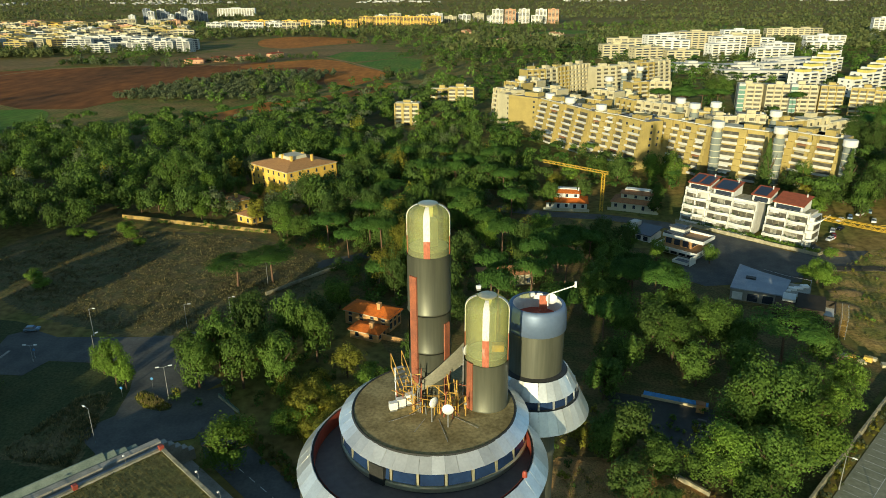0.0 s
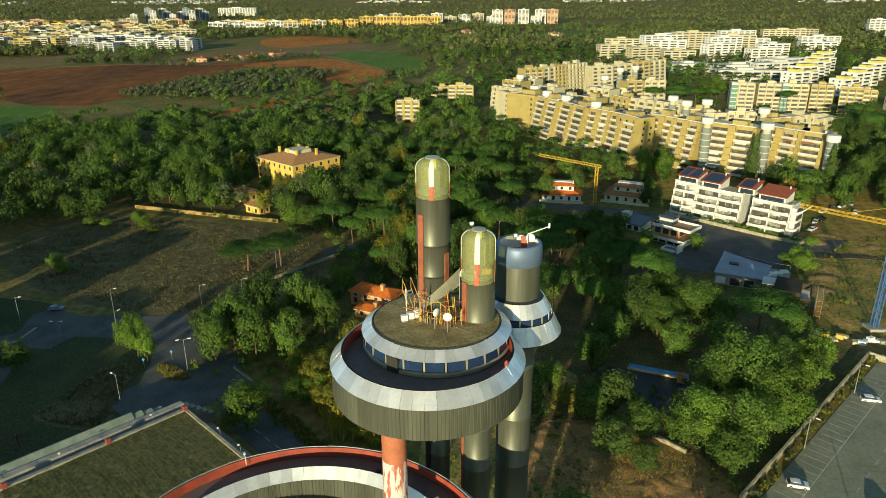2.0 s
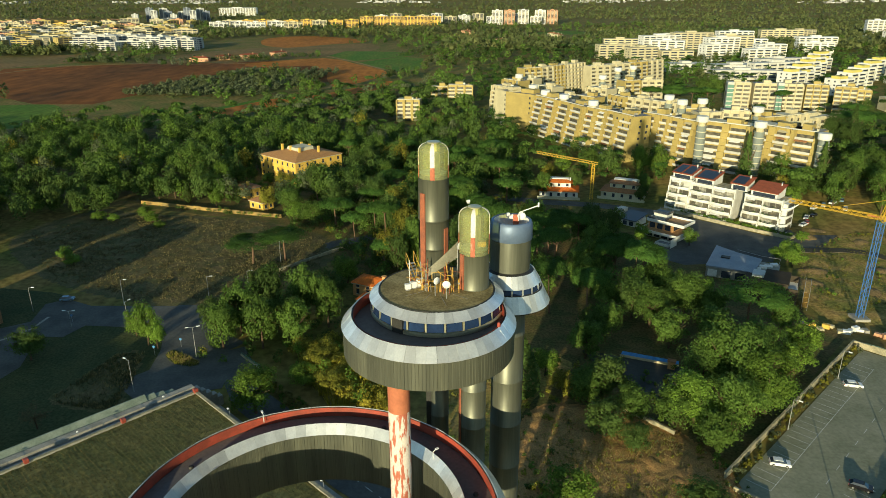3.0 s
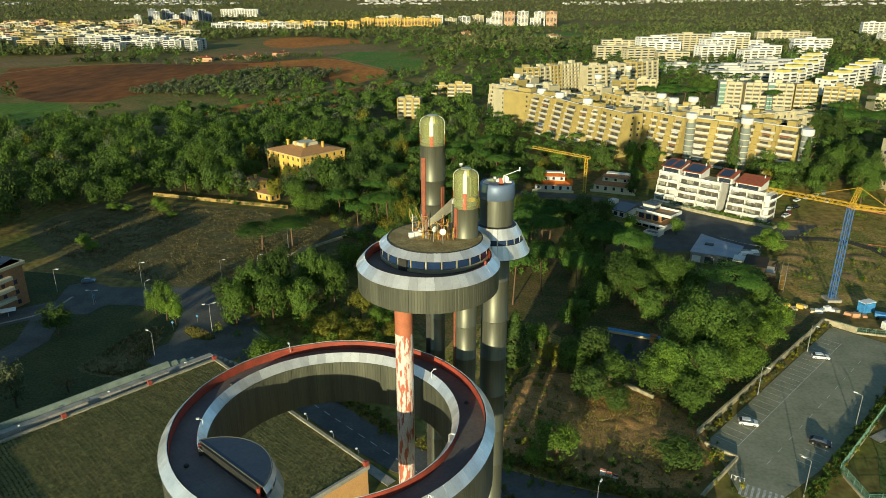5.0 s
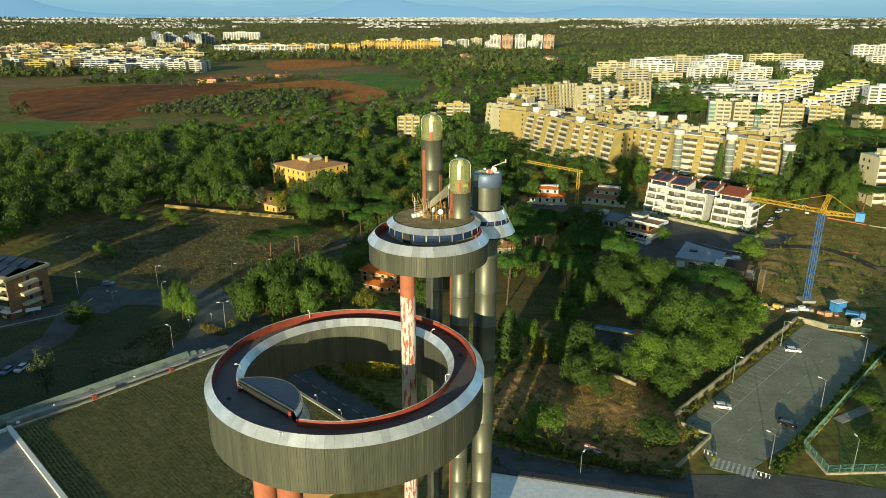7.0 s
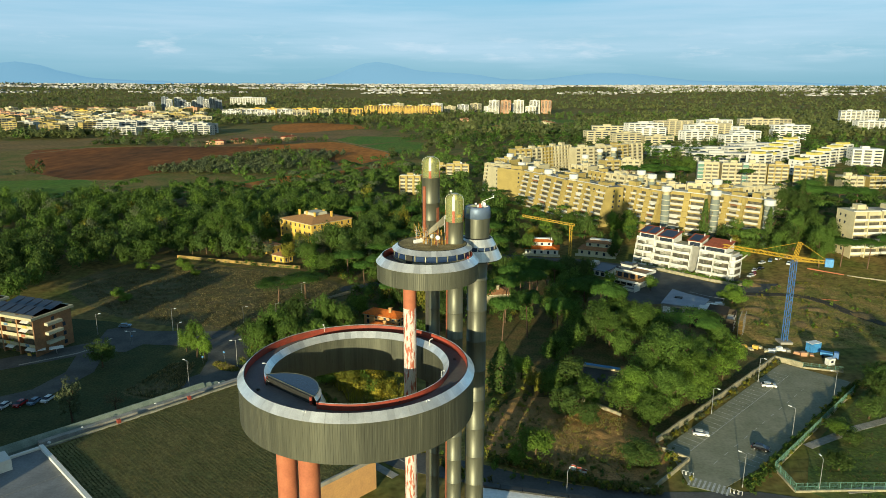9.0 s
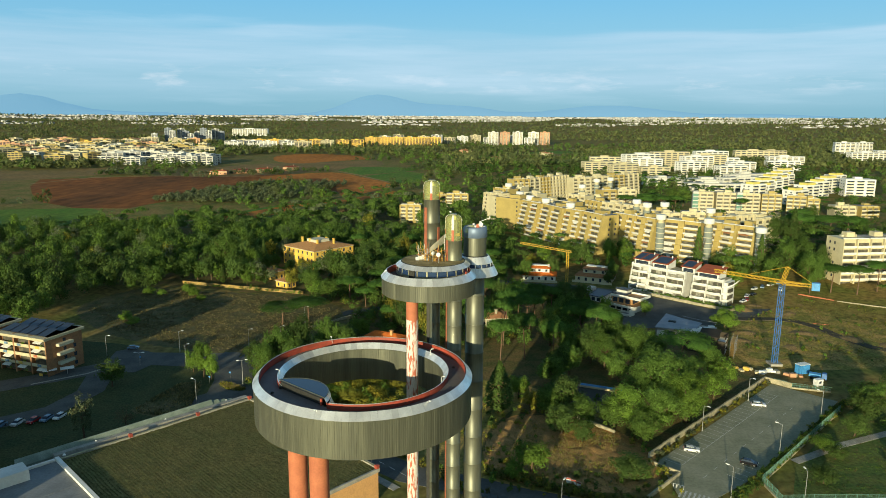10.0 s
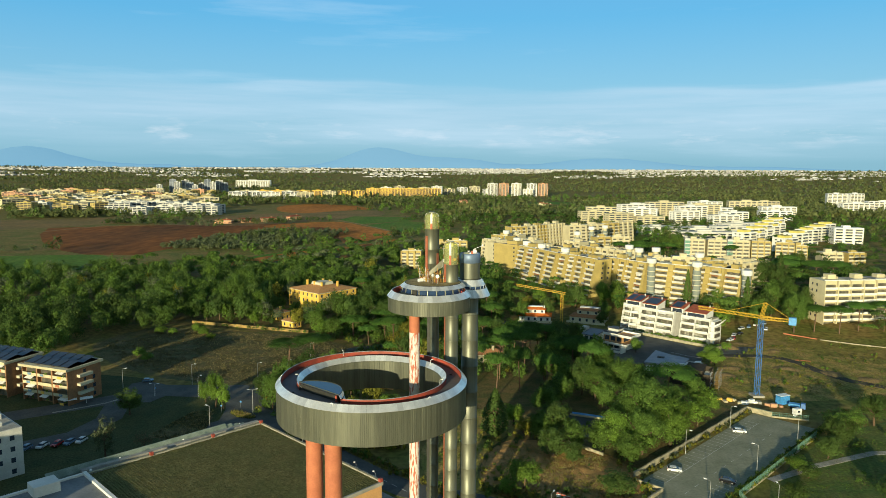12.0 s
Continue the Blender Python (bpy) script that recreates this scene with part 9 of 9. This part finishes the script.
for i in range(26):
    a, q = rr.uniform(150, 250), rr.uniform(1.9, 3.0)
    x, y = -1.2 + q * math.sin(radians(a)) * 1.15, 4.2 + q * math.cos(radians(a))
    hgt = rr.choice((0.9, 1.1, 1.1, 2.2, 3.0))
    ob = thing("rail_post", pose(x, y, 65.96, rr.uniform(-9, 9), rr.uniform(-9, 9), rr.uniform(0, 360)), "rusty yellow pipe post at the cylinders' foot", "post", "pipe posts on the lantern roof")
    part("post", Shape().rod((0, 0, -0.02), (0, 0, hgt), 0.045, n=6), rr.choice((YELLOWRAIL, YELLOWRAIL, LADDER, LIGHTSTEEL)), ob)
    part("cross_rail", Shape().rod((0, 0, hgt * 0.85), (rr.uniform(0.6, 1.4), 0.1, hgt * rr.uniform(0.7, 0.95)), 0.035, n=6), YELLOWRAIL if i % 3 else LADDER, ob)
for i in range(5):
    a = radians(-150 + i * 37)
    solid("roof_crack", Shape().box(0.8, rr.uniform(2.0, 3.8), -0.022, 0.022, 0, 0.012), CONCRETE, "sealed crack in the concrete roof", "crack", kind="structure", at=pose(-1.65 + 0.6 * math.cos(a), 2.6 + 0.6 * math.sin(a), 65.972, 0, 0, math.degrees(a)))
# fixture of unknown use: white top on a blue-grey post
fix = thing("roof_light", pose(*uv(-1.2, 50.5), 6.9), "white-topped fixture on a short blue-grey post", "lamp")
part("post", Shape().rod((0, 0, 0), (0, 0, 1.3), 0.16, n=10), BLUEBAND, fix)
part("head", Shape().lathe([(0.0, 1.3), (0.34, 1.32), (0.38, 1.55), (0.2, 1.8), (0.0, 1.84)], n=14), WHITE, fix)
for a, r, z in ((332, 15.9, 50.9), (262, 13.2, 50.85), (52, 13.2, 50.85), (108, 13.1, 50.85), (196, 16.6, 50.6), (140, 16.6, 50.6)):
    x, y = RX + r * math.sin(radians(a)), RY + r * math.cos(radians(a))
    ob = thing("bracket_lamp", pose(x, y, z, 0, 0, -a), "small white bracket lamp on the tank rim", "lamp", "bracket lamps on the tank")
    part("stem", Shape().chain([(0, 0, -0.3), (0, 0, 0.55), (0, 0.4, 0.75)], 0.04), WHITE, ob)
    part("head", Shape().box(-0.1, 0.1, 0.3, 0.62, 0.68, 0.8), WHITE, ob)
for a in (300, 20, 75, 240):
    x, y = RX + 14.9 * math.sin(radians(a)), RY + 14.9 * math.cos(radians(a))
    solid("deck_vent", Shape().lathe([(0, 0.25), (0.2, 0.22), (0.26, 0.08), (0.26, 0)], n=14), CORE, "low round vent on the tank deck", "vent", group="vents on the tank deck", at=pose(x, y, 49.93))
